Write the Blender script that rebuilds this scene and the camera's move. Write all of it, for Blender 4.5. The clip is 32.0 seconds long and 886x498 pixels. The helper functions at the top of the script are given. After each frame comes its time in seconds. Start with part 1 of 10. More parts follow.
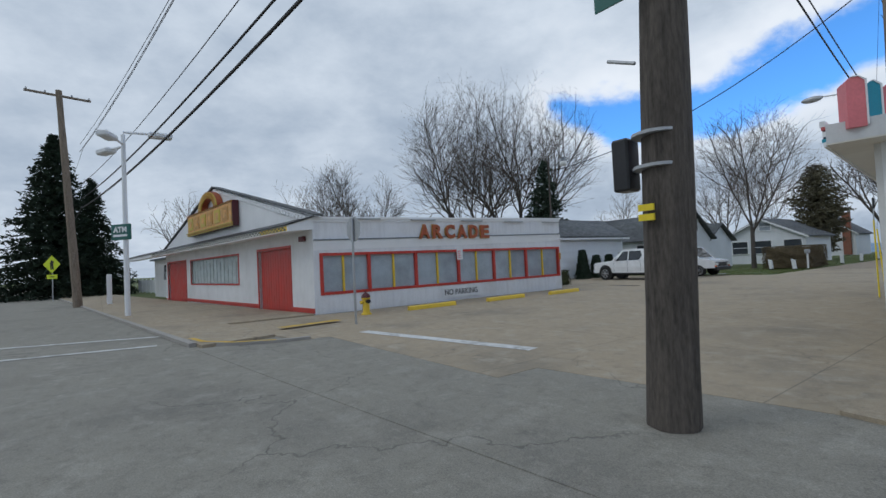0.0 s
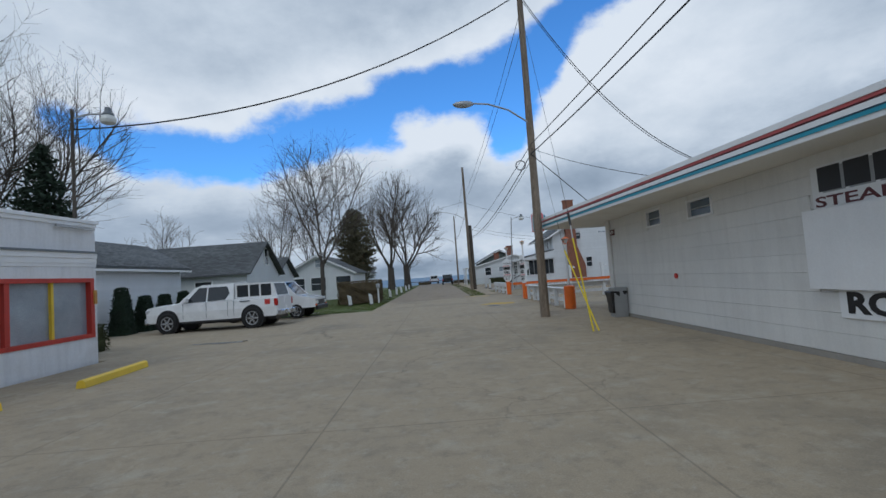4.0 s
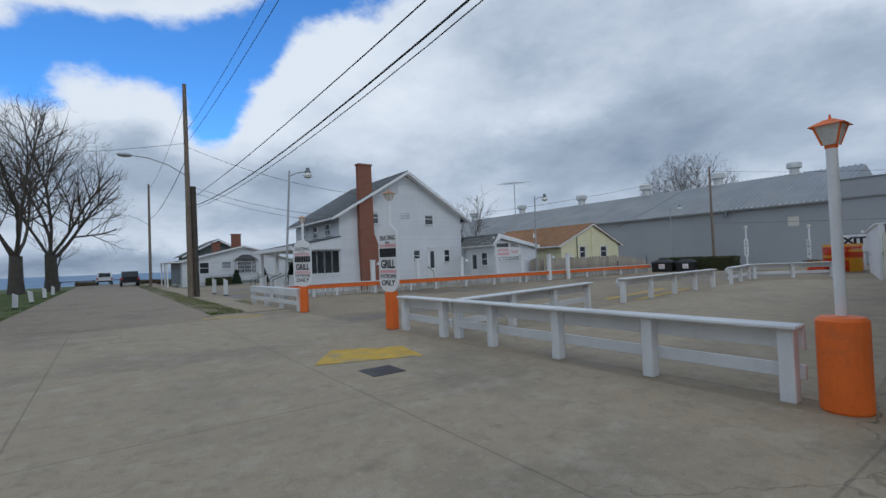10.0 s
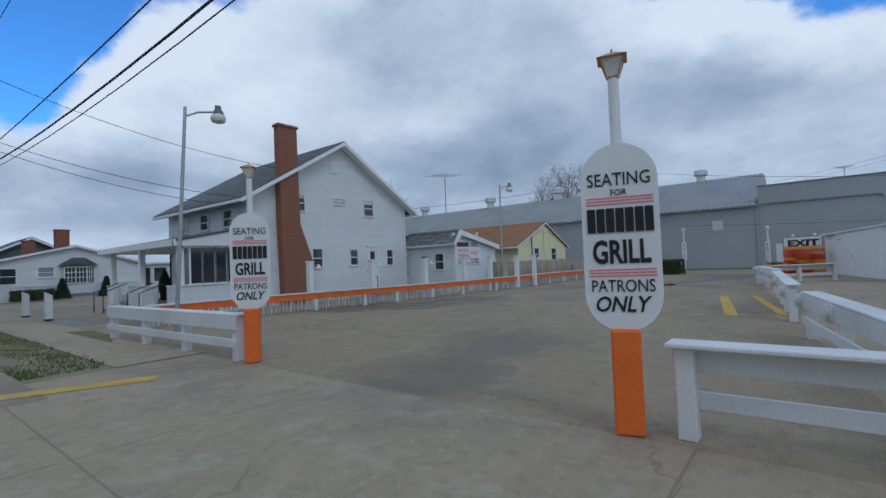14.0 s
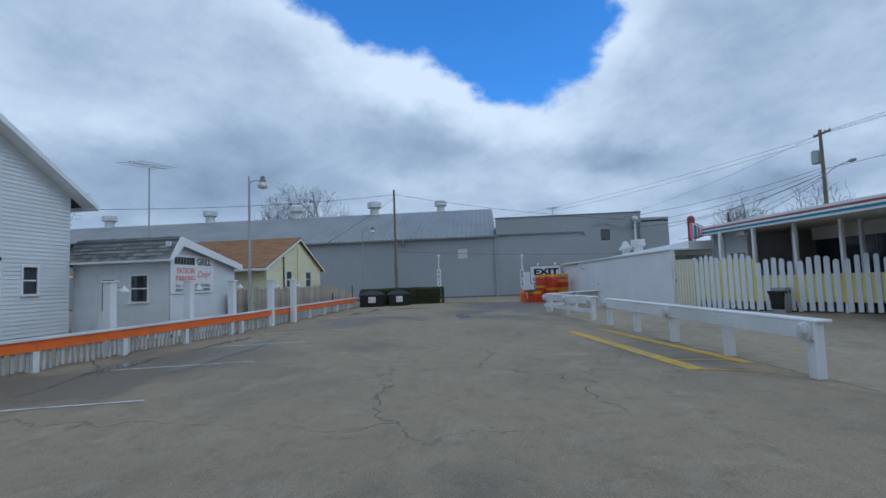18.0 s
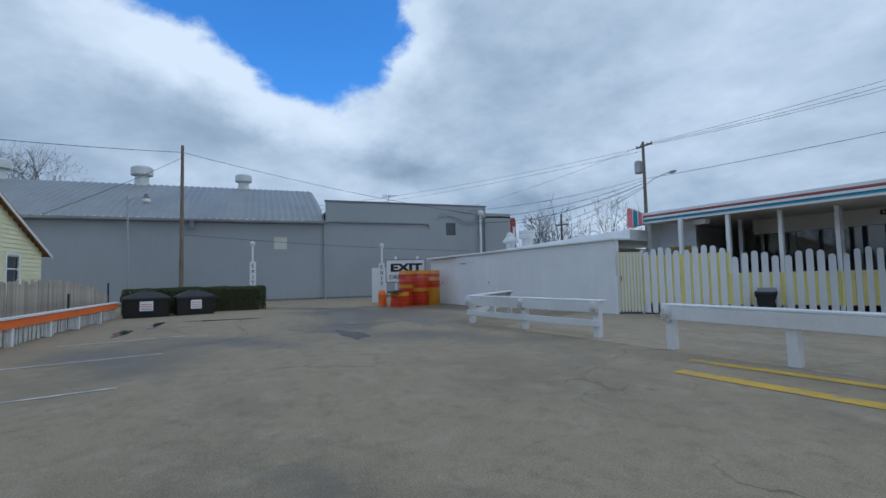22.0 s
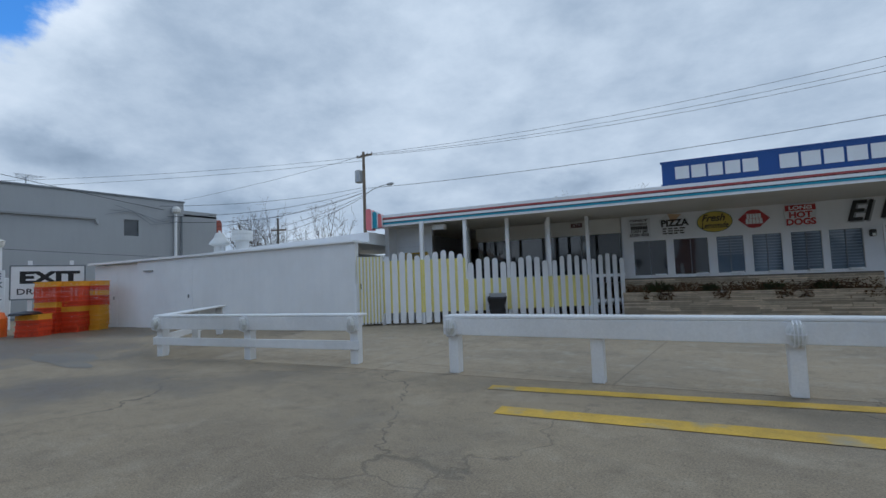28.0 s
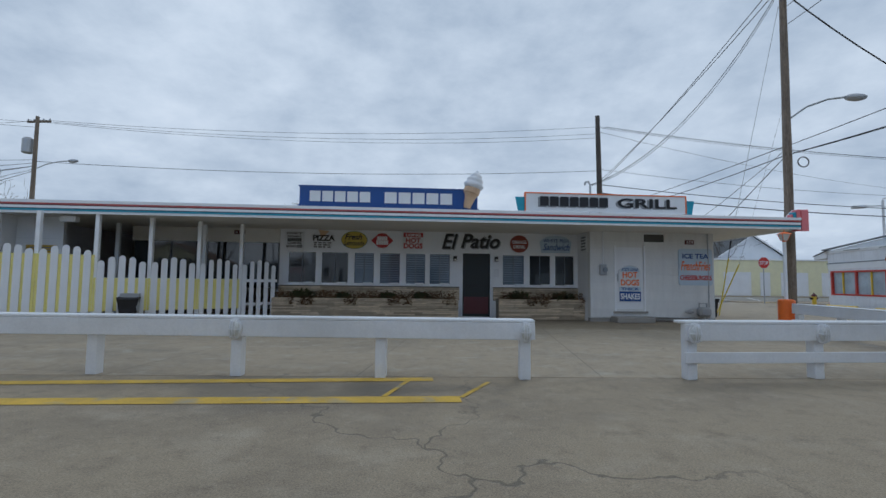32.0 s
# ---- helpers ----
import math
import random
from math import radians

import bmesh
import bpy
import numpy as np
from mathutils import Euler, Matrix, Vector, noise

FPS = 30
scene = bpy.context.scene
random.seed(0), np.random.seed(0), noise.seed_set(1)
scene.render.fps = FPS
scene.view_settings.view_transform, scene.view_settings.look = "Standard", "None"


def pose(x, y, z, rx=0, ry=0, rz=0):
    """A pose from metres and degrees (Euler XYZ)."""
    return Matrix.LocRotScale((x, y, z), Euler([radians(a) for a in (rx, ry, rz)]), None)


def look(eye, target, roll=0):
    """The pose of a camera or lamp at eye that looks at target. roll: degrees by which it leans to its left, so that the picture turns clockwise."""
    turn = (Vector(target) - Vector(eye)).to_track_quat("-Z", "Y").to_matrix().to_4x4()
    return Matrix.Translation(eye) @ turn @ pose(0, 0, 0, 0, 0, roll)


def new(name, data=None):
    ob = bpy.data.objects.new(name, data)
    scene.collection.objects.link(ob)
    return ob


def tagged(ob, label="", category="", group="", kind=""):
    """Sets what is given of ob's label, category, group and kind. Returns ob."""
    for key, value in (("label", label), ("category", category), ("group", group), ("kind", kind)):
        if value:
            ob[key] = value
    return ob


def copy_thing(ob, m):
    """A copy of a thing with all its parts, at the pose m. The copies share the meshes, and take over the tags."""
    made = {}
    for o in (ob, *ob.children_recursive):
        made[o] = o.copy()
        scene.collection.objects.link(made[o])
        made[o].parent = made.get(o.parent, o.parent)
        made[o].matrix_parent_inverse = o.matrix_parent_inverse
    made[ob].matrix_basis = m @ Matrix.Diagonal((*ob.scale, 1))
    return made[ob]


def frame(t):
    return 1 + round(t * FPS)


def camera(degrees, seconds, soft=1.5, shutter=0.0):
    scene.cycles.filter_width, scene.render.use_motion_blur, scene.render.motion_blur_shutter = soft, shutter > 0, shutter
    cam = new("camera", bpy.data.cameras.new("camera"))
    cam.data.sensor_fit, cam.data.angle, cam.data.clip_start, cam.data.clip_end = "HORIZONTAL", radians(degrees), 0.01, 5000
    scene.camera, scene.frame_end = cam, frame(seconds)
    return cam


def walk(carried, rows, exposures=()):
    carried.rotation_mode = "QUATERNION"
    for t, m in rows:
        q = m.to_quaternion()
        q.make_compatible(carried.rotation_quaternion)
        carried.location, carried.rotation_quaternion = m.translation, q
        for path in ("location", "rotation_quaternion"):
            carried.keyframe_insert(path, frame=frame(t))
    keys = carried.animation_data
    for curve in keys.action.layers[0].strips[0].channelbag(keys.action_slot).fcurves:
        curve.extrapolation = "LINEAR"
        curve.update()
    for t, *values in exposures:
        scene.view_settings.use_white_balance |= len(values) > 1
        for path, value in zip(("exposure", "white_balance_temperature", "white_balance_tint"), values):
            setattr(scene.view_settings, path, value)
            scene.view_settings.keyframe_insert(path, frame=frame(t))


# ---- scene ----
cam = camera(86.9, 32.0)
PATH = [
    (0, (-1.202, -0.178, 1.602), (-2.809, 1.012, 1.662), -2.75),
    (0.5, (-2.696, 0.507, 1.582), (-4.194, 1.831, 1.632), -3.5),
    (1, (-4.195, 1.18, 1.563), (-5.507, 2.689, 1.608), -4.14),
    (1.5, (-5.528, 2.008, 1.529), (-6.683, 3.64, 1.59), -4.4),
    (2, (-6.787, 2.817, 1.506), (-7.724, 4.581, 1.597), -4.64),
    (2.5, (-7.394, 3.741, 1.519), (-8.106, 5.606, 1.635), -4.39),
    (3, (-7.922, 4.677, 1.509), (-8.391, 6.617, 1.637), -4.76),
    (3.5, (-8.23, 5.689, 1.509), (-8.453, 7.673, 1.638), -4.52),
    (4, (-8.254, 6.869, 1.572), (-8.221, 8.866, 1.686), -4.17),
    (4.5, (-8.535, 7.896, 1.557), (-8.107, 9.847, 1.659), -3.55),
    (6.5, (-8.911, 13.173, 1.489), (-7.94, 14.92, 1.567), -2.27),
    (7, (-8.94, 14.591, 1.506), (-7.917, 16.308, 1.581), -1.9),
    (8, (-8.924, 17.543, 1.5), (-7.801, 19.197, 1.567), -1.8),
    (9, (-8.884, 20.49, 1.497), (-7.73, 22.123, 1.554), -1.9),
    (10, (-8.841, 23.034, 1.511), (-7.668, 24.654, 1.563), -2.2),
    (11, (-8.821, 25.291, 1.483), (-7.635, 26.9, 1.544), -2.4),
    (12, (-8.719, 27.436, 1.527), (-7.505, 29.024, 1.594), -2.4),
    (13, (-8.268, 29.459, 1.519), (-6.922, 30.936, 1.586), -2.8),
    (14, (-7.491, 31.248, 1.457), (-5.922, 32.487, 1.518), -2.3),
    (14.5, (-7.062, 31.883, 1.534), (-5.419, 33.023, 1.579), -1.8),
    (16.5, (-4.643, 34.402, 1.448), (-2.73, 34.98, 1.533), -2.1),
    (17, (-3.932, 35.024, 1.419), (-1.977, 35.434, 1.533), -2.0),
    (17.5, (-3.158, 35.463, 1.436), (-1.184, 35.752, 1.568), -2.2),
    (18, (-2.26, 35.886, 1.429), (-0.272, 36.046, 1.567), -2.1),
    (18.5, (-1.335, 36.253, 1.404), (0.66, 36.255, 1.546), -2.0),
    (19, (-0.339, 36.624, 1.378), (1.644, 36.411, 1.521), -1.6),
    (19.5, (0.605, 37.0, 1.363), (2.569, 36.649, 1.499), -1.3),
    (20, (1.548, 37.362, 1.351), (3.5, 36.946, 1.482), -1.1),
    (20.5, (2.518, 37.81, 1.361), (4.458, 37.337, 1.481), -0.9),
    (21, (3.532, 38.151, 1.351), (5.459, 37.627, 1.458), -0.8),
    (21.5, (4.599, 38.479, 1.333), (6.505, 37.883, 1.442), -0.9),
    (22, (5.624, 38.727, 1.306), (7.482, 37.996, 1.424), -1.3),
    (22.5, (6.631, 38.682, 1.276), (8.383, 37.727, 1.402), -1.6),
    (23, (7.661, 38.382, 1.214), (9.275, 37.209, 1.344), -1.5),
    (23.5, (8.578, 38.126, 1.165), (10.087, 36.82, 1.295), -1.5),
    (24, (9.288, 38.013, 1.242), (10.746, 36.649, 1.368), -1.7),
    (24.5, (9.761, 37.91, 1.215), (11.21, 36.538, 1.347), -1.8),
    (26.5, (9.675, 37.75, 1.281), (11.084, 36.336, 1.409), -2.3),
    (27, (9.249, 37.702, 1.268), (10.59, 36.223, 1.391), -2.3),
    (27.5, (8.715, 37.596, 1.277), (9.96, 36.035, 1.394), -2.3),
    (28, (8.176, 37.612, 1.251), (9.288, 35.954, 1.379), -2.1),
    (28.1, (8.063, 37.601, 1.252), (9.144, 35.923, 1.38), -2.0),
    (28.5, (7.556, 37.554, 1.268), (8.53, 35.812, 1.392), -1.6),
    (29, (7.035, 37.519, 1.263), (7.876, 35.709, 1.393), -1.1),
    (29.5, (6.532, 37.487, 1.301), (7.251, 35.625, 1.425), -0.7),
    (30, (6.11, 37.535, 1.306), (6.705, 35.63, 1.431), -0.3),
    (30.5, (5.725, 37.589, 1.282), (6.207, 35.653, 1.412), 0.0),
    (31, (5.374, 37.682, 1.254), (5.745, 35.721, 1.387), 0.3),
    (31.5, (5.063, 37.757, 1.237), (5.329, 35.78, 1.371), 0.5),
    (32, (4.762, 37.817, 1.249), (4.938, 35.83, 1.385), 0.7),
]
walk(cam, [(t, look(eye, target, roll)) for t, eye, target, roll in PATH], ((0, -0.46, 5950, 8), (3.5, -0.62, 5800, 7), (6, -0.5, 5900, 8), (14, -0.66, 5450, 7), (17, -0.6, 5230, 5), (22, -0.57, 5350, 5), (27, -0.54, 5520, 6), (32, -0.5, 5700, 7)))

# ---- light and sky ----
world = bpy.data.worlds.new("sky")
scene.world = world
world.use_nodes = True
wn, wl = world.node_tree.nodes, world.node_tree.links
wn.clear()


def wnode(kind, **kw):
    n = wn.new(kind)
    for k, v in kw.items():
        n.inputs[k].default_value = v
    return n


def wmath(op, a, b=None, c=None):
    n = wn.new("ShaderNodeMath")
    n.operation = op
    for i, v in enumerate((a, b, c)):
        if v is None:
            continue
        if isinstance(v, (int, float)):
            n.inputs[i].default_value = v
        else:
            wl.new(v, n.inputs[i])
    return n.outputs[0]


SUN_ELEV, SUN_AZ = 46.0, 205.0
tc = wn.new("ShaderNodeTexCoord")
sep = wn.new("ShaderNodeSeparateXYZ")
wl.new(tc.outputs["Generated"], sep.inputs[0])
up = wmath("ADD", wmath("MAXIMUM", sep.outputs[2], 0.0), 0.22)
flat = wn.new("ShaderNodeCombineXYZ")
wl.new(wmath("DIVIDE", sep.outputs[0], up), flat.inputs[0])
wl.new(wmath("DIVIDE", sep.outputs[1], up), flat.inputs[1])
flat.inputs[2].default_value = 3.7


def wnoise(scale, detail, rough, shift, vec=None, stretch=(1, 1, 1)):
    m = wn.new("ShaderNodeMapping")
    m.inputs["Location"].default_value = shift
    m.inputs["Scale"].default_value = stretch
    wl.new(vec or flat.outputs[0], m.inputs[0])
    n = wnode("ShaderNodeTexNoise", Scale=scale, Detail=detail, Roughness=rough)
    wl.new(m.outputs[0], n.inputs["Vector"])
    return n.outputs[0]


def centred(v, amount):
    return wmath("MULTIPLY", wmath("SUBTRACT", v, 0.5), amount)


round_way = tc.outputs["Generated"]
# bearing and height of a direction in degrees, both ruffled so that no cloud edge is smooth
azimuth = wmath("MULTIPLY", wmath("ARCTAN2", sep.outputs[0], sep.outputs[1]), 180 / math.pi)
height_ = wmath("MULTIPLY", wmath("ARCSINE", sep.outputs[2]), 180 / math.pi)
lumps = wnoise(9.0, 9.0, 0.58, (3.1, 0.2, 5.0), round_way, (1, 1, 1.5))
lumps_b = wnoise(8.0, 9.0, 0.58, (0.7, 6.2, 1.0), round_way, (1, 1, 1.4))
az_r = wmath("ADD", azimuth, centred(lumps, 8.0))
el_r = wmath("ADD", height_, centred(lumps_b, 6.5))


def limb(a, b):
    """Degrees by which a direction lies outside a rounded, tapering band of open sky from a to b, each (bearing, height, half width)."""
    ax, ay, ar = a
    bx, by, br = b
    n2 = (bx - ax) ** 2 + (by - ay) ** 2
    px, py = wmath("SUBTRACT", az_r, ax), wmath("SUBTRACT", el_r, ay)
    h = wn.new("ShaderNodeClamp")
    wl.new(wmath("ADD", wmath("MULTIPLY", px, (bx - ax) / n2), wmath("MULTIPLY", py, (by - ay) / n2)), h.inputs[0])
    h = h.outputs[0]
    qx, qy = wmath("SUBTRACT", px, wmath("MULTIPLY", h, bx - ax)), wmath("SUBTRACT", py, wmath("MULTIPLY", h, by - ay))
    d = wmath("SQRT", wmath("ADD", wmath("MULTIPLY", qx, qx), wmath("MULTIPLY", qy, qy)))
    return wmath("SUBTRACT", d, wmath("ADD", wmath("MULTIPLY", h, br - ar), ar))


def chain(points):
    """Degrees outside a winding band of open sky."""
    d = None
    for a, b in zip(points, points[1:]):
        one = limb(a, b)
        d = one if d is None else wmath("SMOOTH_MIN", d, one, 1.5)
    return d


def swell(az_, el_, wide, high, amount):
    """A soft rounded patch of lighter or darker cloud."""
    x, y = wmath("DIVIDE", wmath("SUBTRACT", az_r, az_), wide), wmath("DIVIDE", wmath("SUBTRACT", el_r, el_), high)
    q = wmath("ADD", wmath("MULTIPLY", x, x), wmath("MULTIPLY", y, y))
    return wmath("MULTIPLY", wmath("POWER", 2.718, wmath("MULTIPLY", q, -1.0)), amount)


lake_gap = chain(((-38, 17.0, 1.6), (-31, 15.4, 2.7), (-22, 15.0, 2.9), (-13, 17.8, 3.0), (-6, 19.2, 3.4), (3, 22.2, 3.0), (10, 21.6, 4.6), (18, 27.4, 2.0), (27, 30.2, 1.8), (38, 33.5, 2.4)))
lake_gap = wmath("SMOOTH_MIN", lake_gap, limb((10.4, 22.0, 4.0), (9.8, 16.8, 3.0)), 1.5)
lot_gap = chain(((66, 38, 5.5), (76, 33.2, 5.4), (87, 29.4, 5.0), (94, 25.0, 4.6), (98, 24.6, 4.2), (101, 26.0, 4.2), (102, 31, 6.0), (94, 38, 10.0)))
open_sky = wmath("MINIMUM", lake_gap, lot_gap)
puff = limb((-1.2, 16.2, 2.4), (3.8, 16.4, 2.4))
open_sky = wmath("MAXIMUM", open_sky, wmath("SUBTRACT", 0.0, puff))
# the gaps' rims are firm on the lake side and frayed over the lot's far side
fray = wnoise(2.6, 8.0, 0.6, (2.0, 9.0, 0.0), None)
cover = wmath("ADD", open_sky, centred(fray, 2.4))
solid = wn.new("ShaderNodeMapRange")
solid.interpolation_type = "SMOOTHSTEP"
solid.inputs[1].default_value, solid.inputs[2].default_value = -1.1, 0.9
wl.new(cover, solid.inputs[0])

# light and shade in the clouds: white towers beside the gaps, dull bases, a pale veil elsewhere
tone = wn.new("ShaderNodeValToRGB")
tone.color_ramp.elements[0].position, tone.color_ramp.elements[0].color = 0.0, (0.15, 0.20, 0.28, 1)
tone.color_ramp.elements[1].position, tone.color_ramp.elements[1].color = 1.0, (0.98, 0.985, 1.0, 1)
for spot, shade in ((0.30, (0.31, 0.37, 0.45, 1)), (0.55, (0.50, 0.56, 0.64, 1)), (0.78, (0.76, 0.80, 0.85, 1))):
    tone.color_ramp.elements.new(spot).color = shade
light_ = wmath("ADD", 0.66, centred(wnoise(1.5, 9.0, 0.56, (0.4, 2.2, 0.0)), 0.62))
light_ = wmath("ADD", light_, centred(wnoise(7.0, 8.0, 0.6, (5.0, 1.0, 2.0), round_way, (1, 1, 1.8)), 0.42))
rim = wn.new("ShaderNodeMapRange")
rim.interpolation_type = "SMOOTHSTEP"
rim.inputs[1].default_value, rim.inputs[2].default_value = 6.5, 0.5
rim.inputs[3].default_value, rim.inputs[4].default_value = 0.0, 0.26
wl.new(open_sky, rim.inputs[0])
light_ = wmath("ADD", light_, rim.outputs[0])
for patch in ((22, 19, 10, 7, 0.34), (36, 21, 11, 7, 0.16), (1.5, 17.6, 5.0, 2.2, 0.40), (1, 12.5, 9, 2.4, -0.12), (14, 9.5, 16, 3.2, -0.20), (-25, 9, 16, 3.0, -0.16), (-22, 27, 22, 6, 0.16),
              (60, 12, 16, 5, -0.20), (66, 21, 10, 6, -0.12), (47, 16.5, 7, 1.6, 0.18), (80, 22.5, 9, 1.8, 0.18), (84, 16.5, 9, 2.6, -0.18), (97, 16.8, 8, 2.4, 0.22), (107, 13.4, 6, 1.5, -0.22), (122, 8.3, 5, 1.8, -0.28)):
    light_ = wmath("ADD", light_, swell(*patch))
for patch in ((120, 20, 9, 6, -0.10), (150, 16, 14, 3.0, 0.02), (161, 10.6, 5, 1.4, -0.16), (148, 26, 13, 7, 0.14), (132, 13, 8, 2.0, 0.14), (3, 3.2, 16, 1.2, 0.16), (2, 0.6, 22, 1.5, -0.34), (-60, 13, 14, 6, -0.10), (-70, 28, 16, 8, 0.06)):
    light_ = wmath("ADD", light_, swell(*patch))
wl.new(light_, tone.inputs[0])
blue = wn.new("ShaderNodeTexSky")
blue.sky_type = "NISHITA"
blue.sun_disc = False
blue.sun_elevation, blue.sun_rotation = radians(SUN_ELEV), radians(SUN_AZ)
blue.air_density, blue.dust_density, blue.ozone_density = 1.0, 0.3, 2.0
bg_blue = wnode("ShaderNodeBackground", Strength=0.215)
deep = wn.new("ShaderNodeMix")
deep.data_type, deep.blend_type = "RGBA", "MULTIPLY"
deep.inputs[0].default_value = 1.0
wl.new(blue.outputs[0], deep.inputs[6])
deep.inputs[7].default_value = (0.52, 0.92, 1.30, 1)
wl.new(deep.outputs[2], bg_blue.inputs[0])
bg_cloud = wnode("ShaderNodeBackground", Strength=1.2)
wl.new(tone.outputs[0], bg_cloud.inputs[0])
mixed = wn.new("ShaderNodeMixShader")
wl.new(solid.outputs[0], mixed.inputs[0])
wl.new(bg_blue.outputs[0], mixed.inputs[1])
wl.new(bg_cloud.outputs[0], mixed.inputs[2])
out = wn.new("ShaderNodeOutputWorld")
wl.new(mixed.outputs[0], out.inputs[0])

sun_data = bpy.data.lights.new("sun", "SUN")
sun_data.energy, sun_data.angle, sun_data.color = 0.6, radians(18), (1.0, 0.96, 0.9)
sun = new("sun", sun_data)
az, el = radians(SUN_AZ), radians(SUN_ELEV)
sun.matrix_world = look((60 * math.sin(az) * math.cos(el), 60 * math.cos(az) * math.cos(el), 60 * math.sin(el)), (0, 0, 0))


# ---- materials ----
def srgb(h):
    c = [int(h[i:i + 2], 16) / 255 for i in (0, 2, 4)]
    return tuple(x / 12.92 if x <= 0.04045 else ((x + 0.055) / 1.055) ** 2.4 for x in c)


def mat(name, col, rough=0.6, var=0.12, scale=1.5, fine=40.0, bump=0.15, metal=0.0, coat=0.0, per_object=0.0,
        streak=0.0, stain=None, stain_amount=0.0, stain_scale=0.6, world_space=False):
    """A painted, worn or mineral surface: base colour varied at two scales, fine relief, optional streaks and stains."""
    m = bpy.data.materials.new(name)
    m.use_nodes = True
    n, l = m.node_tree.nodes, m.node_tree.links
    b = n["Principled BSDF"]
    b.inputs["Metallic"].default_value = metal
    b.inputs["Coat Weight"].default_value = coat
    if world_space:
        where = n.new("ShaderNodeNewGeometry").outputs["Position"]
    else:
        where = n.new("ShaderNodeTexCoord").outputs["Object"]

    def noise_at(s, d, vec=None):
        t = n.new("ShaderNodeTexNoise")
        t.inputs["Scale"].default_value, t.inputs["Detail"].default_value = s, d
        t.inputs["Roughness"].default_value = 0.6
        l.new(vec or where, t.inputs["Vector"])
        return t.outputs[0]

    def span(v, lo, hi, a=0.3, z=0.7):
        r = n.new("ShaderNodeMapRange")
        r.inputs[1].default_value, r.inputs[2].default_value = a, z
        r.inputs[3].default_value, r.inputs[4].default_value = lo, hi
        l.new(v, r.inputs[0])
        return r.outputs[0]

    def mul(a, c):
        t = n.new("ShaderNodeMath")
        t.operation = "MULTIPLY"
        l.new(a, t.inputs[0])
        l.new(c, t.inputs[1])
        return t.outputs[0]

    coarse, grain = noise_at(scale, 5.0), noise_at(fine, 3.0)
    k = mul(span(coarse, 1 - var, 1 + var), span(grain, 1 - var * 0.5, 1 + var * 0.5))
    if per_object:
        info = n.new("ShaderNodeObjectInfo")
        k = mul(k, span(info.outputs["Random"], 1 - per_object, 1 + per_object, 0, 1))
    if streak:
        mp = n.new("ShaderNodeMapping")
        mp.inputs["Scale"].default_value = (1, 1, 0.12)
        l.new(where, mp.inputs[0])
        k = mul(k, span(noise_at(6.0, 4.0, mp.outputs[0]), 1 - streak, 1.0, 0.25, 0.55))
    mix = n.new("ShaderNodeMix")
    mix.data_type, mix.blend_type = "RGBA", "MULTIPLY"
    mix.inputs["Factor"].default_value = 1.0
    mix.inputs["A"].default_value = (*col, 1)
    l.new(k, mix.inputs["B"])
    colour = mix.outputs["Result"]
    if stain:
        s = n.new("ShaderNodeMix")
        s.data_type = "RGBA"
        l.new(span(noise_at(stain_scale, 7.0), 0.0, stain_amount, 0.52, 0.68), s.inputs["Factor"])
        l.new(colour, s.inputs["A"])
        s.inputs["B"].default_value = (*stain, 1)
        colour = s.outputs["Result"]
    l.new(colour, b.inputs["Base Color"])
    l.new(span(coarse, max(0.03, rough - 0.1), min(1.0, rough + 0.1)), b.inputs["Roughness"])
    if bump:
        bp = n.new("ShaderNodeBump")
        bp.inputs["Strength"].default_value, bp.inputs["Distance"].default_value = bump, 0.01
        l.new(grain, bp.inputs["Height"])
        l.new(bp.outputs[0], b.inputs["Normal"])
    return m


def brick_mat(name, c1, c2, mortar, width=0.2, height=0.067):
    m = mat(name, c1, 0.85)
    n, l = m.node_tree.nodes, m.node_tree.links
    b = n["Principled BSDF"]
    geo = n.new("ShaderNodeNewGeometry")
    s = n.new("ShaderNodeSeparateXYZ")
    l.new(geo.outputs["Position"], s.inputs[0])
    a = n.new("ShaderNodeMath")
    l.new(s.outputs[0], a.inputs[0])
    l.new(s.outputs[1], a.inputs[1])
    c = n.new("ShaderNodeCombineXYZ")
    l.new(a.outputs[0], c.inputs[0])
    l.new(s.outputs[2], c.inputs[1])
    t = n.new("ShaderNodeTexBrick")
    t.inputs["Color1"].default_value, t.inputs["Color2"].default_value, t.inputs["Mortar"].default_value = (*c1, 1), (*c2, 1), (*mortar, 1)
    t.inputs["Scale"].default_value, t.inputs["Mortar Size"].default_value = 1.0, 0.008
    t.inputs["Brick Width"].default_value, t.inputs["Row Height"].default_value = width, height
    l.new(c.outputs[0], t.inputs["Vector"])
    l.new(t.outputs["Color"], b.inputs["Base Color"])
    bp = n.new("ShaderNodeBump")
    bp.inputs["Strength"].default_value, bp.inputs["Distance"].default_value = 0.6, 0.01
    bp.invert = True
    l.new(t.outputs["Fac"], bp.inputs["Height"])
    l.new(bp.outputs[0], b.inputs["Normal"])
    return m


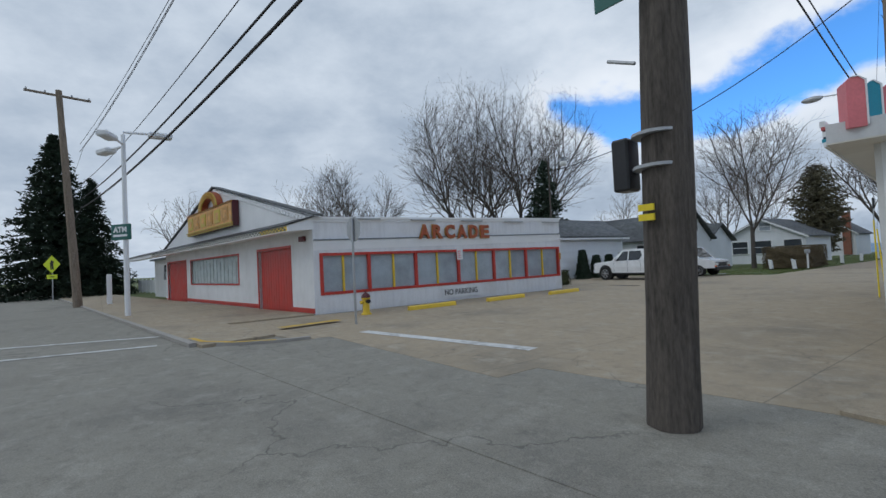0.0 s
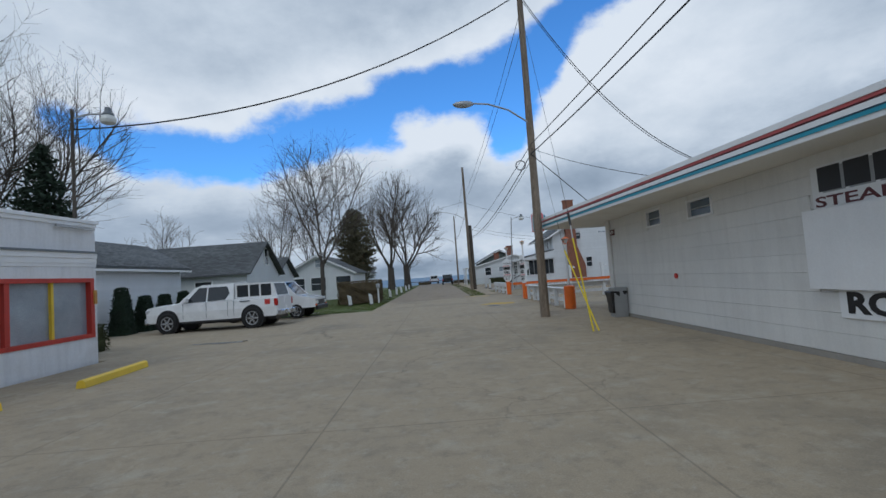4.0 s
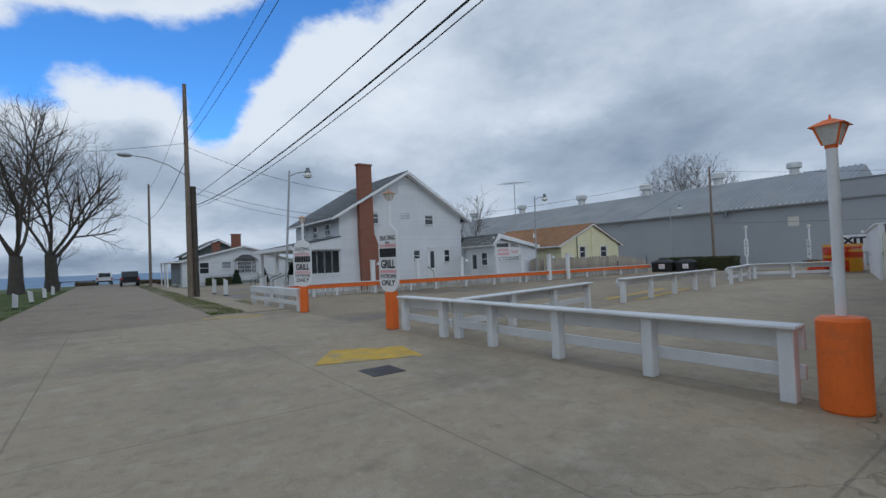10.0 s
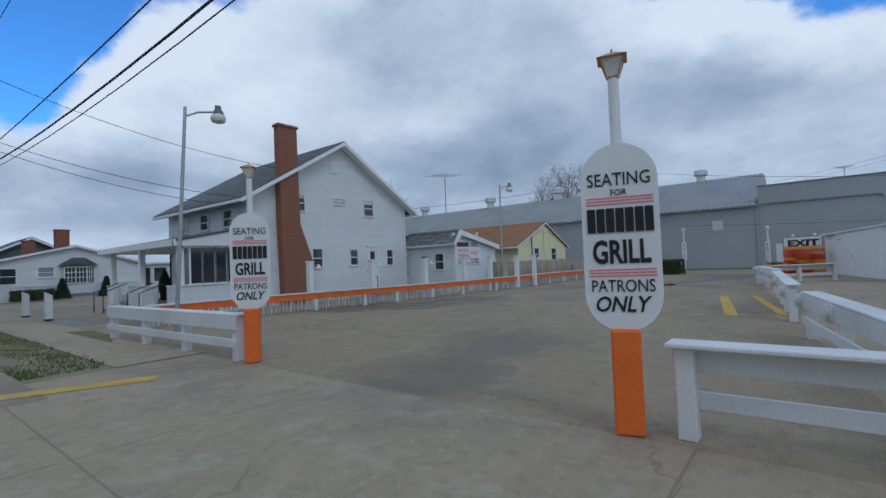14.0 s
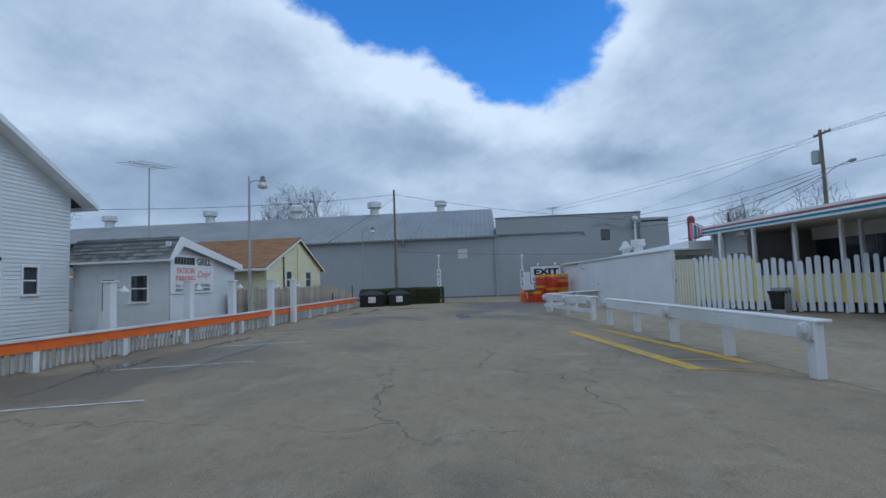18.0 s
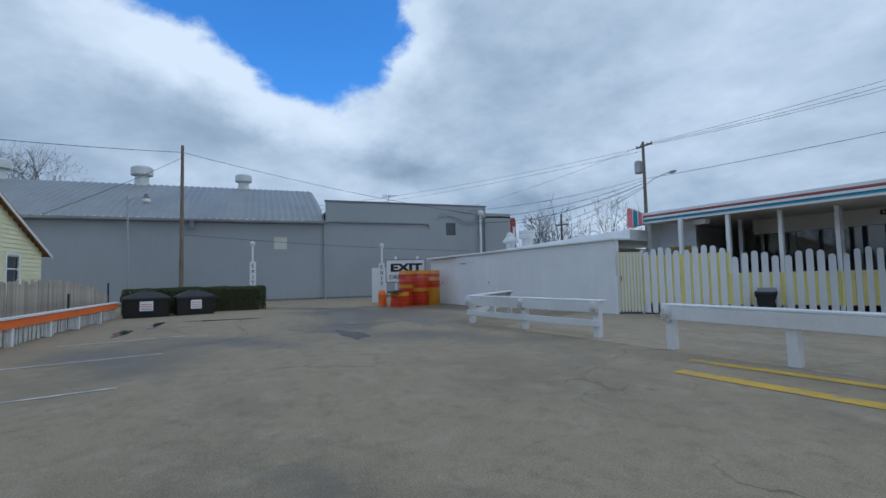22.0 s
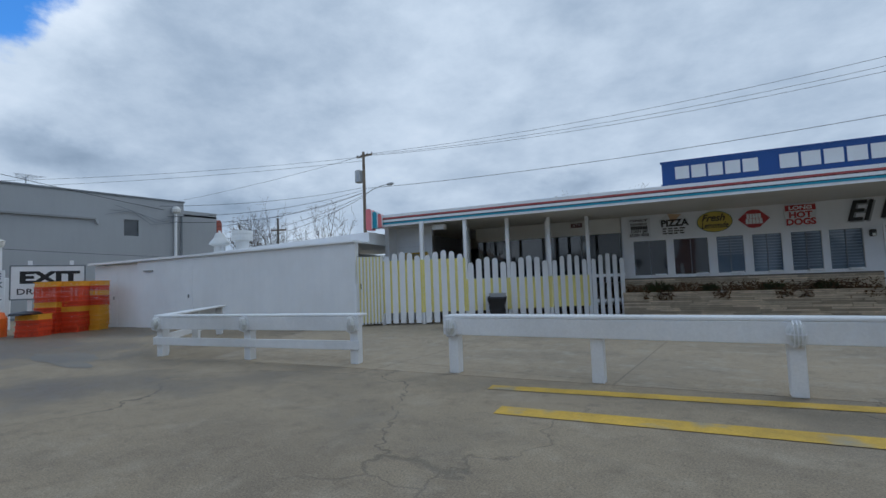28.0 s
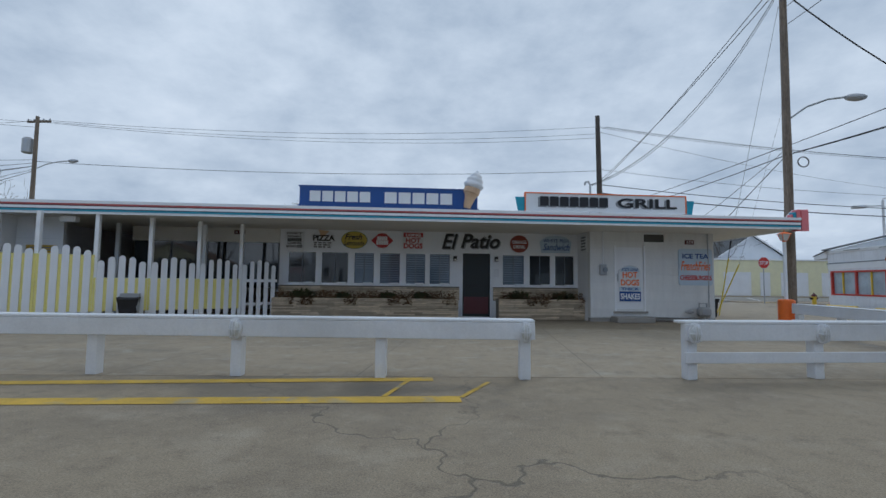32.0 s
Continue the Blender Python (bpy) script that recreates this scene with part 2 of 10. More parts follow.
def shingle_mat(name, c1, c2):
    """Courses of short tabs in two shades, lichen blotched, with a shadow line under each course."""
    m = mat(name, c1, 0.92)
    n, l = m.node_tree.nodes, m.node_tree.links
    b = n["Principled BSDF"]
    s = n.new("ShaderNodeSeparateXYZ")
    l.new(n.new("ShaderNodeNewGeometry").outputs["Position"], s.inputs[0])
    a, c, t = n.new("ShaderNodeMath"), n.new("ShaderNodeCombineXYZ"), n.new("ShaderNodeTexBrick")
    l.new(s.outputs[0], a.inputs[0])
    l.new(s.outputs[1], a.inputs[1])
    l.new(a.outputs[0], c.inputs[0])
    l.new(s.outputs[2], c.inputs[1])
    t.inputs["Color1"].default_value, t.inputs["Color2"].default_value, t.inputs["Mortar"].default_value = (*c1, 1), (*c2, 1), (*[0.55 * x for x in c2], 1)
    t.inputs["Scale"].default_value, t.inputs["Mortar Size"].default_value, t.inputs["Bias"].default_value = 1.0, 0.006, -0.1
    t.inputs["Brick Width"].default_value, t.inputs["Row Height"].default_value = 0.3, 0.085
    l.new(c.outputs[0], t.inputs["Vector"])
    z = n.new("ShaderNodeTexNoise")
    z.inputs["Scale"].default_value, z.inputs["Detail"].default_value = 0.8, 6.0
    r = n.new("ShaderNodeMapRange")
    r.inputs[1].default_value, r.inputs[2].default_value, r.inputs[3].default_value, r.inputs[4].default_value = 0.3, 0.7, 0.72, 1.28
    l.new(z.outputs[0], r.inputs[0])
    x = n.new("ShaderNodeMix")
    x.data_type, x.blend_type = "RGBA", "MULTIPLY"
    x.inputs["Factor"].default_value = 1.0
    l.new(t.outputs["Color"], x.inputs["A"])
    l.new(r.outputs[0], x.inputs["B"])
    l.new(x.outputs["Result"], b.inputs["Base Color"])
    bp = n.new("ShaderNodeBump")
    bp.invert = True
    bp.inputs["Strength"].default_value, bp.inputs["Distance"].default_value = 0.5, 0.012
    l.new(t.outputs["Fac"], bp.inputs["Height"])
    l.new(bp.outputs[0], b.inputs["Normal"])
    return m


def glass_mat(name, tint, rough=0.03):
    m = mat(name, tint, rough, var=0.25, scale=0.8, bump=0.0)
    b = m.node_tree.nodes["Principled BSDF"]
    b.inputs["Specular IOR Level"].default_value = 0.9
    for k in list(b.inputs["Roughness"].links):
        m.node_tree.links.remove(k)
    b.inputs["Roughness"].default_value = rough
    return m


def ground_mat(name, col, dark, pale, broad, crack=0.5, speck=0.2, damp=0.0, joints=0.0):
    """Worn paving in world metres: broad worn and stained fields, blotches, speckled aggregate, thin wandering cracks, damp areas, slab joints."""
    m = bpy.data.materials.new(name)
    m.use_nodes = True
    n, l = m.node_tree.nodes, m.node_tree.links
    b = n["Principled BSDF"]
    where = n.new("ShaderNodeNewGeometry").outputs["Position"]

    def noise_at(s, d, vec=None, rough=0.6):
        t = n.new("ShaderNodeTexNoise")
        t.inputs["Scale"].default_value, t.inputs["Detail"].default_value, t.inputs["Roughness"].default_value = s, d, rough
        l.new(vec or where, t.inputs["Vector"])
        return t

    def span(v, a, z, lo=0.0, hi=1.0):
        r = n.new("ShaderNodeMapRange")
        r.inputs[1].default_value, r.inputs[2].default_value, r.inputs[3].default_value, r.inputs[4].default_value = a, z, lo, hi
        l.new(v, r.inputs[0])
        return r.outputs[0]

    def two(op, a, c):
        t = n.new("ShaderNodeMath")
        t.operation = op
        for k, v in enumerate((a, c)):
            if isinstance(v, float):
                t.inputs[k].default_value = v
            else:
                l.new(v, t.inputs[k])
        return t.outputs[0]

    def blend(f_, a, c):
        t = n.new("ShaderNodeMix")
        t.data_type = "RGBA"
        l.new(f_, t.inputs["Factor"])
        for k, v in (("A", a), ("B", c)):
            if isinstance(v, tuple):
                t.inputs[k].default_value = (*v, 1)
            else:
                l.new(v, t.inputs[k])
        return t.outputs["Result"]

    wide, blotch, chips = noise_at(broad, 8.0).outputs[0], noise_at(broad * 6, 8.0, None, 0.65).outputs[0], noise_at(70.0, 3.0, None, 0.7).outputs[0]
    colour = blend(span(wide, 0.50, 0.72, 0.0, 0.85), col, dark)
    colour = blend(span(blotch, 0.52, 0.74, 0.0, 0.7), colour, pale)
    colour = blend(span(noise_at(broad * 14, 6.0, None, 0.7).outputs[0], 0.55, 0.72, 0.0, 0.6), colour, dark)
    colour = blend(span(noise_at(3.4, 8.0, None, 0.75).outputs[0], 0.5, 0.68, 0.0, 0.55), colour, dark)
    colour = blend(span(noise_at(9.0, 6.0, None, 0.75).outputs[0], 0.54, 0.66, 0.0, 0.4), colour, pale)
    bend = n.new("ShaderNodeVectorMath")
    bend.operation = "MULTIPLY_ADD"
    l.new(noise_at(0.9, 4.0).outputs["Color"], bend.inputs[0])
    bend.inputs[1].default_value = (1.6, 1.6, 0.0)
    l.new(where, bend.inputs[2])
    v = n.new("ShaderNodeTexVoronoi")
    v.feature = "DISTANCE_TO_EDGE"
    v.inputs["Scale"].default_value = 0.28
    l.new(bend.outputs[0], v.inputs["Vector"])
    some = span(noise_at(0.16, 2.0).outputs[0], 0.44, 0.58)
    split_ = two("MULTIPLY", span(v.outputs["Distance"], 0.0015, 0.006, 1.0, 0.0), two("MULTIPLY", some, crack))
    colour = blend(two("MULTIPLY", split_, 0.65), colour, (0.07, 0.063, 0.053))
    relief = two("SUBTRACT", chips, split_)
    if joints:
        g = n.new("ShaderNodeTexBrick")
        g.offset = 0.0
        g.inputs["Scale"].default_value, g.inputs["Mortar Size"].default_value = 1.0, 0.012
        g.inputs["Brick Width"].default_value, g.inputs["Row Height"].default_value = joints, joints * 1.25
        l.new(where, g.inputs["Vector"])
        colour = blend(two("MULTIPLY", g.outputs["Fac"], 0.35), colour, (0.075, 0.068, 0.056))
        relief = two("SUBTRACT", relief, g.outputs["Fac"])
    t = n.new("ShaderNodeMix")
    t.data_type, t.blend_type = "RGBA", "MULTIPLY"
    t.inputs["Factor"].default_value = 1.0
    l.new(colour, t.inputs["A"])
    l.new(span(chips, 0.3, 0.7, 1 - speck, 1 + speck), t.inputs["B"])
    colour, rough = t.outputs["Result"], span(wide, 0.3, 0.7, 0.95, 0.8)
    if damp:
        wet = span(noise_at(0.13, 7.0, bend.outputs[0], 0.55).outputs[0], 0.53, 0.60, 0.0, damp)
        colour = blend(wet, colour, tuple(0.32 * c for c in col))
        rough = two("SUBTRACT", rough, two("MULTIPLY", wet, 0.55))
    l.new(colour, b.inputs["Base Color"])
    l.new(rough, b.inputs["Roughness"])
    bp = n.new("ShaderNodeBump")
    bp.inputs["Strength"].default_value, bp.inputs["Distance"].default_value = 0.5, 0.012
    l.new(relief, bp.inputs["Height"])
    l.new(bp.outputs[0], b.inputs["Normal"])
    return m


def pole_mat(name, dark, pale):
    """Weathered round timber: long dark checks and pitted streaks along the grain."""
    m = bpy.data.materials.new(name)
    m.use_nodes = True
    n, l = m.node_tree.nodes, m.node_tree.links
    b = n["Principled BSDF"]
    b.inputs["Roughness"].default_value = 0.92
    where = n.new("ShaderNodeTexCoord").outputs["Object"]
    layers = []
    for scale, long_, detail in ((22.0, 0.06, 6.0), (40.0, 0.22, 5.0), (2.0, 0.3, 4.0)):
        mp = n.new("ShaderNodeMapping")
        mp.inputs["Scale"].default_value = (1, 1, long_)
        l.new(where, mp.inputs[0])
        t = n.new("ShaderNodeTexNoise")
        t.inputs["Scale"].default_value, t.inputs["Detail"].default_value, t.inputs["Roughness"].default_value = scale, detail, 0.65
        l.new(mp.outputs[0], t.inputs["Vector"])
        layers.append(t.outputs[0])
    ad = n.new("ShaderNodeMath")
    l.new(layers[0], ad.inputs[0])
    l.new(layers[1], ad.inputs[1])
    ad2 = n.new("ShaderNodeMath")
    ad2.operation = "MULTIPLY_ADD"
    l.new(layers[2], ad2.inputs[0])
    ad2.inputs[1].default_value = 0.5
    l.new(ad.outputs[0], ad2.inputs[2])
    ramp = n.new("ShaderNodeValToRGB")
    ramp.color_ramp.elements[0].position, ramp.color_ramp.elements[0].color = 0.32, (*dark, 1)
    ramp.color_ramp.elements[1].position, ramp.color_ramp.elements[1].color = 0.62, (*pale, 1)
    half = n.new("ShaderNodeMath")
    half.operation = "MULTIPLY"
    half.inputs[1].default_value = 0.4
    l.new(ad2.outputs[0], half.inputs[0])
    l.new(half.outputs[0], ramp.inputs[0])
    l.new(ramp.outputs[0], b.inputs["Base Color"])
    bp = n.new("ShaderNodeBump")
    bp.inputs["Strength"].default_value, bp.inputs["Distance"].default_value = 0.9, 0.02
    l.new(half.outputs[0], bp.inputs["Height"])
    l.new(bp.outputs[0], b.inputs["Normal"])
    return m


WHITE = mat("white_paint", (0.80, 0.81, 0.82), 0.5, var=0.05, scale=0.9, streak=0.03, bump=0.1)
WHITE_OLD = mat("weathered_white_paint", (0.74, 0.75, 0.76), 0.6, var=0.08, scale=1.2, streak=0.06, bump=0.25, stain=(0.36, 0.36, 0.34), stain_amount=0.35)
SIDING = mat("white_siding", (0.735, 0.757, 0.78), 0.5, var=0.05, scale=0.7, streak=0.04, bump=0.1, per_object=0.03)
SIDING_LINEN = mat("cream_siding", (0.80, 0.76, 0.50), 0.5, var=0.06, bump=0.1, per_object=0.03)
PICKET_OLD = mat("flaking_picket_paint", (0.50, 0.50, 0.48), 0.8, var=0.2, scale=3.0, streak=0.2, bump=0.4, stain=(0.24, 0.23, 0.20), stain_amount=0.7, stain_scale=4.0, per_object=0.2)
TRIM = mat("white_trim", (0.84, 0.85, 0.86), 0.4, var=0.04, bump=0.05)
BOARD = mat("whitewashed_boards", (0.72, 0.72, 0.70), 0.6, var=0.06, scale=0.8, streak=0.08, bump=0.2, per_object=0.02)
SOFFIT = mat("cream_soffit", (0.74, 0.72, 0.66), 0.6, var=0.06, scale=0.6, bump=0.1, stain=(0.5, 0.46, 0.4), stain_amount=0.4)
GREY_WALL = mat("grey_painted_metal", (0.345, 0.362, 0.38), 0.55, var=0.07, scale=0.25, streak=0.04, bump=0.1)
GREY_DARK = mat("grey_gutter", (0.16, 0.18, 0.2), 0.5, var=0.1, bump=0.1)
TIN = mat("corrugated_tin", (0.27, 0.28, 0.285), 0.5, var=0.2, scale=0.5, metal=0.15, bump=0.1, stain=(0.3, 0.3, 0.29), stain_amount=0.6)
GALV = mat("galvanised_steel", (0.42, 0.43, 0.44), 0.45, var=0.12, metal=0.6, bump=0.1)
VENT_WHITE = mat("white_vent_metal", (0.66, 0.67, 0.66), 0.5, var=0.1, bump=0.1)
RED = mat("red_paint", (0.50, 0.045, 0.03), 0.45, var=0.14, scale=1.8, streak=0.2, bump=0.15)
RED_SIGN = mat("sign_red", (0.55, 0.04, 0.03), 0.5, var=0.1, bump=0.05)
YELLOW = mat("yellow_paint", (0.75, 0.52, 0.04), 0.5, var=0.12, bump=0.15, stain=(0.4, 0.35, 0.2), stain_amount=0.3)
YELLOW_PALE = mat("pale_yellow_boards", (0.84, 0.75, 0.25), 0.6, var=0.08, bump=0.15)
ROAD_YELLOW = mat("worn_road_yellow", (0.56, 0.36, 0.05), 0.8, var=0.2, scale=3, bump=0.3, stain=(0.3, 0.28, 0.22), stain_amount=0.9, stain_scale=2.5)
ROAD_WHITE = mat("worn_road_white", (0.6, 0.6, 0.58), 0.8, var=0.2, scale=3, bump=0.3, stain=(0.25, 0.24, 0.22), stain_amount=0.9, stain_scale=2.5)
ORANGE = mat("orange_paint", (0.85, 0.17, 0.02), 0.5, var=0.1, scale=2.5, bump=0.15, stain=(0.55, 0.16, 0.06), stain_amount=0.5, stain_scale=3)
TEAL = mat("teal_trim", (0.03, 0.30, 0.42), 0.4, var=0.1, bump=0.05)
TEAL_DARK = mat("dark_teal_trim", (0.012, 0.05, 0.08), 0.4, var=0.1, bump=0.05)
ROSE = mat("rose_trim", (0.50, 0.10, 0.10), 0.45, var=0.12, bump=0.05)
PINK = mat("faded_pink_panel", (0.72, 0.20, 0.22), 0.5, var=0.12, bump=0.05)
MAROON = mat("maroon_trim", (0.10, 0.02, 0.025), 0.5, var=0.1, bump=0.05)
BLUE_SIGN = mat("blue_sign_face", (0.015, 0.07, 0.27), 0.35, var=0.06, bump=0.0)
BLACK = mat("black_paint", (0.012, 0.012, 0.014), 0.45, var=0.2, bump=0.05)
SHADOW_GREY = mat("grey_letter_shade", (0.30, 0.31, 0.32), 0.5, var=0.1, bump=0.0)
BLACK_PLASTIC = mat("black_plastic", (0.014, 0.014, 0.016), 0.38, var=0.25, scale=3, bump=0.15)
RUBBER = mat("tyre_rubber", (0.015, 0.015, 0.016), 0.8, var=0.2, bump=0.2)
CHROME = mat("bright_alloy", (0.55, 0.56, 0.58), 0.25, var=0.06, metal=0.9, bump=0.0)
CAR_WHITE = mat("white_car_paint", (0.78, 0.79, 0.80), 0.25, var=0.03, coat=0.5, bump=0.0)
CAR_DARK = mat("dark_car_paint", (0.012, 0.013, 0.016), 0.2, var=0.1, coat=0.6, bump=0.0)
CAR_LIGHT = mat("red_tail_lens", (0.42, 0.02, 0.015), 0.2, var=0.1, bump=0.0)
GLASS = glass_mat("dark_window_glass", (0.035, 0.041, 0.048))
GLASS_PALE = glass_mat("pale_window_glass", (0.30, 0.34, 0.38), 0.12)
# blue-grey tint carries the blinds and the bright sky reflections on the glass
GLASS_BLIND_SHEEN = glass_mat("blinds_and_painted_sheen_glass", (0.10, 0.14, 0.19), 0.05)
DOOR_DARK = mat("dark_door_paint", (0.012, 0.017, 0.016), 0.4, var=0.2, bump=0.05)
BLIND = mat("blue_grey_blind", (0.20, 0.25, 0.31), 0.4, var=0.12, bump=0.02)
GLASS_BOARDED = glass_mat("papered_window_glass", (0.36, 0.42, 0.47), 0.22)
GLASS_CAR = glass_mat("tinted_car_glass", (0.012, 0.016, 0.02))
LANTERN_GLASS = glass_mat("frosted_lantern_glass", (0.62, 0.63, 0.6), 0.35)
ROAD_BROWN = ground_mat("brown_chip_road", (0.30, 0.245, 0.18), (0.17, 0.13, 0.095), (0.42, 0.36, 0.28), 0.45, crack=0.35, speck=0.30)
ASPHALT = ground_mat("worn_asphalt", (0.255, 0.24, 0.20), (0.15, 0.14, 0.12), (0.36, 0.34, 0.29), 0.30, crack=0.8, speck=0.28)
CONCRETE = ground_mat("old_concrete", (0.37, 0.302, 0.21), (0.20, 0.175, 0.135), (0.45, 0.405, 0.32), 0.35, crack=0.6, speck=0.16, joints=3.2)
LOT = ground_mat("cracked_lot_surface", (0.315, 0.255, 0.172), (0.175, 0.14, 0.098), (0.395, 0.335, 0.245), 0.26, crack=0.9, speck=0.34, damp=0.7)
DAMP = mat("damp_paving", (0.19, 0.168, 0.13), 0.6, var=0.2, bump=0.1, world_space=True)
WET = mat("wet_patch", (0.085, 0.08, 0.072), 0.10, var=0.15, bump=0.02, world_space=True)
TAR = mat("tar_crack_filler", (0.018, 0.018, 0.018), 0.6, var=0.2, bump=0.2)
KERB = mat("kerb_concrete", (0.33, 0.31, 0.28), 0.85, var=0.12, bump=0.3)
GRASS = mat("winter_lawn", (0.085, 0.115, 0.028), 0.95, var=0.25, scale=0.9, fine=90, bump=0.5, stain=(0.20, 0.16, 0.08), stain_amount=0.8, stain_scale=0.8, world_space=True)
GRASS_WORN = mat("worn_winter_grass", (0.15, 0.135, 0.05), 0.95, var=0.3, scale=1.6, fine=90, bump=0.6, stain=(0.26, 0.21, 0.12), stain_amount=0.9, stain_scale=1.3, world_space=True)
GRASS_BLADE = mat("grass_blades", (0.10, 0.14, 0.03), 0.9, var=0.3, scale=2.0, bump=0.0, stain=(0.24, 0.19, 0.09), stain_amount=0.8, stain_scale=1.4)
DIRT = mat("gravelly_dirt", (0.23, 0.19, 0.125), 0.95, var=0.3, scale=1.2, fine=80, bump=0.6, stain=(0.12, 0.13, 0.035), stain_amount=0.9, stain_scale=0.7, world_space=True)
LAKE = mat("lake_water", (0.05, 0.15, 0.27), 0.45, var=0.12, scale=0.02, fine=0.4, bump=0.3, world_space=True)
SHINGLE = shingle_mat("grey_shingles", (0.15, 0.16, 0.165), (0.085, 0.09, 0.095))
SHINGLE_PALE = mat("pale_grey_shingles", (0.20, 0.205, 0.20), 0.9, var=0.2, scale=2.0, fine=30, bump=0.5, per_object=0.35)
SHINGLE_BROWN = shingle_mat("tan_shingles", (0.36, 0.19, 0.085), (0.26, 0.125, 0.055))
SHINGLE_GREEN = shingle_mat("green_grey_shingles", (0.16, 0.185, 0.17), (0.11, 0.13, 0.12))
POLE_OLD = pole_mat("dark_creosoted_pole", (0.022, 0.018, 0.015), (0.13, 0.11, 0.092))
POLE = pole_mat("weathered_pole_wood", (0.06, 0.045, 0.033), (0.31, 0.25, 0.19))
FENCE_WOOD = mat("grey_fence_wood", (0.40, 0.35, 0.29), 0.9, var=0.2, scale=2, bump=0.5, per_object=0.2, streak=0.3)
BARK = mat("tree_bark", (0.085, 0.073, 0.062), 0.95, var=0.25, scale=2.0, fine=30, bump=0.8)
TWIG = mat("bare_twigs", (0.10, 0.082, 0.068), 0.95, var=0.25, bump=0.0)
NEEDLES_DULL = mat("dull_winter_cypress", (0.10, 0.09, 0.05), 0.9, var=0.4, scale=1.5, bump=0.0)
NEEDLES = mat("conifer_needles", (0.018, 0.034, 0.018), 0.9, var=0.4, scale=1.5, bump=0.0)
HEDGE_GREEN = mat("clipped_hedge_leaves", (0.055, 0.062, 0.022), 0.9, var=0.35, scale=2.5, bump=0.0)
HEDGE_BROWN = mat("winter_hedge_leaves", (0.115, 0.088, 0.05), 0.95, var=0.35, scale=2.5, bump=0.0)
LEAF_DRY = mat("dried_plants", (0.12, 0.065, 0.03), 0.95, var=0.4, bump=0.0)
WIRE = mat("black_cable", (0.014, 0.014, 0.015), 0.7, var=0.1, bump=0.0)
STONE = mat("split_faced_stone", (0.52, 0.425, 0.30), 0.9, var=0.2, scale=4, bump=0.6, per_object=0.36)
STONE_GREY = mat("stone_joints", (0.20, 0.18, 0.15), 0.9, var=0.15, bump=0.4)
BRICK = brick_mat("red_brick", (0.33, 0.11, 0.06), (0.25, 0.08, 0.048), (0.25, 0.18, 0.14))
BLOCK = mat("white_painted_block", (0.77, 0.78, 0.80), 0.6, var=0.06, scale=1.2, streak=0.12, bump=0.5, fine=14, stain=(0.33, 0.30, 0.26), stain_amount=0.3)
CURTAIN = mat("plastic_sheeting", (0.50, 0.57, 0.58), 0.5, var=0.2, scale=3, streak=0.2, bump=0.2)
CARDBOARD = mat("cardboard", (0.36, 0.25, 0.15), 0.9, var=0.1, bump=0.1)
INTERIOR = mat("dim_interior", (0.10, 0.10, 0.095), 0.9, var=0.2, bump=0.1)
BULB_GOLD = mat("faded_gold_letters", (0.52, 0.27, 0.06), 0.5, var=0.2, scale=5, bump=0.1)
RUST_RED = mat("faded_red_letters", (0.36, 0.09, 0.035), 0.6, var=0.3, scale=7, bump=0.2)
CRATE_RED = mat("red_orange_plastic", (0.68, 0.06, 0.012), 0.6, var=0.14, per_object=0.2, bump=0.05)
CRATE_YELLOW = mat("yellow_plastic", (0.80, 0.38, 0.02), 0.6, var=0.1, bump=0.05)
CONE_WAFER = mat("wafer_cone", (0.62, 0.42, 0.26), 0.6, var=0.12, bump=0.1)
SIGN_YELLOW = mat("yellow_sign_face", (0.62, 0.72, 0.02), 0.4, var=0.04, bump=0.0)
SIGN_AMBER = mat("faded_amber_face", (0.66, 0.36, 0.12), 0.6, var=0.25, scale=3, bump=0.1, stain=(0.55, 0.42, 0.2), stain_amount=0.7, stain_scale=2.5)
SIGN_GOLD = mat("mustard_sign_face", (0.55, 0.42, 0.06), 0.5, var=0.08, bump=0.0)
SIGN_LIGHTBLUE = mat("light_blue_sign_face", (0.50, 0.60, 0.68), 0.5, var=0.08, bump=0.0)
SIGN_GREEN = mat("dark_green_sign_face", (0.02, 0.12, 0.10), 0.4, var=0.05, bump=0.0)
CRIMSON = mat("crimson_sign_face", (0.42, 0.03, 0.035), 0.45, var=0.1, bump=0.0)
SIGN_BROWNRED = mat("brick_red_sign_face", (0.26, 0.05, 0.032), 0.5, var=0.1, bump=0.0)
GUY_YELLOW = mat("yellow_guy_guard", (0.80, 0.62, 0.02), 0.45, var=0.08, bump=0.0)


# ---- mesh helpers ----
def link_mesh(name, me, parent=None, m=None):
    ob = new(name, me)
    ob.parent = parent
    if m is not None:
        ob.matrix_basis = m
    return ob


def finish(name, bm, material, smooth=False):
    me = bpy.data.meshes.new(name)
    bmesh.ops.recalc_face_normals(bm, faces=bm.faces)
    bm.to_mesh(me)
    bm.free()
    me.materials.append(material)
    if smooth:
        me.shade_smooth()
    return me


def part(name, bm, material, parent, label="", m=None, smooth=False):
    """One mesh object under a thing or a part."""
    ob = link_mesh(name, finish(name, bm, material, smooth), parent, m)
    if label:
        tagged(ob, label)
    return ob


def thing(name, label, category, m=None, group="", kind=""):
    ob = new(name)
    ob.empty_display_size = 0.2
    if m is not None:
        ob.matrix_basis = m
    return tagged(ob, label, category, group, kind)


def solo(name, bm, material, label, category="", m=None, group="", kind="", smooth=False):
    """A thing or a piece of the setting that is one mesh."""
    return tagged(link_mesh(name, finish(name, bm, material, smooth), None, m), label, category, group, kind)


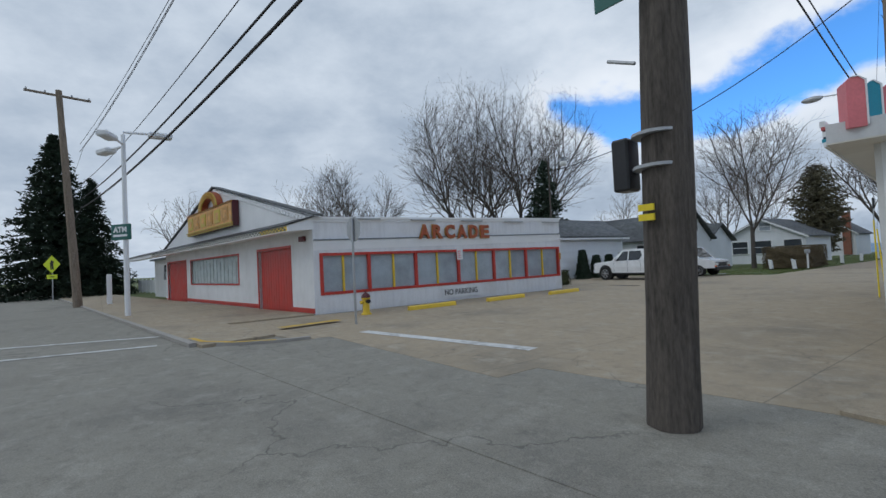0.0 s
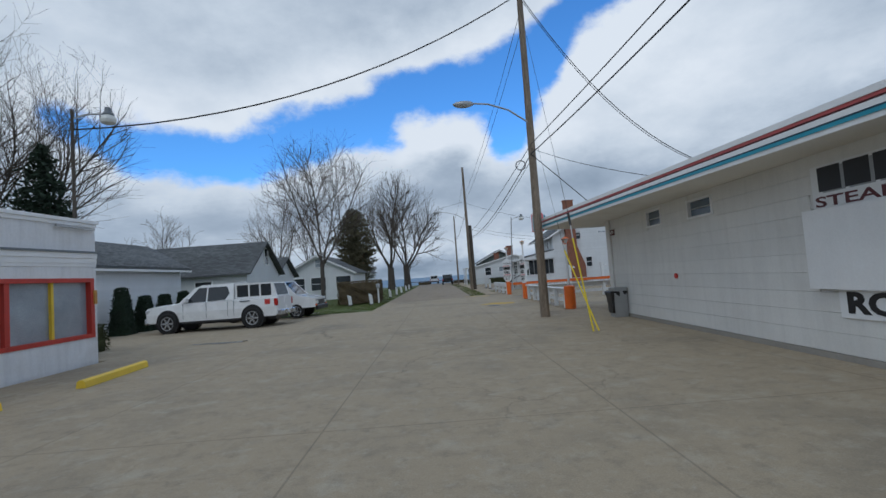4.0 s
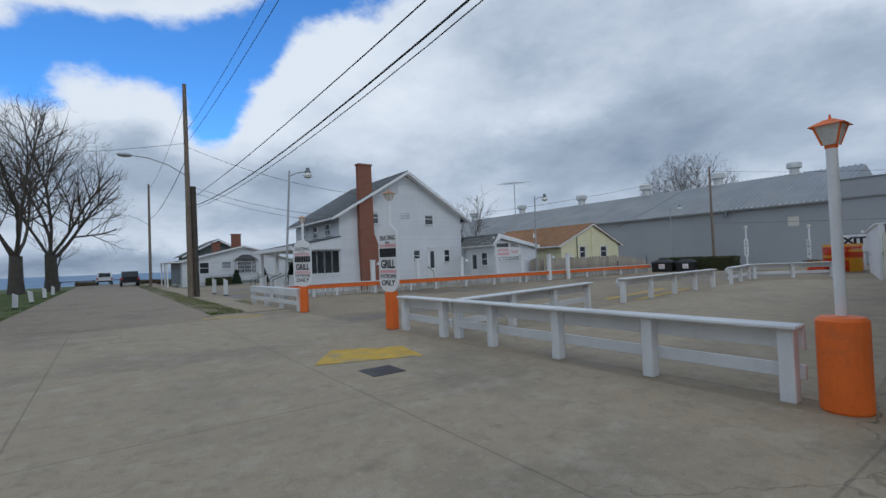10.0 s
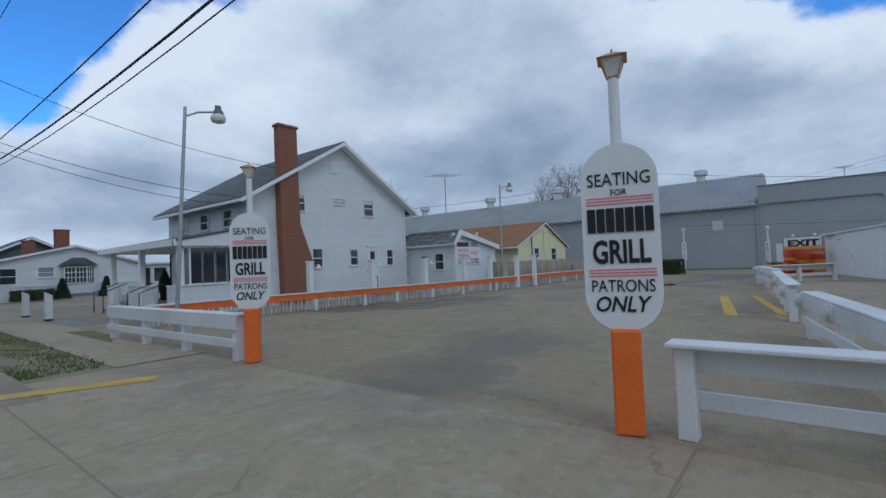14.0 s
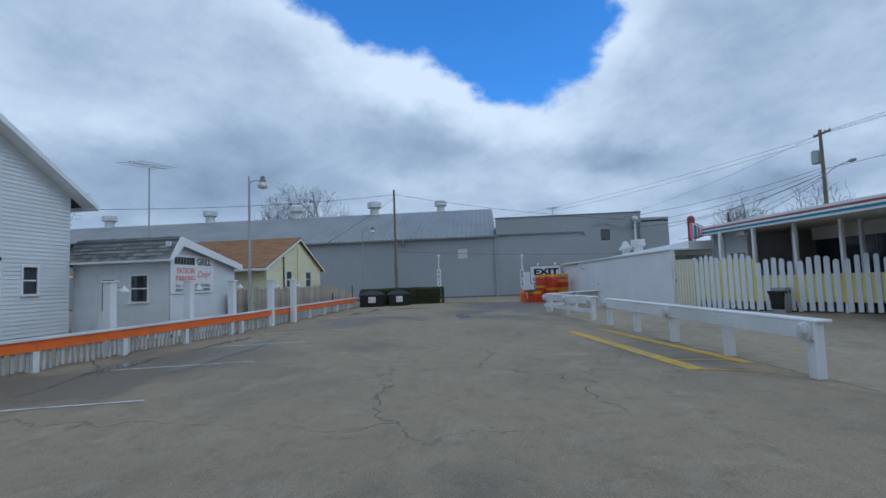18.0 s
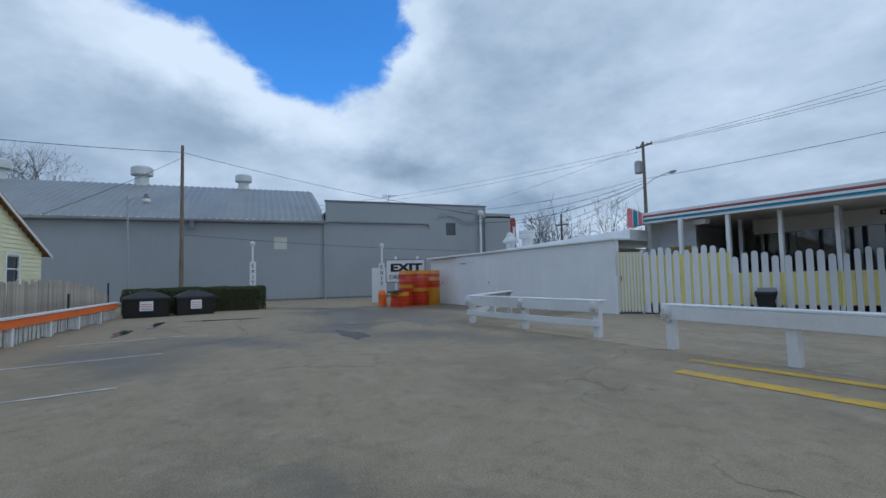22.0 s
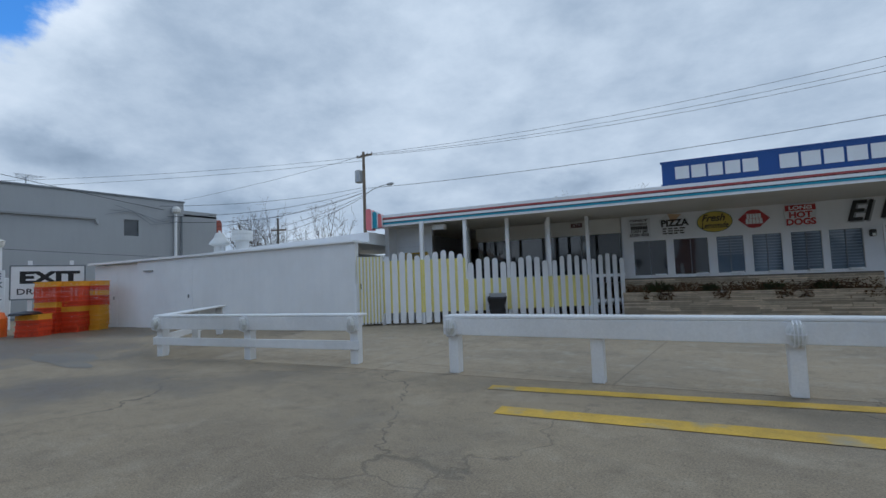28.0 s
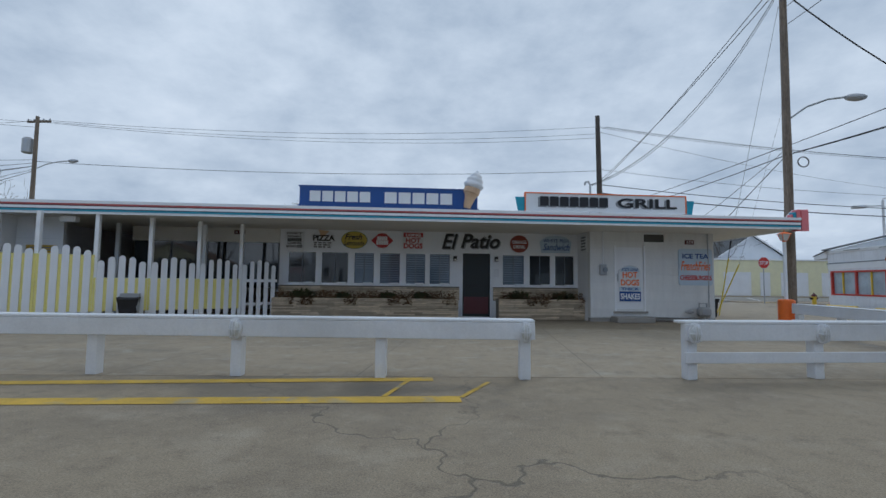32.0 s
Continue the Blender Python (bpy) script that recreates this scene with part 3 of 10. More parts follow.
def add_box(bm, x0, x1, y0, y1, z0, z1, bevel=0.0):
    v = [bm.verts.new(p) for p in ((x0, y0, z0), (x1, y0, z0), (x1, y1, z0), (x0, y1, z0), (x0, y0, z1), (x1, y0, z1), (x1, y1, z1), (x0, y1, z1))]
    fs = [bm.faces.new([v[i] for i in q]) for q in ((3, 2, 1, 0), (4, 5, 6, 7), (0, 1, 5, 4), (1, 2, 6, 5), (2, 3, 7, 6), (3, 0, 4, 7))]
    if bevel:
        es = list({e for f in fs for e in f.edges})
        bmesh.ops.bevel(bm, geom=es, offset=bevel, segments=1, affect="EDGES")


def box_bm(x0, x1, y0, y1, z0, z1, bevel=0.0):
    bm = bmesh.new()
    add_box(bm, x0, x1, y0, y1, z0, z1, bevel)
    return bm


def box(name, x0, x1, y0, y1, z0, z1, material, parent, label="", bevel=0.0, m=None):
    return part(name, box_bm(x0, x1, y0, y1, z0, z1, bevel), material, parent, label, m)


def add_tube(bm, a, b, r0, r1=None, n=8, caps=True):
    a, b = Vector(a), Vector(b)
    r1 = r0 if r1 is None else r1
    d = (b - a).normalized()
    s = d.orthogonal().normalized()
    t = d.cross(s)
    rings = []
    for p, r in ((a, r0), (b, r1)):
        rings.append([bm.verts.new(p + (s * math.cos(2 * math.pi * i / n) + t * math.sin(2 * math.pi * i / n)) * r) for i in range(n)])
    for i in range(n):
        bm.faces.new((rings[0][i], rings[0][(i + 1) % n], rings[1][(i + 1) % n], rings[1][i]))
    if caps:
        bm.faces.new(rings[0][::-1])
        bm.faces.new(rings[1])


def tube_bm(a, b, r0, r1=None, n=10):
    bm = bmesh.new()
    add_tube(bm, a, b, r0, r1, n)
    return bm


def add_path(bm, pts, r, n=6):
    """One unbroken bent tube through the points."""
    pts = [Vector(p) for p in pts]
    last = side = None
    for i, p in enumerate(pts):
        d = (pts[min(i + 1, len(pts) - 1)] - pts[max(i - 1, 0)]).normalized()
        side = (side - d * side.dot(d)).normalized() if side and (side - d * side.dot(d)).length > 1e-3 else d.orthogonal().normalized()
        t = d.cross(side)
        ring_ = [bm.verts.new(p + (side * math.cos(2 * math.pi * k / n) + t * math.sin(2 * math.pi * k / n)) * r) for k in range(n)]
        if last:
            for k in range(n):
                bm.faces.new((last[k], last[(k + 1) % n], ring_[(k + 1) % n], ring_[k]))
        else:
            bm.faces.new(ring_[::-1])
        last = ring_
    bm.faces.new(last)


def add_prism(bm, outline, y0, y1, axis="y"):
    """Extrudes an outline of (a, b) along an axis: y takes (x, z), x takes (y, z), z takes (x, y)."""
    put = {"y": lambda a, b, c: (a, c, b), "x": lambda a, b, c: (c, a, b), "z": lambda a, b, c: (a, b, c)}[axis]
    lo, hi = [bm.verts.new(put(a, b, y0)) for a, b in outline], [bm.verts.new(put(a, b, y1)) for a, b in outline]
    k = len(outline)
    for i in range(k):
        bm.faces.new((lo[i], lo[(i + 1) % k], hi[(i + 1) % k], hi[i]))
    bm.faces.new(lo[::-1])
    bm.faces.new(hi)


def prism_bm(outline, y0, y1, axis="y"):
    bm = bmesh.new()
    add_prism(bm, outline, y0, y1, axis)
    return bm


def lathe_bm(profile, n=16):
    bm = bmesh.new()
    rings = [[bm.verts.new((r * math.cos(2 * math.pi * i / n), r * math.sin(2 * math.pi * i / n), z)) for i in range(n)] for r, z in profile]
    for a, b in zip(rings, rings[1:]):
        for i in range(n):
            bm.faces.new((a[i], a[(i + 1) % n], b[(i + 1) % n], b[i]))
    bm.faces.new(rings[0][::-1])
    bm.faces.new(rings[-1])
    return bm


def holed_bm(x0, x1, z0, z1, y0, y1, holes):
    """A wall slab between x0 and x1 with rectangular openings (x0, x1, z0, z1) that go through it."""
    xs = sorted({x0, x1, *[h[0] for h in holes], *[h[1] for h in holes]})
    zs = sorted({z0, z1, *[h[2] for h in holes], *[h[3] for h in holes]})
    xs, zs = [x for x in xs if x0 <= x <= x1], [z for z in zs if z0 <= z <= z1]
    bm = bmesh.new()
    nx, nz = len(xs) - 1, len(zs) - 1
    full = [[not any(h[0] < (xs[i] + xs[i + 1]) / 2 < h[1] and h[2] < (zs[k] + zs[k + 1]) / 2 < h[3] for h in holes) for k in range(nz)] for i in range(nx)]
    at_ = {}

    def vert(i, k, s):
        if (i, k, s) not in at_:
            at_[i, k, s] = bm.verts.new((xs[i], (y0, y1)[s], zs[k]))
        return at_[i, k, s]

    def solid_at(i, k):
        return 0 <= i < nx and 0 <= k < nz and full[i][k]

    for i in range(nx):
        for k in range(nz):
            if not full[i][k]:
                continue
            bm.faces.new((vert(i, k, 0), vert(i + 1, k, 0), vert(i + 1, k + 1, 0), vert(i, k + 1, 0)))
            bm.faces.new((vert(i, k + 1, 1), vert(i + 1, k + 1, 1), vert(i + 1, k, 1), vert(i, k, 1)))
            for di, dk, (p, q) in ((-1, 0, ((i, k + 1), (i, k))), (1, 0, ((i + 1, k), (i + 1, k + 1))), (0, -1, ((i, k), (i + 1, k))), (0, 1, ((i + 1, k + 1), (i, k + 1)))):
                if not solid_at(i + di, k + dk):
                    bm.faces.new((vert(*p, 0), vert(*p, 1), vert(*q, 1), vert(*q, 0)))
    return bm


def text_me(string, height=None, width=None, depth=0.01, bold=0.0, shear=0.0, spacing=1.0):
    """Letters as a mesh in the xz plane, facing -y, centred on the origin and scaled to a height and a width."""
    cu = bpy.data.curves.new("letters", "FONT")
    cu.body, cu.align_x, cu.align_y, cu.shear, cu.offset, cu.extrude, cu.space_character = string, "CENTER", "CENTER", shear, bold, 0.02, spacing
    cu.resolution_u = 3
    ob = bpy.data.objects.new("letters", cu)
    scene.collection.objects.link(ob)
    me = bpy.data.meshes.new_from_object(ob)
    bpy.data.objects.remove(ob)
    co = np.array([v.co for v in me.vertices])
    lo, hi = co.min(0), co.max(0)
    size = hi - lo
    sz = (height / size[1]) if height else width / size[0]
    sx = (width / size[0]) if width else sz
    mid = (lo + hi) / 2
    for v, c in zip(me.vertices, co):
        p = c - mid
        v.co = (p[0] * sx, -p[2] / max(size[2], 1e-6) * depth, p[1] * sz)
    return me


def text(name, string, material, parent, m, label="", **kw):
    me = text_me(string, **kw)
    me.materials.append(material)
    ob = link_mesh(name, me, parent, m)
    if label:
        tagged(ob, label)
    return ob


def blocks(name, count, material, parent, m, label="", height=0.2, width=1.0, depth=0.01, skip=()):
    """A name drawn as plain upright bars, one to a letter."""
    w = width / count
    for i in range(count):
        if i not in skip:
            bm = bmesh.new()
            add_box(bm, -width / 2 + i * w + 0.07 * w, -width / 2 + (i + 1) * w - 0.07 * w, -depth, 0.0, -height / 2, height / 2)
            part(name, bm, material, parent, label if i == 0 else "", m)


def bars(name, material, parent, x0, x1, y, z, h, rnd, count=5):
    """A line of writing too small to read, as plain bars."""
    bm = bmesh.new()
    x = x0
    for i in range(count):
        w = (x1 - x0) / count * (0.55 + 0.35 * rnd.random())
        add_box(bm, x, x + w, y, y + 0.004, z, z + h)
        x += (x1 - x0) / count
    return part(name, bm, material, parent)


def spin(deg):
    return Matrix.Rotation(radians(deg), 4, "Z")


def at(x, y, z=0.0, deg=0.0):
    return Matrix.Translation((x, y, z)) @ spin(deg)


def window(parent, x0, x1, z0, z1, y, glass=None, casing=0.07, bars_x=0, bars_z=1, frame_mat=None, name="window"):
    """A sash window set in an opening; the outer face lies at y and looks to -y."""
    fm = frame_mat or TRIM
    bm = bmesh.new()
    c = casing
    add_box(bm, x0 - c, x1 + c, y - 0.03, y + 0.05, z1, z1 + c)
    add_box(bm, x0 - c, x0, y - 0.03, y + 0.05, z0, z1)
    add_box(bm, x1, x1 + c, y - 0.03, y + 0.05, z0, z1)
    w = part(name, bm, fm, parent)
    box("sill", x0 - c - 0.02, x1 + c + 0.02, y - 0.06, y + 0.05, z0 - 0.06, z0, fm, w)
    sb = bmesh.new()
    for i in range(bars_z):
        zz = z0 + (z1 - z0) * (i + 1) / (bars_z + 1)
        add_box(sb, x0, x1, y + 0.005, y + 0.045, zz - 0.02, zz + 0.02)
    for i in range(bars_x):
        xx = x0 + (x1 - x0) * (i + 1) / (bars_x + 1)
        add_box(sb, xx - 0.015, xx + 0.015, y + 0.008, y + 0.042, z0, z1)
    if bars_x + bars_z:
        part("sash_bar", sb, fm, w)
    else:
        sb.free()
    box("pane", x0, x1, y + 0.03, y + 0.04, z0, z1, glass or GLASS, w)
    return w


def clapboards(parent, x0, x1, z0, z1, y, step=0.12, top=None, holes=(), material=None, name="siding_board", lap=0.022):
    """Lap boards over a wall that looks to -y; top(z) gives the wall's ends at a height where it is a gable."""
    z = z0
    while z < z1 - 0.02:
        h = min(step, z1 - z)
        a, b = (x0, x1) if top is None else top(z + h * 0.5)
        if b - a > 0.1:
            cuts = sorted([(max(a, q[0]), min(b, q[1])) for q in holes if q[2] < z + h * 0.6 and q[3] > z + h * 0.4 and q[1] > a and q[0] < b])
            s = a
            for c0, c1 in cuts + [(b, b)]:
                if c0 - s > 0.02:
                    bm = bmesh.new()
                    vs = [bm.verts.new(p) for p in ((s, y, z), (c0, y, z), (c0, y - lap, z), (s, y - lap, z), (s, y, z + h), (c0, y, z + h), (c0, y - 0.004, z + h), (s, y - 0.004, z + h))]
                    for q in ((3, 2, 1, 0), (4, 5, 6, 7), (2, 3, 7, 6), (3, 0, 4, 7), (1, 2, 6, 5)):
                        bm.faces.new([vs[i] for i in q])
                    part(name, bm, material or SIDING, parent)
                s = c1
        z += step
FADED_ORANGE = mat("faded_orange_trim", (0.52, 0.27, 0.13), 0.6, var=0.12, bump=0.1, stain=(0.55, 0.45, 0.33), stain_amount=0.4)


def east(x, y, z=0.0, deg=0.0):
    """A place at the far eastern side of the lot, where the plan is drawn a little too small."""
    k = 1.165
    return Matrix.Translation((4.0 + (x - 4.0) * k, 37.9 + (y - 38.2) * k, z * k)) @ Matrix.Rotation(radians(deg), 4, "Z") @ Matrix.Diagonal((k, k, k, 1.0))


# ---- ground, roads, water ----
def slab(name, outline, z1, material, label, z0=-0.5):
    return solo(name, prism_bm(outline, z0, z1, "z"), material, label, kind="structure")


def rect(x0, x1, y0, y1):
    return [(x0, y0), (x1, y0), (x1, y1), (x0, y1)]


bm = bmesh.new()
xs = [-3000, -400, -120, -40, 0, 40, 120, 400, 3000]
ys = [-3000, -400, -100, -20, 20, 60, 108, 114, 120, 128]
zs = [-0.08] * 7 + [-0.5, -2.6, -4.5]
grid = [[bm.verts.new((x, y, z)) for x in xs] for y, z in zip(ys, zs)]
for r0, r1 in zip(grid, grid[1:]):
    for i in range(len(xs) - 1):
        bm.faces.new((r0[i], r0[i + 1], r1[i + 1], r1[i]))
solo("ground", bm, GRASS, "patchy winter lawn and bare soil, down to the lake shore", kind="structure")
bm = bmesh.new()
bm.faces.new([bm.verts.new(p) for p in ((-5000, 118, -3), (5000, 118, -3), (5000, 4900, -3), (-5000, 4900, -3))])
solo("water", bm, LAKE, "blue-grey lake reaching to the horizon", kind="structure")

SLOPE = 0.105
slab("road_street_mouth", rect(-11.8, -6.0, 4.2, 38.6), 0.0, CONCRETE, "worn pale concrete side street past the grill")
slab("road_lake_street", rect(-11.8, -6.0, 38.6, 109), 0.0, ROAD_BROWN, "worn brownish gravelly street leading to the lake")
slab("pavement_arcade_apron", [(-17.0, 3.0), (-11.8, 3.5), (-11.8, 31.5), (-17.0, 31.5)], 0.0, CONCRETE, "stained concrete parking apron beside the arcade")
slab("pavement_truck_yard", rect(-27, -17.0, 19.35, 31.5), 0.0, CONCRETE, "stained concrete yard where the pickup is parked")
slab("pavement_grill_apron", [(-6.0, 5.0), (-2.6, 5.4), (-2.6, 24.0), (-3.6, 24.0), (-3.6, 40.0), (-6.0, 40.0)], 0.0, CONCRETE, "concrete apron along the grill and the parking entrance")
slab("pavement_parking_lot", [(-3.6, 24.0), (-2.6, 24.0), (-2.6, 18.0), (48, 24.0), (48, 44.6), (-3.6, 44.6)], 0.0, LOT, "cracked grey parking lot with damp patches")
slab("pavement_patio", [(-3.2, 24.3), (17.5, 26.5), (18.5, 28.9), (16.3, 33.0), (-3.3, 30.6)], 0.004, CONCRETE, "buff concrete patio in front of the ice cream stand")
slab("pavement_verge", [(-6.0, 40.0), (-4.9, 40.0), (-4.75, 109), (-6.0, 109)], 0.0, DIRT, "worn grass verge with bare earth")
slab("pavement_sidewalk", [(-4.9, 40.0), (-3.5, 40.0), (-3.5, 109), (-4.75, 109)], 0.02, CONCRETE, "narrow concrete sidewalk")
slab("pavement_grass_strip", [(-5.7, 45.0), (-5.2, 43.9), (-4.86, 43.8), (-4.92, 49.2), (-4.9, 60), (-5.5, 60), (-5.75, 52)], 0.012, GRASS_WORN, "worn brownish green grass strip beside the sidewalk")
slab("pavement_grass_patch", [(-3.98, 43.3), (-3.52, 44.7), (-3.45, 46.9), (-3.95, 46.9)], 0.024, GRASS_WORN, "small worn grass patch at the end of the rail")
slab("pavement_house_yard", rect(-3.5, 40.0, 44.6, 73.2), 0.0, LOT, "gravelly yard in front of the white house")
c = math.cos(math.atan(SLOPE)), math.sin(math.atan(SLOPE))


def main_pt(s, w):
    """A point by the main street: s metres east along it, w metres north of its northern kerb."""
    return (-13.9 + s * c[0] - w * c[1], 1.35 + s * c[1] + w * c[0])


slab("road_main_street", [main_pt(-200, 0), main_pt(-200, -13), main_pt(200, -13), main_pt(200, 0)], -0.012, ASPHALT, "grey asphalt main street")
slab("pavement_main_north", [main_pt(-200, 0.16), main_pt(1.2, 0.16), (-13.0, 3.3), (-17.0, 3.0), (-17.05, 5.85), main_pt(-33, 4.4), main_pt(-200, 4.4)], 0.05, CONCRETE, "buff concrete sidewalk before the arcade")
slab("pavement_main_corner", [main_pt(1.2, 0), (-11.8, 3.5), (-11.8, 4.2), (-6.0, 4.2), (-6.0, 5.0), (-2.6, 5.4), (2.0, 5.6), main_pt(20, 0.0)], -0.004, ASPHALT, "asphalt mouth of the side street")
slab("pavement_main_south", [main_pt(-200, -13), main_pt(-200, -16), main_pt(200, -16), main_pt(200, -13)], 0.05, CONCRETE, "concrete sidewalk across the main street")
slab("pavement_main_east", [main_pt(20, 0.16), (-2.6, 5.4), (-2.6, 18.0), (45, 26.0), main_pt(200, 8), main_pt(200, 0.16)], 0.04, CONCRETE, "concrete ground round the ice cream stand")
for k, (s0, s1) in enumerate(((-200, 0.8), (20, 200))):
    slab("kerb_main", [main_pt(s0, 0), main_pt(s1, 0), main_pt(s1, 0.16), main_pt(s0, 0.16)], 0.07, KERB, "worn concrete kerb")
slab("road_junction_base", [main_pt(-12, -0.5), main_pt(30, -0.5), main_pt(30, 7), (-11.8, 7), (-16.9, 3.2), main_pt(-12, 0.4)], -0.02, ASPHALT, "asphalt under the street corner", -0.6)
bm = bmesh.new()
prev = None
for i in range(9):
    a = radians(-90 + 11.25 * i)
    px, py = -14.0 + 2.2 * math.cos(a), 3.75 + 2.2 * math.sin(a)
    qx, qy = -14.0 + 2.05 * math.cos(a), 3.75 + 2.05 * math.sin(a)
    row = [bm.verts.new(p) for p in ((px, py, -0.3), (px, py, 0.06), (qx, qy, 0.06), (qx, qy, -0.3))]
    if prev:
        for j in range(4):
            bm.faces.new((prev[j], prev[(j + 1) % 4], row[(j + 1) % 4], row[j]))
    prev = row
solo("kerb_corner", bm, KERB, "rounded concrete kerb at the street corner", kind="structure")


def paint(name, pts, material, label, z=0.006):
    bm = bmesh.new()
    bm.faces.new([bm.verts.new((x, y, z)) for x, y in pts])
    return solo(name, bm, material, label, "road marking", kind="structure")


def stripe(x0, y0, x1, y1, w):
    d = Vector((x1 - x0, y1 - y0)).normalized() * w / 2
    return [(x0 - d.y, y0 + d.x), (x0 + d.y, y0 - d.x), (x1 + d.y, y1 - d.x), (x1 - d.y, y1 + d.x)]


paint("stop_line", stripe(-11.8, 5.1, -7.0, 6.0, 0.3), ROAD_WHITE, "worn white stop line on the side street")
for x0, y0, x1, y1 in ((-15.9, 1.1, -20.4, -9.8), (-14.05, 0.9, -16.6, -9.5)):
    paint("crosswalk_line", stripe(x0, y0, x1, y1, 0.2), ROAD_WHITE, "worn white crosswalk line over the main street", -0.002)
paint("kerb_paint", stripe(-14.2, 3.8, -14.4, 5.6, 0.35), ROAD_YELLOW, "faded yellow kerb paint at the corner", 0.056)
paint("kerb_paint", [(-14.0 + r * math.cos(radians(a)), 3.75 + r * math.sin(radians(a))) for r, a in ((2.06, -95), (2.2, -95), (2.2, -70), (2.2, -45), (2.2, -20), (2.06, -20), (2.06, -45), (2.06, -70))], ROAD_YELLOW, "faded yellow kerb paint at the corner", 0.064)
paint("apron_paint", [(-6.3, 30.0), (-4.7, 29.4), (-4.5, 30.4), (-5.6, 31.0)], ROAD_YELLOW, "worn yellow hatching at the parking entrance")
paint("apron_paint", stripe(-6.4, 39.3, -4.8, 38.6, 0.35), ROAD_YELLOW, "worn yellow hatching at the parking entrance")
for x0, y0, x1, y1, w in ((10.3, 33.62, 5.0, 32.78, 0.26), (10.8, 32.84, 5.4, 31.82, 0.2), (5.83, 32.8, 5.7, 31.97, 0.06), (5.0, 32.7, 4.7, 31.9, 0.06)):
    paint("parking_line", stripe(x0, y0, x1, y1, w), ROAD_YELLOW, "worn yellow parking hatch beside the rail")
for i in range(6):
    paint("bay_line", stripe(3.0 + 3.0 * i, 43.0 - 0.05 * i, 3.7 + 3.0 * i, 40.4, 0.07), ROAD_WHITE, "faint white parking bay line")


def crack(x, y, ang, steps, seed, w=0.011):
    r = random.Random(seed)
    bm = bmesh.new()
    pa = None
    for i in range(steps):
        nx, ny = x + 0.45 * math.cos(ang), y + 0.45 * math.sin(ang)
        ang += r.uniform(-0.5, 0.5)
        ww = w * r.uniform(0.5, 1.3)
        pb = [bm.verts.new((x - ww * math.sin(ang), y + ww * math.cos(ang), 0.005)), bm.verts.new((x + ww * math.sin(ang), y - ww * math.cos(ang), 0.005))]
        if pa:
            bm.faces.new((pa[0], pa[1], pb[1], pb[0]))
        pa, x, y = pb, nx, ny
    return solo("crack", bm, TAR, "dark tarred crack in the surface", "crack", kind="structure")


for i, q in enumerate(((4, 42.6, 0.0, 36), (24.2, 39.1, 3.17, 20), (19, 40.5, 0.1, 12), (17, 36.2, 1.2, 8), (-10.8, 40, 1.6, 40))):
    crack(*q, seed=i)


def puddle(x, y, rx, ry, seed, material=WET, z=0.0075):
    r = random.Random(seed)
    ph = [r.uniform(0, 6.28) for _ in range(4)]
    pts = []
    for i in range(40):
        a = i / 40 * 2 * math.pi
        k = 1 + 0.25 * math.sin(2 * a + ph[0]) + 0.18 * math.sin(3 * a + ph[1]) + 0.12 * math.sin(5 * a + ph[2]) + 0.06 * math.sin(9 * a + ph[3])
        pts.append((x + rx * k * math.cos(a), y + ry * k * math.sin(a)))
    return paint("puddle", pts, material, "shallow wet patch on the lot", z)


for i, q in enumerate(((20.3, 42.1, 0.9, 0.16), (22.5, 41.7, 1.0, 0.14), (23.3, 40.0, 0.16, 1.0), (16.7, 36.7, 0.9, 0.25), (-16.0, 33.2, 1.5, 0.25), (-15.0, 21.5, 0.7, 0.25), (6.6, 43.0, 1.0, 0.16), (9.8, 42.8, 1.2, 0.14))):
    puddle(*q, seed=20 + i)

for i, q in enumerate(((22.4, 36.0, 2.4, 0.5), (25.6, 34.2, 1.4, 0.6), (19.2, 34.2, 1.6, 0.35), (8.2, 41.6, 2.2, 0.3))):
    puddle(*q, seed=40 + i, material=DAMP, z=0.0055)


# ---- the arcade ----
arcade = thing("arcade_building", "long low white painted arcade with red framed windows and doors", "building", at(-17.1, 0, 0, 90))
AY0, AY1 = 5.92, 19.15
WZ0, WZ1 = 0.70, 2.13
part("east_wall", holed_bm(AY0, AY1, -0.2, 3.32, 0.0, 0.25, [(6.2, 18.98, WZ0, WZ1)]), BLOCK, arcade)
for i in range(9):
    box("block_course", AY0 + 0.01, AY1 - 0.01, -0.006, 0.0, 0.02 + i * 0.075, 0.02 + i * 0.075 + 0.062, BLOCK, arcade)


def raked(name, z0, z1, y0, y1, material, label="", a=AY0 + 0.02, b=AY1):
    """A long strip of the street wall that rises a little to the north."""
    k = 0.2 * (b - a) / (AY1 - AY0)
    return part(name, prism_bm([(a, z0), (b, z0 + k), (b, z1 + k), (a, z1)], y0, y1), material, arcade, label)


part("parapet", prism_bm([(AY0, 3.32), (AY1, 3.32), (AY1, 3.56), (AY0, 3.36)], 0.0, 0.25), BLOCK, arcade)
raked("parapet_cap", 3.36, 3.44, -0.07, 0.3, TRIM, "", AY0 - 0.05, AY1 + 0.06)
raked("cap_moulding", 3.27, 3.36, -0.035, 0.0, TRIM)
raked("ledge", 2.60, 2.645, -0.09, 0.0, GREY_DARK, "dark metal ledge")
raked("ledge_moulding", 2.47, 2.60, -0.05, 0.0, TRIM)
raked("ledge_moulding", 2.34, 2.47, -0.03, 0.0, TRIM)
raked("ledge_moulding", 2.26, 2.34, -0.015, 0.0, TRIM)
mull = [6.2, 7.06, 8.1, 9.18, 10.22, 11.3, 12.42, 13.45, 14.5, 15.55, 16.62, 17.8, 18.98]
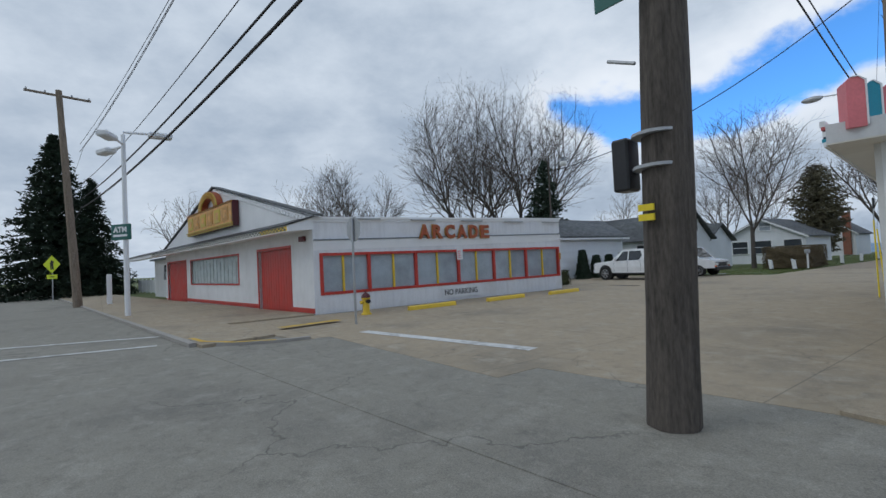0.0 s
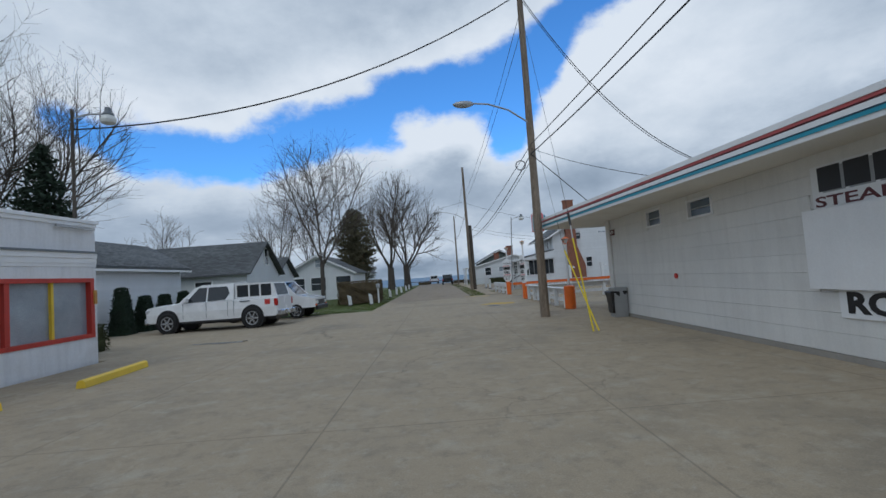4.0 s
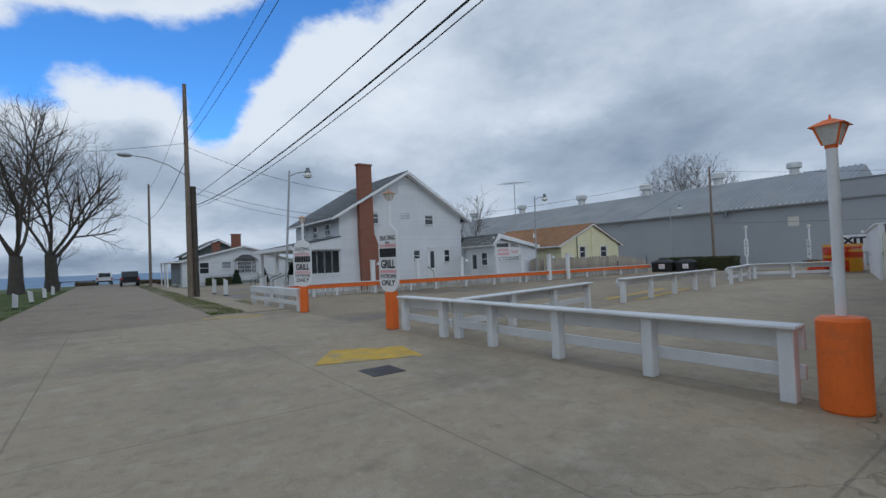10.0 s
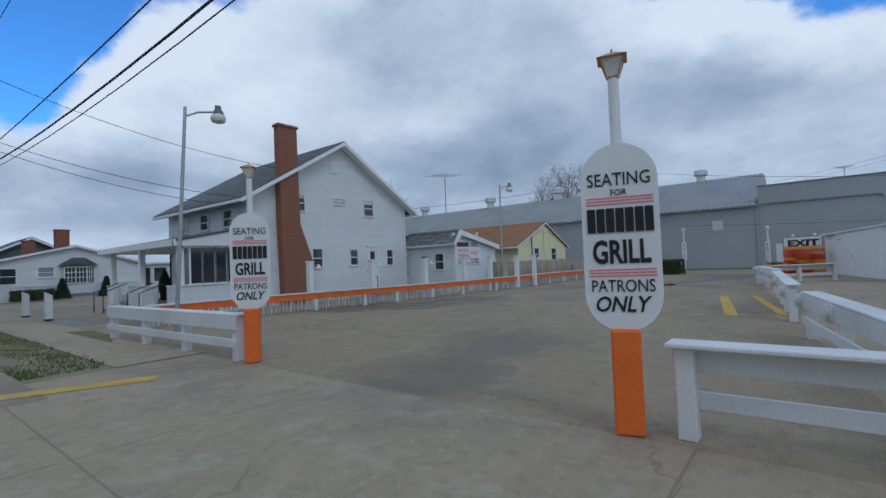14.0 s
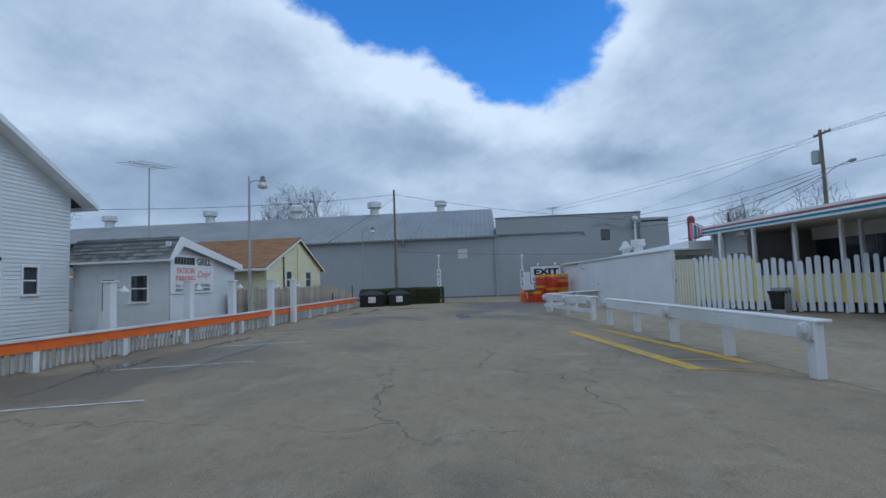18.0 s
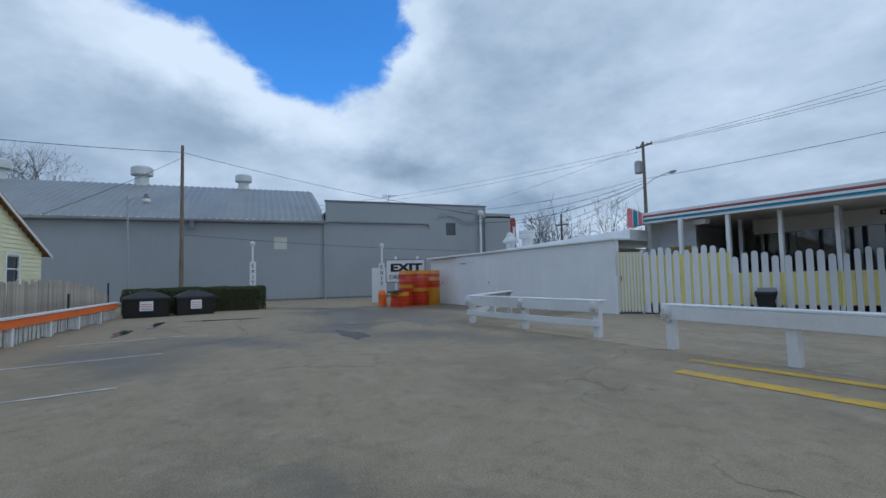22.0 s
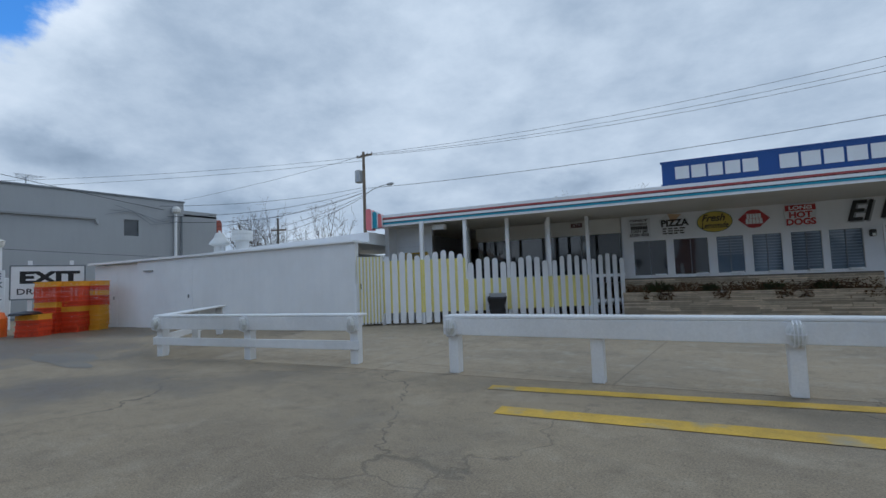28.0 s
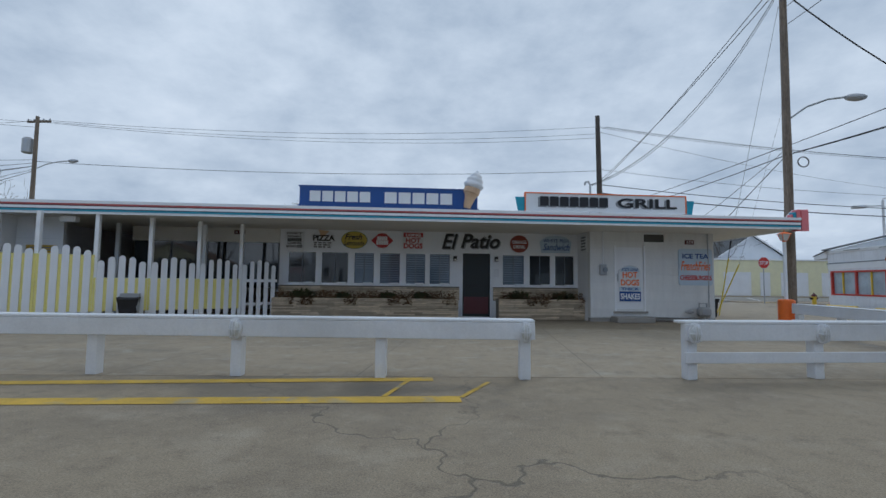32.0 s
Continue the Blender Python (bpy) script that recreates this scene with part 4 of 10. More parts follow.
# northern panes are opaque; their pale tint paints in the daylight seen inside
for a, b in zip(mull, mull[1:]):
    box("pane", a, b, 0.10, 0.115, WZ0, WZ1, GLASS_BOARDED if b < 15.6 else GLASS_PALE, arcade, "papered window pane" if b < 15.6 else "pale opaque window pane with interior daylight in its colour")
for i, y in enumerate(mull[1:-1]):
    if i % 2:
        box("mullion", y - 0.06, y + 0.06, 0.0, 0.13, WZ0, WZ1, RED, arcade, "red mullion")
    else:
        box("mullion", y - 0.035, y + 0.035, 0.03, 0.13, WZ0, WZ1, YELLOW, arcade, "yellow mullion")
for q in ((6.26, 18.92, WZ1 - 0.07, WZ1 + 0.03), (6.26, 18.92, WZ0 - 0.04, WZ0 + 0.06)):
    box("window_rail", q[0], q[1], -0.03, 0.13, q[2], q[3], RED, arcade, "red window rail")
for y in (6.2, 18.98):
    box("window_jamb", y - 0.06, y + 0.06, -0.03, 0.13, WZ0 - 0.04, WZ1 + 0.03, RED, arcade, "red window jamb")
letters = "ARCADE"
for i, ch in enumerate(letters):
    m = Matrix.Translation((10.62 + i * 0.655, -0.10, 2.93))
    w = 0.5
    text("letter", ch, RUST_RED, arcade, m, "faded red letter", height=0.56, width=w, depth=0.09, bold=0.035)
    text("letter_edge", ch, BULB_GOLD, arcade, m @ Matrix.Translation((0, 0.02, 0)), "gold letter edge", height=0.60, width=w + 0.05, depth=0.05, bold=0.05)
np_sign = box("no_parking_board", 11.42, 13.5, -0.035, -0.01, 0.12, 0.56, WHITE_OLD, arcade, "white board lettered in black", bevel=0.004)
text("lettering", "NO PARKING", BLACK, np_sign, Matrix.Translation((12.46, -0.04, 0.36)), height=0.24, width=1.8, depth=0.008, bold=0.01)
fs = box("notice", 12.3, 12.62, -0.045, -0.03, 1.72, 2.2, WHITE_OLD, arcade, "small white notice with faded lettering")
rr = random.Random(4)
for i in range(4):
    bars("faded_line", PINK, fs, 12.34, 12.58, -0.051, 2.06 - i * 0.09, 0.04, rr, 1)
box("meter_box", 19.0, 19.1, -0.06, 0.0, 1.5, 1.85, BULB_GOLD, arcade, "small brass box")
# behind the pale opaque panes
box("inner_floor", 14.6, AY1 - 0.05, 0.25, 4.0, 0.0, 0.05, CARDBOARD, arcade)
box("inner_wall", 14.6, AY1 - 0.05, 3.9, 4.0, 0.05, 3.2, WHITE_OLD, arcade)
box("carton", 17.15, 17.9, 0.4, 0.9, 0.05, 1.25, CARDBOARD, arcade, "cardboard carton behind the glass")
part("north_wall", box_bm(AY1 - 0.2, AY1, 0.25, 16, -0.2, 3.3), WHITE_OLD, arcade)
for k in range(5):
    box("roof_bracket", 7.4 + k * 2.6, 8.6 + k * 2.6, -0.12, -0.06, 3.38, 3.43, GALV, arcade)
part("flat_roof", box_bm(AY0 + 0.2, AY1 - 0.2, 0.25, 16, 3.1, 3.2), GREY_DARK, arcade)

front = thing("gabled_arcade_hall", "white gabled arcade hall with red doors and a curtained window", "building", at(-17.1, 5.92, 0, 6.05))
D1, D2, WIN = (-5.0, -1.88, -0.05, 2.45), (-21.0, -16.5, -0.05, 2.45), (-15.4, -7.45, 1.1, 2.42)
part("front_wall", holed_bm(-21.6, 0.0, -0.2, 3.25, 0.0, 0.25, [D1, D2, WIN]), WHITE_OLD, front)
part("wing_wall", holed_bm(-31.4, -21.6, -0.2, 2.95, 1.2, 1.4, [(-28.0, -25.4, 1.3, 2.5), (-24.2, -22.6, 0, 2.2)]), WHITE_OLD, front)
part("gable", prism_bm([(-21.7, 3.25), (0.05, 3.25), (0.05, 3.42), (-10.75, 6.05), (-21.7, 3.42)], 0.0, 0.25), WHITE, front)
part("gable_roof", prism_bm([(-22.3, 3.32), (-10.75, 6.12), (0.3, 3.45), (0.3, 3.53), (-10.75, 6.17), (-22.3, 3.36)], -0.1, 0.3), SHINGLE, front, "dark shingled roof")
for i in range(40):
    xx = -10.75 + (i + 0.5) * 10.6 / 40
    zz = 6.0 - (xx + 10.75) * 0.247
    box("rake_scallop", xx - 0.1, xx + 0.1, -0.05, 0.0, zz - 0.12, zz, TRIM, front)
part("awning", prism_bm([(-0.95, 2.92), (-0.95, 3.12), (0.0, 3.42), (0.0, 3.0)], -31.8, 0.1, "x"), WHITE, front)
part("awning_edge", prism_bm([(-1.0, 3.12), (-1.0, 3.16), (0.05, 3.49), (0.05, 3.44)], -31.9, 0.15, "x"), BLACK, front, "dark awning flashing")
for i in range(70):
    for j in range(2):
        x0 = -0.05 - (i * 2 + j % 2) * 0.15
        box("checker", x0 - 0.15, x0, -0.958, -0.952, 2.95 + j * 0.075, 3.02 + j * 0.075, BLACK, front)
box("checker_band", -2.3, 0.05, -0.953, -0.949, 2.945, 3.1, YELLOW, front)
box("checker_band", -21.3, -2.3, -0.953, -0.949, 2.945, 3.1, SOFFIT, front)
for D, nm in ((D1, "double_door"), (D2, "double_door")):
    d = box(nm, D[0], D[1], 0.12, 0.18, D[2], D[3], RED, front, "red boarded double door")
    mid = (D[0] + D[1]) / 2
    n = 12
    for k in range(n):
        x0 = D[0] + 0.1 + (D[1] - D[0] - 0.2) * k / n
        box("door_board", x0 + 0.01, x0 + (D[1] - D[0] - 0.2) / n - 0.01, 0.09, 0.12, D[2] + 0.12, D[3] - 0.15, RED, d)
    for a, b, z0, z1 in ((D[0] - 0.1, D[0], D[2], D[3] + 0.1), (D[1], D[1] + 0.1, D[2], D[3] + 0.1), (D[0], D[1], D[3], D[3] + 0.1)):
        box("door_frame", a, b, -0.03, 0.1, z0, z1, RED, d)
box("skirting", -21.6, -16.6 + 0.0, -0.025, 0.0, 0.05, 0.09, RED, front)
box("skirting", -16.4, -5.1, -0.03, 0.0, 0.05, 0.22, RED, front, "red painted skirting")
box("skirting", -1.78, 0.0, -0.03, 0.0, 0.05, 0.22, RED, front, "red painted skirting")
box("curtain", WIN[0], WIN[1], 0.12, 0.14, WIN[2], WIN[3], CURTAIN, front, "cloudy plastic sheeting")
for k in range(13):
    x0 = WIN[0] + 0.3 + k * (WIN[1] - WIN[0] - 0.4) / 13
    box("curtain_fold", x0, x0 + 0.07, 0.09, 0.12, WIN[2], WIN[3] - 0.1 * (k % 3), CURTAIN, front)
for q in ((WIN[0] - 0.08, WIN[1] + 0.08, WIN[3], WIN[3] + 0.08), (WIN[0] - 0.08, WIN[1] + 0.08, WIN[2] - 0.08, WIN[2])):
    box("window_rail", q[0], q[1], -0.03, 0.1, q[2], q[3], RED, front, "red window rail")
for x in (WIN[0] - 0.08, WIN[1]):
    box("window_jamb", x, x + 0.08, -0.03, 0.1, WIN[2], WIN[3], RED, front, "red window jamb")
window(front, -28.0, -25.4, 1.3, 2.5, 1.2, GLASS, 0.08, 2, 1)
box("side_door", -24.2, -22.6, 1.3, 1.36, 0, 2.2, RED, front, "red side door")
part("wing_roof", box_bm(-31.8, -21.6, 0.9, 12, 2.95, 3.1), GREY_DARK, front)
box("alarm_box", -0.85, -0.5, -0.14, 0.0, 2.62, 2.8, MAROON, front, "dark red alarm box", bevel=0.02)
sg = thing("arcade_sign", "gold and red sign with an arched top on the gable", "sign", at(-17.1, 5.92, 0, 6.05))
bm = bmesh.new()
arc = [(math.cos(radians(a)), math.sin(radians(a))) for a in range(0, 181, 12)]
AX, AZ = -10.85, 4.95


def arch(ro, ri, y0, y1, name, material, label=""):
    """An arched band standing on the sign."""
    o = [(AX + ro[0] * x, AZ + ro[1] * y) for x, y in arc]
    i = [(AX + ri[0] * x, AZ + ri[1] * y) for x, y in arc]
    bm = bmesh.new()
    for k in range(len(arc) - 1):
        add_prism(bm, [o[k], o[k + 1], i[k + 1], i[k]], y0, y1)
    bmesh.ops.remove_doubles(bm, verts=bm.verts[:], dist=0.0005)
    return part(name, bm, material, sg, label)


part("cabinet", box_bm(-14.6, -7.1, -0.3, -0.02, 3.8, 4.98), MAROON, sg, "dark red sign cabinet sides")
arch((1.6, 0.92), (1.02, 0.56), -0.3, -0.02, "arch_cabinet", RUST_RED, "dark red arch sides")
arch((1.56, 0.89), (1.06, 0.6), -0.34, -0.302, "arch_face", SIGN_GOLD, "gold ribbed arch")
part("face", box_bm(-14.5, -7.2, -0.33, -0.302, 3.98, 4.88), SIGN_AMBER, sg, "faded amber face")
for k in range(6):
    x0 = -14.25 + k * 1.16
    box("faded_letter", x0, x0 + 0.86, -0.36, -0.33, 4.1, 4.76, BULB_GOLD if k % 2 else SIGN_GOLD, sg, "faded letter block", bevel=0.02)
    box("letter_inset", x0 + 0.22, x0 + 0.64, -0.375, -0.36, 4.26, 4.60, SIGN_AMBER, sg)
for k in range(3):
    box("border", -14.6, -7.1, -0.34 - 0.03 * k, -0.30, 3.80 + 0.06 * k, 3.845 + 0.06 * k, SIGN_GOLD if k % 2 == 0 else BULB_GOLD, sg, "stepped gold border")
    box("border", -14.6, -7.1, -0.34 - 0.02 * k, -0.30, 4.89 + 0.03 * k, 4.91 + 0.03 * k, SIGN_GOLD if k % 2 else RUST_RED, sg, "gold and red border")
for k in range(17):
    x, y = math.cos(radians(180 * (k + 0.5) / 17)), math.sin(radians(180 * (k + 0.5) / 17))
    m_ = Matrix.Translation((AX + 1.31 * x, 0, AZ + 0.745 * y)) @ Matrix.Rotation(-math.atan2(y * 0.745, x * 1.31), 4, "Y")
    box("arch_rib", -0.17, 0.17, -0.37, -0.34, -0.03, 0.03, BULB_GOLD, sg, m=m_)

# ---- the ice cream stand and grill ----
TH = 9.5
OX, OY = -4.6, 23.1
DQ = at(OX, OY, 0, 180 + TH)


def dq_pt(u, v):
    a = radians(TH)
    return OX + u * math.cos(a) - v * math.sin(a), OY + u * math.sin(a) + v * math.cos(a)


stand = thing("grill_stand", "low white ice cream stand with a wide flat striped roof", "building", DQ)
ROOF0, ROOF1 = 2.92, 3.22
# roof: front edge along the patio, west edge along the street
inv = DQ.inverted()
corner = [inv @ Vector((*p, 0)) for p in ((OX, OY), (-3.1, 7.65), (15.5, 9.6))]
ne = Vector((-22.9, 0, 0))
se = Vector((-22.9, corner[2].y, 0))
poly = [(p.x, p.y) for p in (corner[0], ne, se, corner[2], corner[1])]
part("roof_deck", prism_bm(poly, ROOF0 + 0.02, ROOF1 - 0.03, "z"), WHITE_OLD, stand, "white flat roof")
part("soffit", prism_bm(poly, ROOF0, ROOF0 + 0.018, "z"), SOFFIT, stand, "cream soffit")


def fascia(a, b, parent):
    """The striped edge of the roof from a to b, seen from outside on its right."""
    a, b = Vector((*a, 0)), Vector((*b, 0))
    d = b - a
    m = Matrix.Translation(a) @ Matrix.Rotation(math.atan2(d.y, d.x), 4, "Z")
    n = d.length
    for z0, z1, y, mt, lb in ((ROOF1 - 0.05, ROOF1 + 0.03, -0.06, TRIM, "white roof edge"), (ROOF1 - 0.092, ROOF1 - 0.05, -0.045, ROSE, "rose stripe"), (ROOF1 - 0.115, ROOF1 - 0.092, -0.03, MAROON, "maroon stripe"),
                              (ROOF1 - 0.185, ROOF1 - 0.115, -0.035, TRIM, "white stripe"), (ROOF1 - 0.212, ROOF1 - 0.185, -0.03, TEAL_DARK, "dark teal stripe"), (ROOF1 - 0.258, ROOF1 - 0.212, -0.045, TEAL, "teal stripe"), (ROOF0 - 0.02, ROOF1 - 0.258, -0.03, TRIM, "white roof edge")):
        box("fascia_stripe", 0, n, y, 0.0, z0, z1, mt, parent, lb, m=m)


fascia((-22.9, 0), (0, 0), stand)
fascia((0, 0), (corner[1].x, corner[1].y), stand)


def fin(parent, x, y, deg, lift=0.0, size=1.0):
    """Three stepped, round-topped fins standing at a corner of the roof, the tall pink one outermost."""
    m = at(x, y, lift, deg) @ Matrix.Diagonal((size, size, 1.0, 1.0))
    for k, (mt, x0, w, z0, z1, lb) in enumerate(((PINK, -0.03, 0.2, 2.82, 3.46, "faded pink fin"), (TEAL, 0.18, 0.15, 2.86, 3.38, "teal fin"), (PINK, 0.34, 0.13, 2.88, 3.31, "faded pink fin"))):
        o = [(x0 + 0.01, z0), (x0 + w, z0), (x0 + w, z1 - 0.07)] + [(x0 + w - 0.07 + 0.07 * math.cos(radians(a)), z1 - 0.07 + 0.07 * math.sin(radians(a))) for a in (30, 60, 90)] + [(x0 + 0.05, z1), (x0 + 0.01, z1 - 0.04)]
        f_ = part("fin", prism_bm(o, -0.26 + k * 0.03, 0.05 - k * 0.02), mt, parent, lb, m=m)
        part("fin_trim", prism_bm([(x0 + w, z0 + 0.02), (x0 + w + 0.018, z0 + 0.02), (x0 + w + 0.018, z1 - 0.05), (x0 + w - 0.06, z1 + 0.012), (x0 + 0.06, z1 + 0.012), (x0 + 0.06, z1), (x0 + w - 0.065, z1), (x0 + w, z1 - 0.06)], -0.275 + k * 0.03, -0.235 + k * 0.03), TRIM, f_, "white edge trim")


fin(stand, 0.05, -0.04, 86, 0.04, 0.66)
fin(stand, 0.0, 0.02, 180 + 6, 0.04, 0.66)
fin(stand, -22.98, 0.0, 12)
fin(stand, corner[1].x - 0.17, corner[1].y - 0.14, 180 + 20, 0.26)
# west wall along the street
WW = inv @ at(-2.72, 0, 0, -90)
ww_holes = [(-18.85, -18.1, 2.44, 2.82), (-16.87, -16.0, 2.42, 2.78), (-13.6, -10.6, 0.98, 2.15)]
wwall = part("west_wall", holed_bm(-21.45, -8.2, 0.09, ROOF0, 0.0, 0.2, ww_holes), BOARD, stand, "white boarded street wall", m=WW)
part("foundation", box_bm(-21.47, -8.2, -0.02, 0.2, -0.1, 0.09), KERB, stand, "grey foundation", m=WW)
for i in range(10):
    z0 = 0.1 + i * 0.282
    cuts = sorted((h[0], h[1]) for h in ww_holes if h[2] < z0 + 0.2 and h[3] > z0 + 0.06)
    s = -21.45
    for c0, c1 in cuts + [(-8.2, -8.2)]:
        if c0 - s > 0.05:
            box("wall_board", s, c0, -0.016, 0.0, z0, z0 + 0.2795, BOARD, wwall, bevel=0.002)
        s = c1
for h in ww_holes[:2]:
    w = box("high_window", h[0], h[1], 0.04, 0.05, h[2], h[3], GLASS_BLIND_SHEEN, wwall, "small high louvred window")
    for z in (h[2], h[3]):
        box("window_frame", h[0] - 0.04, h[1] + 0.04, -0.035, 0.04, z - 0.02, z + 0.02, TRIM, w)
    for x in (h[0], h[1]):
        box("window_frame", x - 0.02, x + 0.02, -0.035, 0.04, h[2], h[3], TRIM, w)
    box("louvre", h[0], h[1], 0.01, 0.045, h[2] + 0.17, h[2] + 0.19, GALV, w)
box("awning_flap", -13.62, -10.6, -0.14, -0.09, 1.0, 2.12, WHITE, wwall, "white hinged serving flap, closed", m=Matrix.Translation((0, 0.0, 0)))
box("wall_cap", -21.5, -21.42, -0.03, 0.03, 0.15, ROOF0, TRIM, wwall)
# front: the solid west block and the recessed serving front
F1, F2 = 1.8, 2.9
doorH = (-4.86, -3.92, 0.34, 2.42)
part("block_wall", holed_bm(-5.72, -1.5, 0.12, ROOF0, F1, F1 + 0.2, [doorH, (-3.9, -3.2, 2.48, 2.86)]), BOARD, stand, "white boarded wall")
part("block_base", box_bm(-5.72, -1.5, F1 + 0.02, F1 + 0.2, -0.1, 0.12), KERB, stand)
for i in range(10):
    z0 = 0.14 + i * 0.275
    segs = [(-5.72, -1.5)]
    for h in (doorH, (-3.9, -3.2, 2.48, 2.86)):
        if h[2] < z0 + 0.2 and h[3] > z0 + 0.05:
            segs = [(a, h[0]) for a, b in segs if h[0] > a] + [(h[1], b) for a, b in segs if h[1] < b] if len(segs) == 1 else segs
    for a, b in segs:
        box("wall_board", a, b, F1 - 0.014, F1, z0, z0 + 0.268, BOARD, stand, bevel=0.004)
part("return_wall", box_bm(-5.72, -5.6, F1 + 0.2, F2 + 0.2, 0.0, ROOF0), WHITE, stand)
box("vent_grille", -3.9, -3.2, F1 + 0.03, F1 + 0.06, 2.48, 2.86, INTERIOR, stand, "dark vent grille")
dd = box("side_door", doorH[0], doorH[1], F1 + 0.02, F1 + 0.07, doorH[2], doorH[3], WHITE, stand, "white plank side door")
box("door_frame", doorH[0] - 0.05, doorH[0], F1 - 0.03, F1 + 0.06, doorH[2], doorH[3] + 0.05, TRIM, dd)
box("door_frame", doorH[1], doorH[1] + 0.05, F1 - 0.03, F1 + 0.06, doorH[2], doorH[3] + 0.05, TRIM, dd)
box("threshold", doorH[0] - 0.1, doorH[1] + 0.1, F1 - 0.08, F1, doorH[2] - 0.06, doorH[2], KERB, dd)
box("door_pull", doorH[0] + 0.04, doorH[0] + 0.07, F1 - 0.03, F1, 1.3, 1.55, GALV, dd)
box("doorstep", -5.05, -3.8, F1 - 0.5, F1, 0.0, 0.18, KERB, stand, "grey step", bevel=0.02)
pipe = bmesh.new()
add_path(pipe, [(-3.8, F1 - 0.06, 0.16), (-1.6, F1 - 0.06, 0.1)], 0.02)
add_path(pipe, [(-3.8, F1 - 0.05, 0.08), (-1.6, F1 - 0.05, 0.05)], 0.02)
add_path(pipe, [(-1.72, F1 - 0.04, 0.15), (-1.72, F1 - 0.04, ROOF0)], 0.02)
part("pipework", pipe, GALV, stand)
box("electric_meter", -5.42, -5.2, F1 - 0.12, F1, 1.5, 1.85, GALV, stand, "grey electric meter box", bevel=0.02)
part("meter_dial", lathe_bm([(0.075, 0.0), (0.08, 0.02), (0.07, 0.06), (0.01, 0.065)], 18), GLASS_PALE, stand, "round glass meter dial", Matrix.Translation((-5.27, F1 - 0.12, 1.67)) @ Matrix.Rotation(radians(90), 4, "X"))
part("meter_conduit", tube_bm((-5.31, F1 - 0.05, 1.85), (-5.31, F1 - 0.05, ROOF0), 0.02), WHITE_OLD, stand)
gm = thing("gas_meter", "grey gas meter with bent pipes beside the wall", "meter", DQ)
part("body", box_bm(-2.25, -1.85, F1 - 0.4, F1 - 0.12, 0.2, 0.5, 0.06), GALV, gm)
gp = bmesh.new()
add_path(gp, [(-1.95, F1 - 0.25, 0.0), (-1.95, F1 - 0.25, 0.62), (-2.2, F1 - 0.25, 0.62), (-2.2, F1 - 0.25, 0.45)], 0.025)
part("pipe", gp, GALV, gm)
part("regulator", lathe_bm([(0.03, 0), (0.13, 0.04), (0.13, 0.08), (0.03, 0.12)], 14), GALV, gm, m=Matrix.Translation((-2.5, F1 - 0.2, 0.28)))
# recessed serving front
serve = [(-15.56, -14.68), (-14.48, -13.62), (-13.40, -12.76), (-12.55, -11.89), (-11.68, -11.03), (-10.87, -10.19)]
WS0, WS1 = 1.11, 2.19
serve2 = [(-8.36, -7.62), (-7.42, -6.7), (-6.52, -5.86)]
doorD = (-9.8, -8.75, 0.05, 2.2)
holes = [(a, b, WS0, WS1) for a, b in serve + serve2] + [doorD]
part("serving_wall", holed_bm(-15.86, -5.6, 0.0, ROOF0, F2, F2 + 0.2, holes), WHITE, stand, "white serving front")
for a, b in serve + serve2:
    dark_pane = a < -14.0 or -7.5 < a
    w = box("serving_window", a, b, F2 + 0.05, F2 + 0.06, WS0, WS1, GLASS if dark_pane else GLASS_BLIND_SHEEN, stand, "sliding serving window")
    for z_ in (WS0, WS1 - 0.035):
        box("window_frame", a, b, F2 - 0.01, F2 + 0.05, z_, z_ + 0.035, TRIM, w)
    if not dark_pane:
        for k in range(12):
            zk = WS1 - 0.06 - 0.078 * k
            if -13.5 < a < -13.3 and k > 6:
                break
            box("blind_slat", a + 0.03, b - 0.03, F2 + 0.034, F2 + 0.049, zk - 0.02, zk, BLIND, w)
    box("meeting_rail", (a + b) / 2 - 0.012, (a + b) / 2 + 0.012, F2 + 0.02, F2 + 0.05, WS0 + 0.035, WS1 - 0.035, GREY_DARK, w)
    box("pass_tray", b - 0.34, b - 0.04, F2 - 0.12, F2, WS0, WS0 + 0.06, TRIM, w, "white sliding tray", bevel=0.01)
rs = random.Random(31)
for x0, x1 in ((-15.86, -9.86), (-8.7, -5.73)):
    box("counter", x0, x1, F2 - 0.08, F2, WS0 - 0.05, WS0 - 0.015, TRIM, stand, "white sill ledge")
    course = box("stone_course_backing", x0, x1, F2 - 0.02, F2, 0.6, WS0 - 0.05, STONE_GREY, stand)
    z = 0.62
    while z < WS0 - 0.09:
        x = x0
        while x < x1 - 0.05:
            w_ = min(rs.uniform(0.5, 1.5), x1 - x)
            box("stone", x + 0.003, x + w_ - 0.003, F2 - 0.05 - rs.uniform(0, 0.012), F2 - 0.02, z, z + 0.05, STONE, course)
            x += w_
        z += 0.058
d0 = box("entrance_door", doorD[0], doorD[1], F2 + 0.08, F2 + 0.12, doorD[2], doorD[3], DOOR_DARK, stand, "dark green black entrance door")
for x in (doorD[0], doorD[1] - 0.05):
    box("door_frame", x, x + 0.05, F2 - 0.04, F2 + 0.12, doorD[2], doorD[3], TRIM, d0)
box("door_frame", doorD[0], doorD[1], F2 - 0.04, F2 + 0.12, doorD[3], doorD[3] + 0.06, TRIM, d0)
box("kick_panel", doorD[0] + 0.1, doorD[1] - 0.1, F2 + 0.06, F2 + 0.08, 0.15, 0.72, MAROON, d0, "dark red kick panel")
box("push_bar", doorD[0] + 0.05, doorD[1] - 0.05, F2 + 0.05, F2 + 0.075, 1.08, 1.12, BLACK, d0)
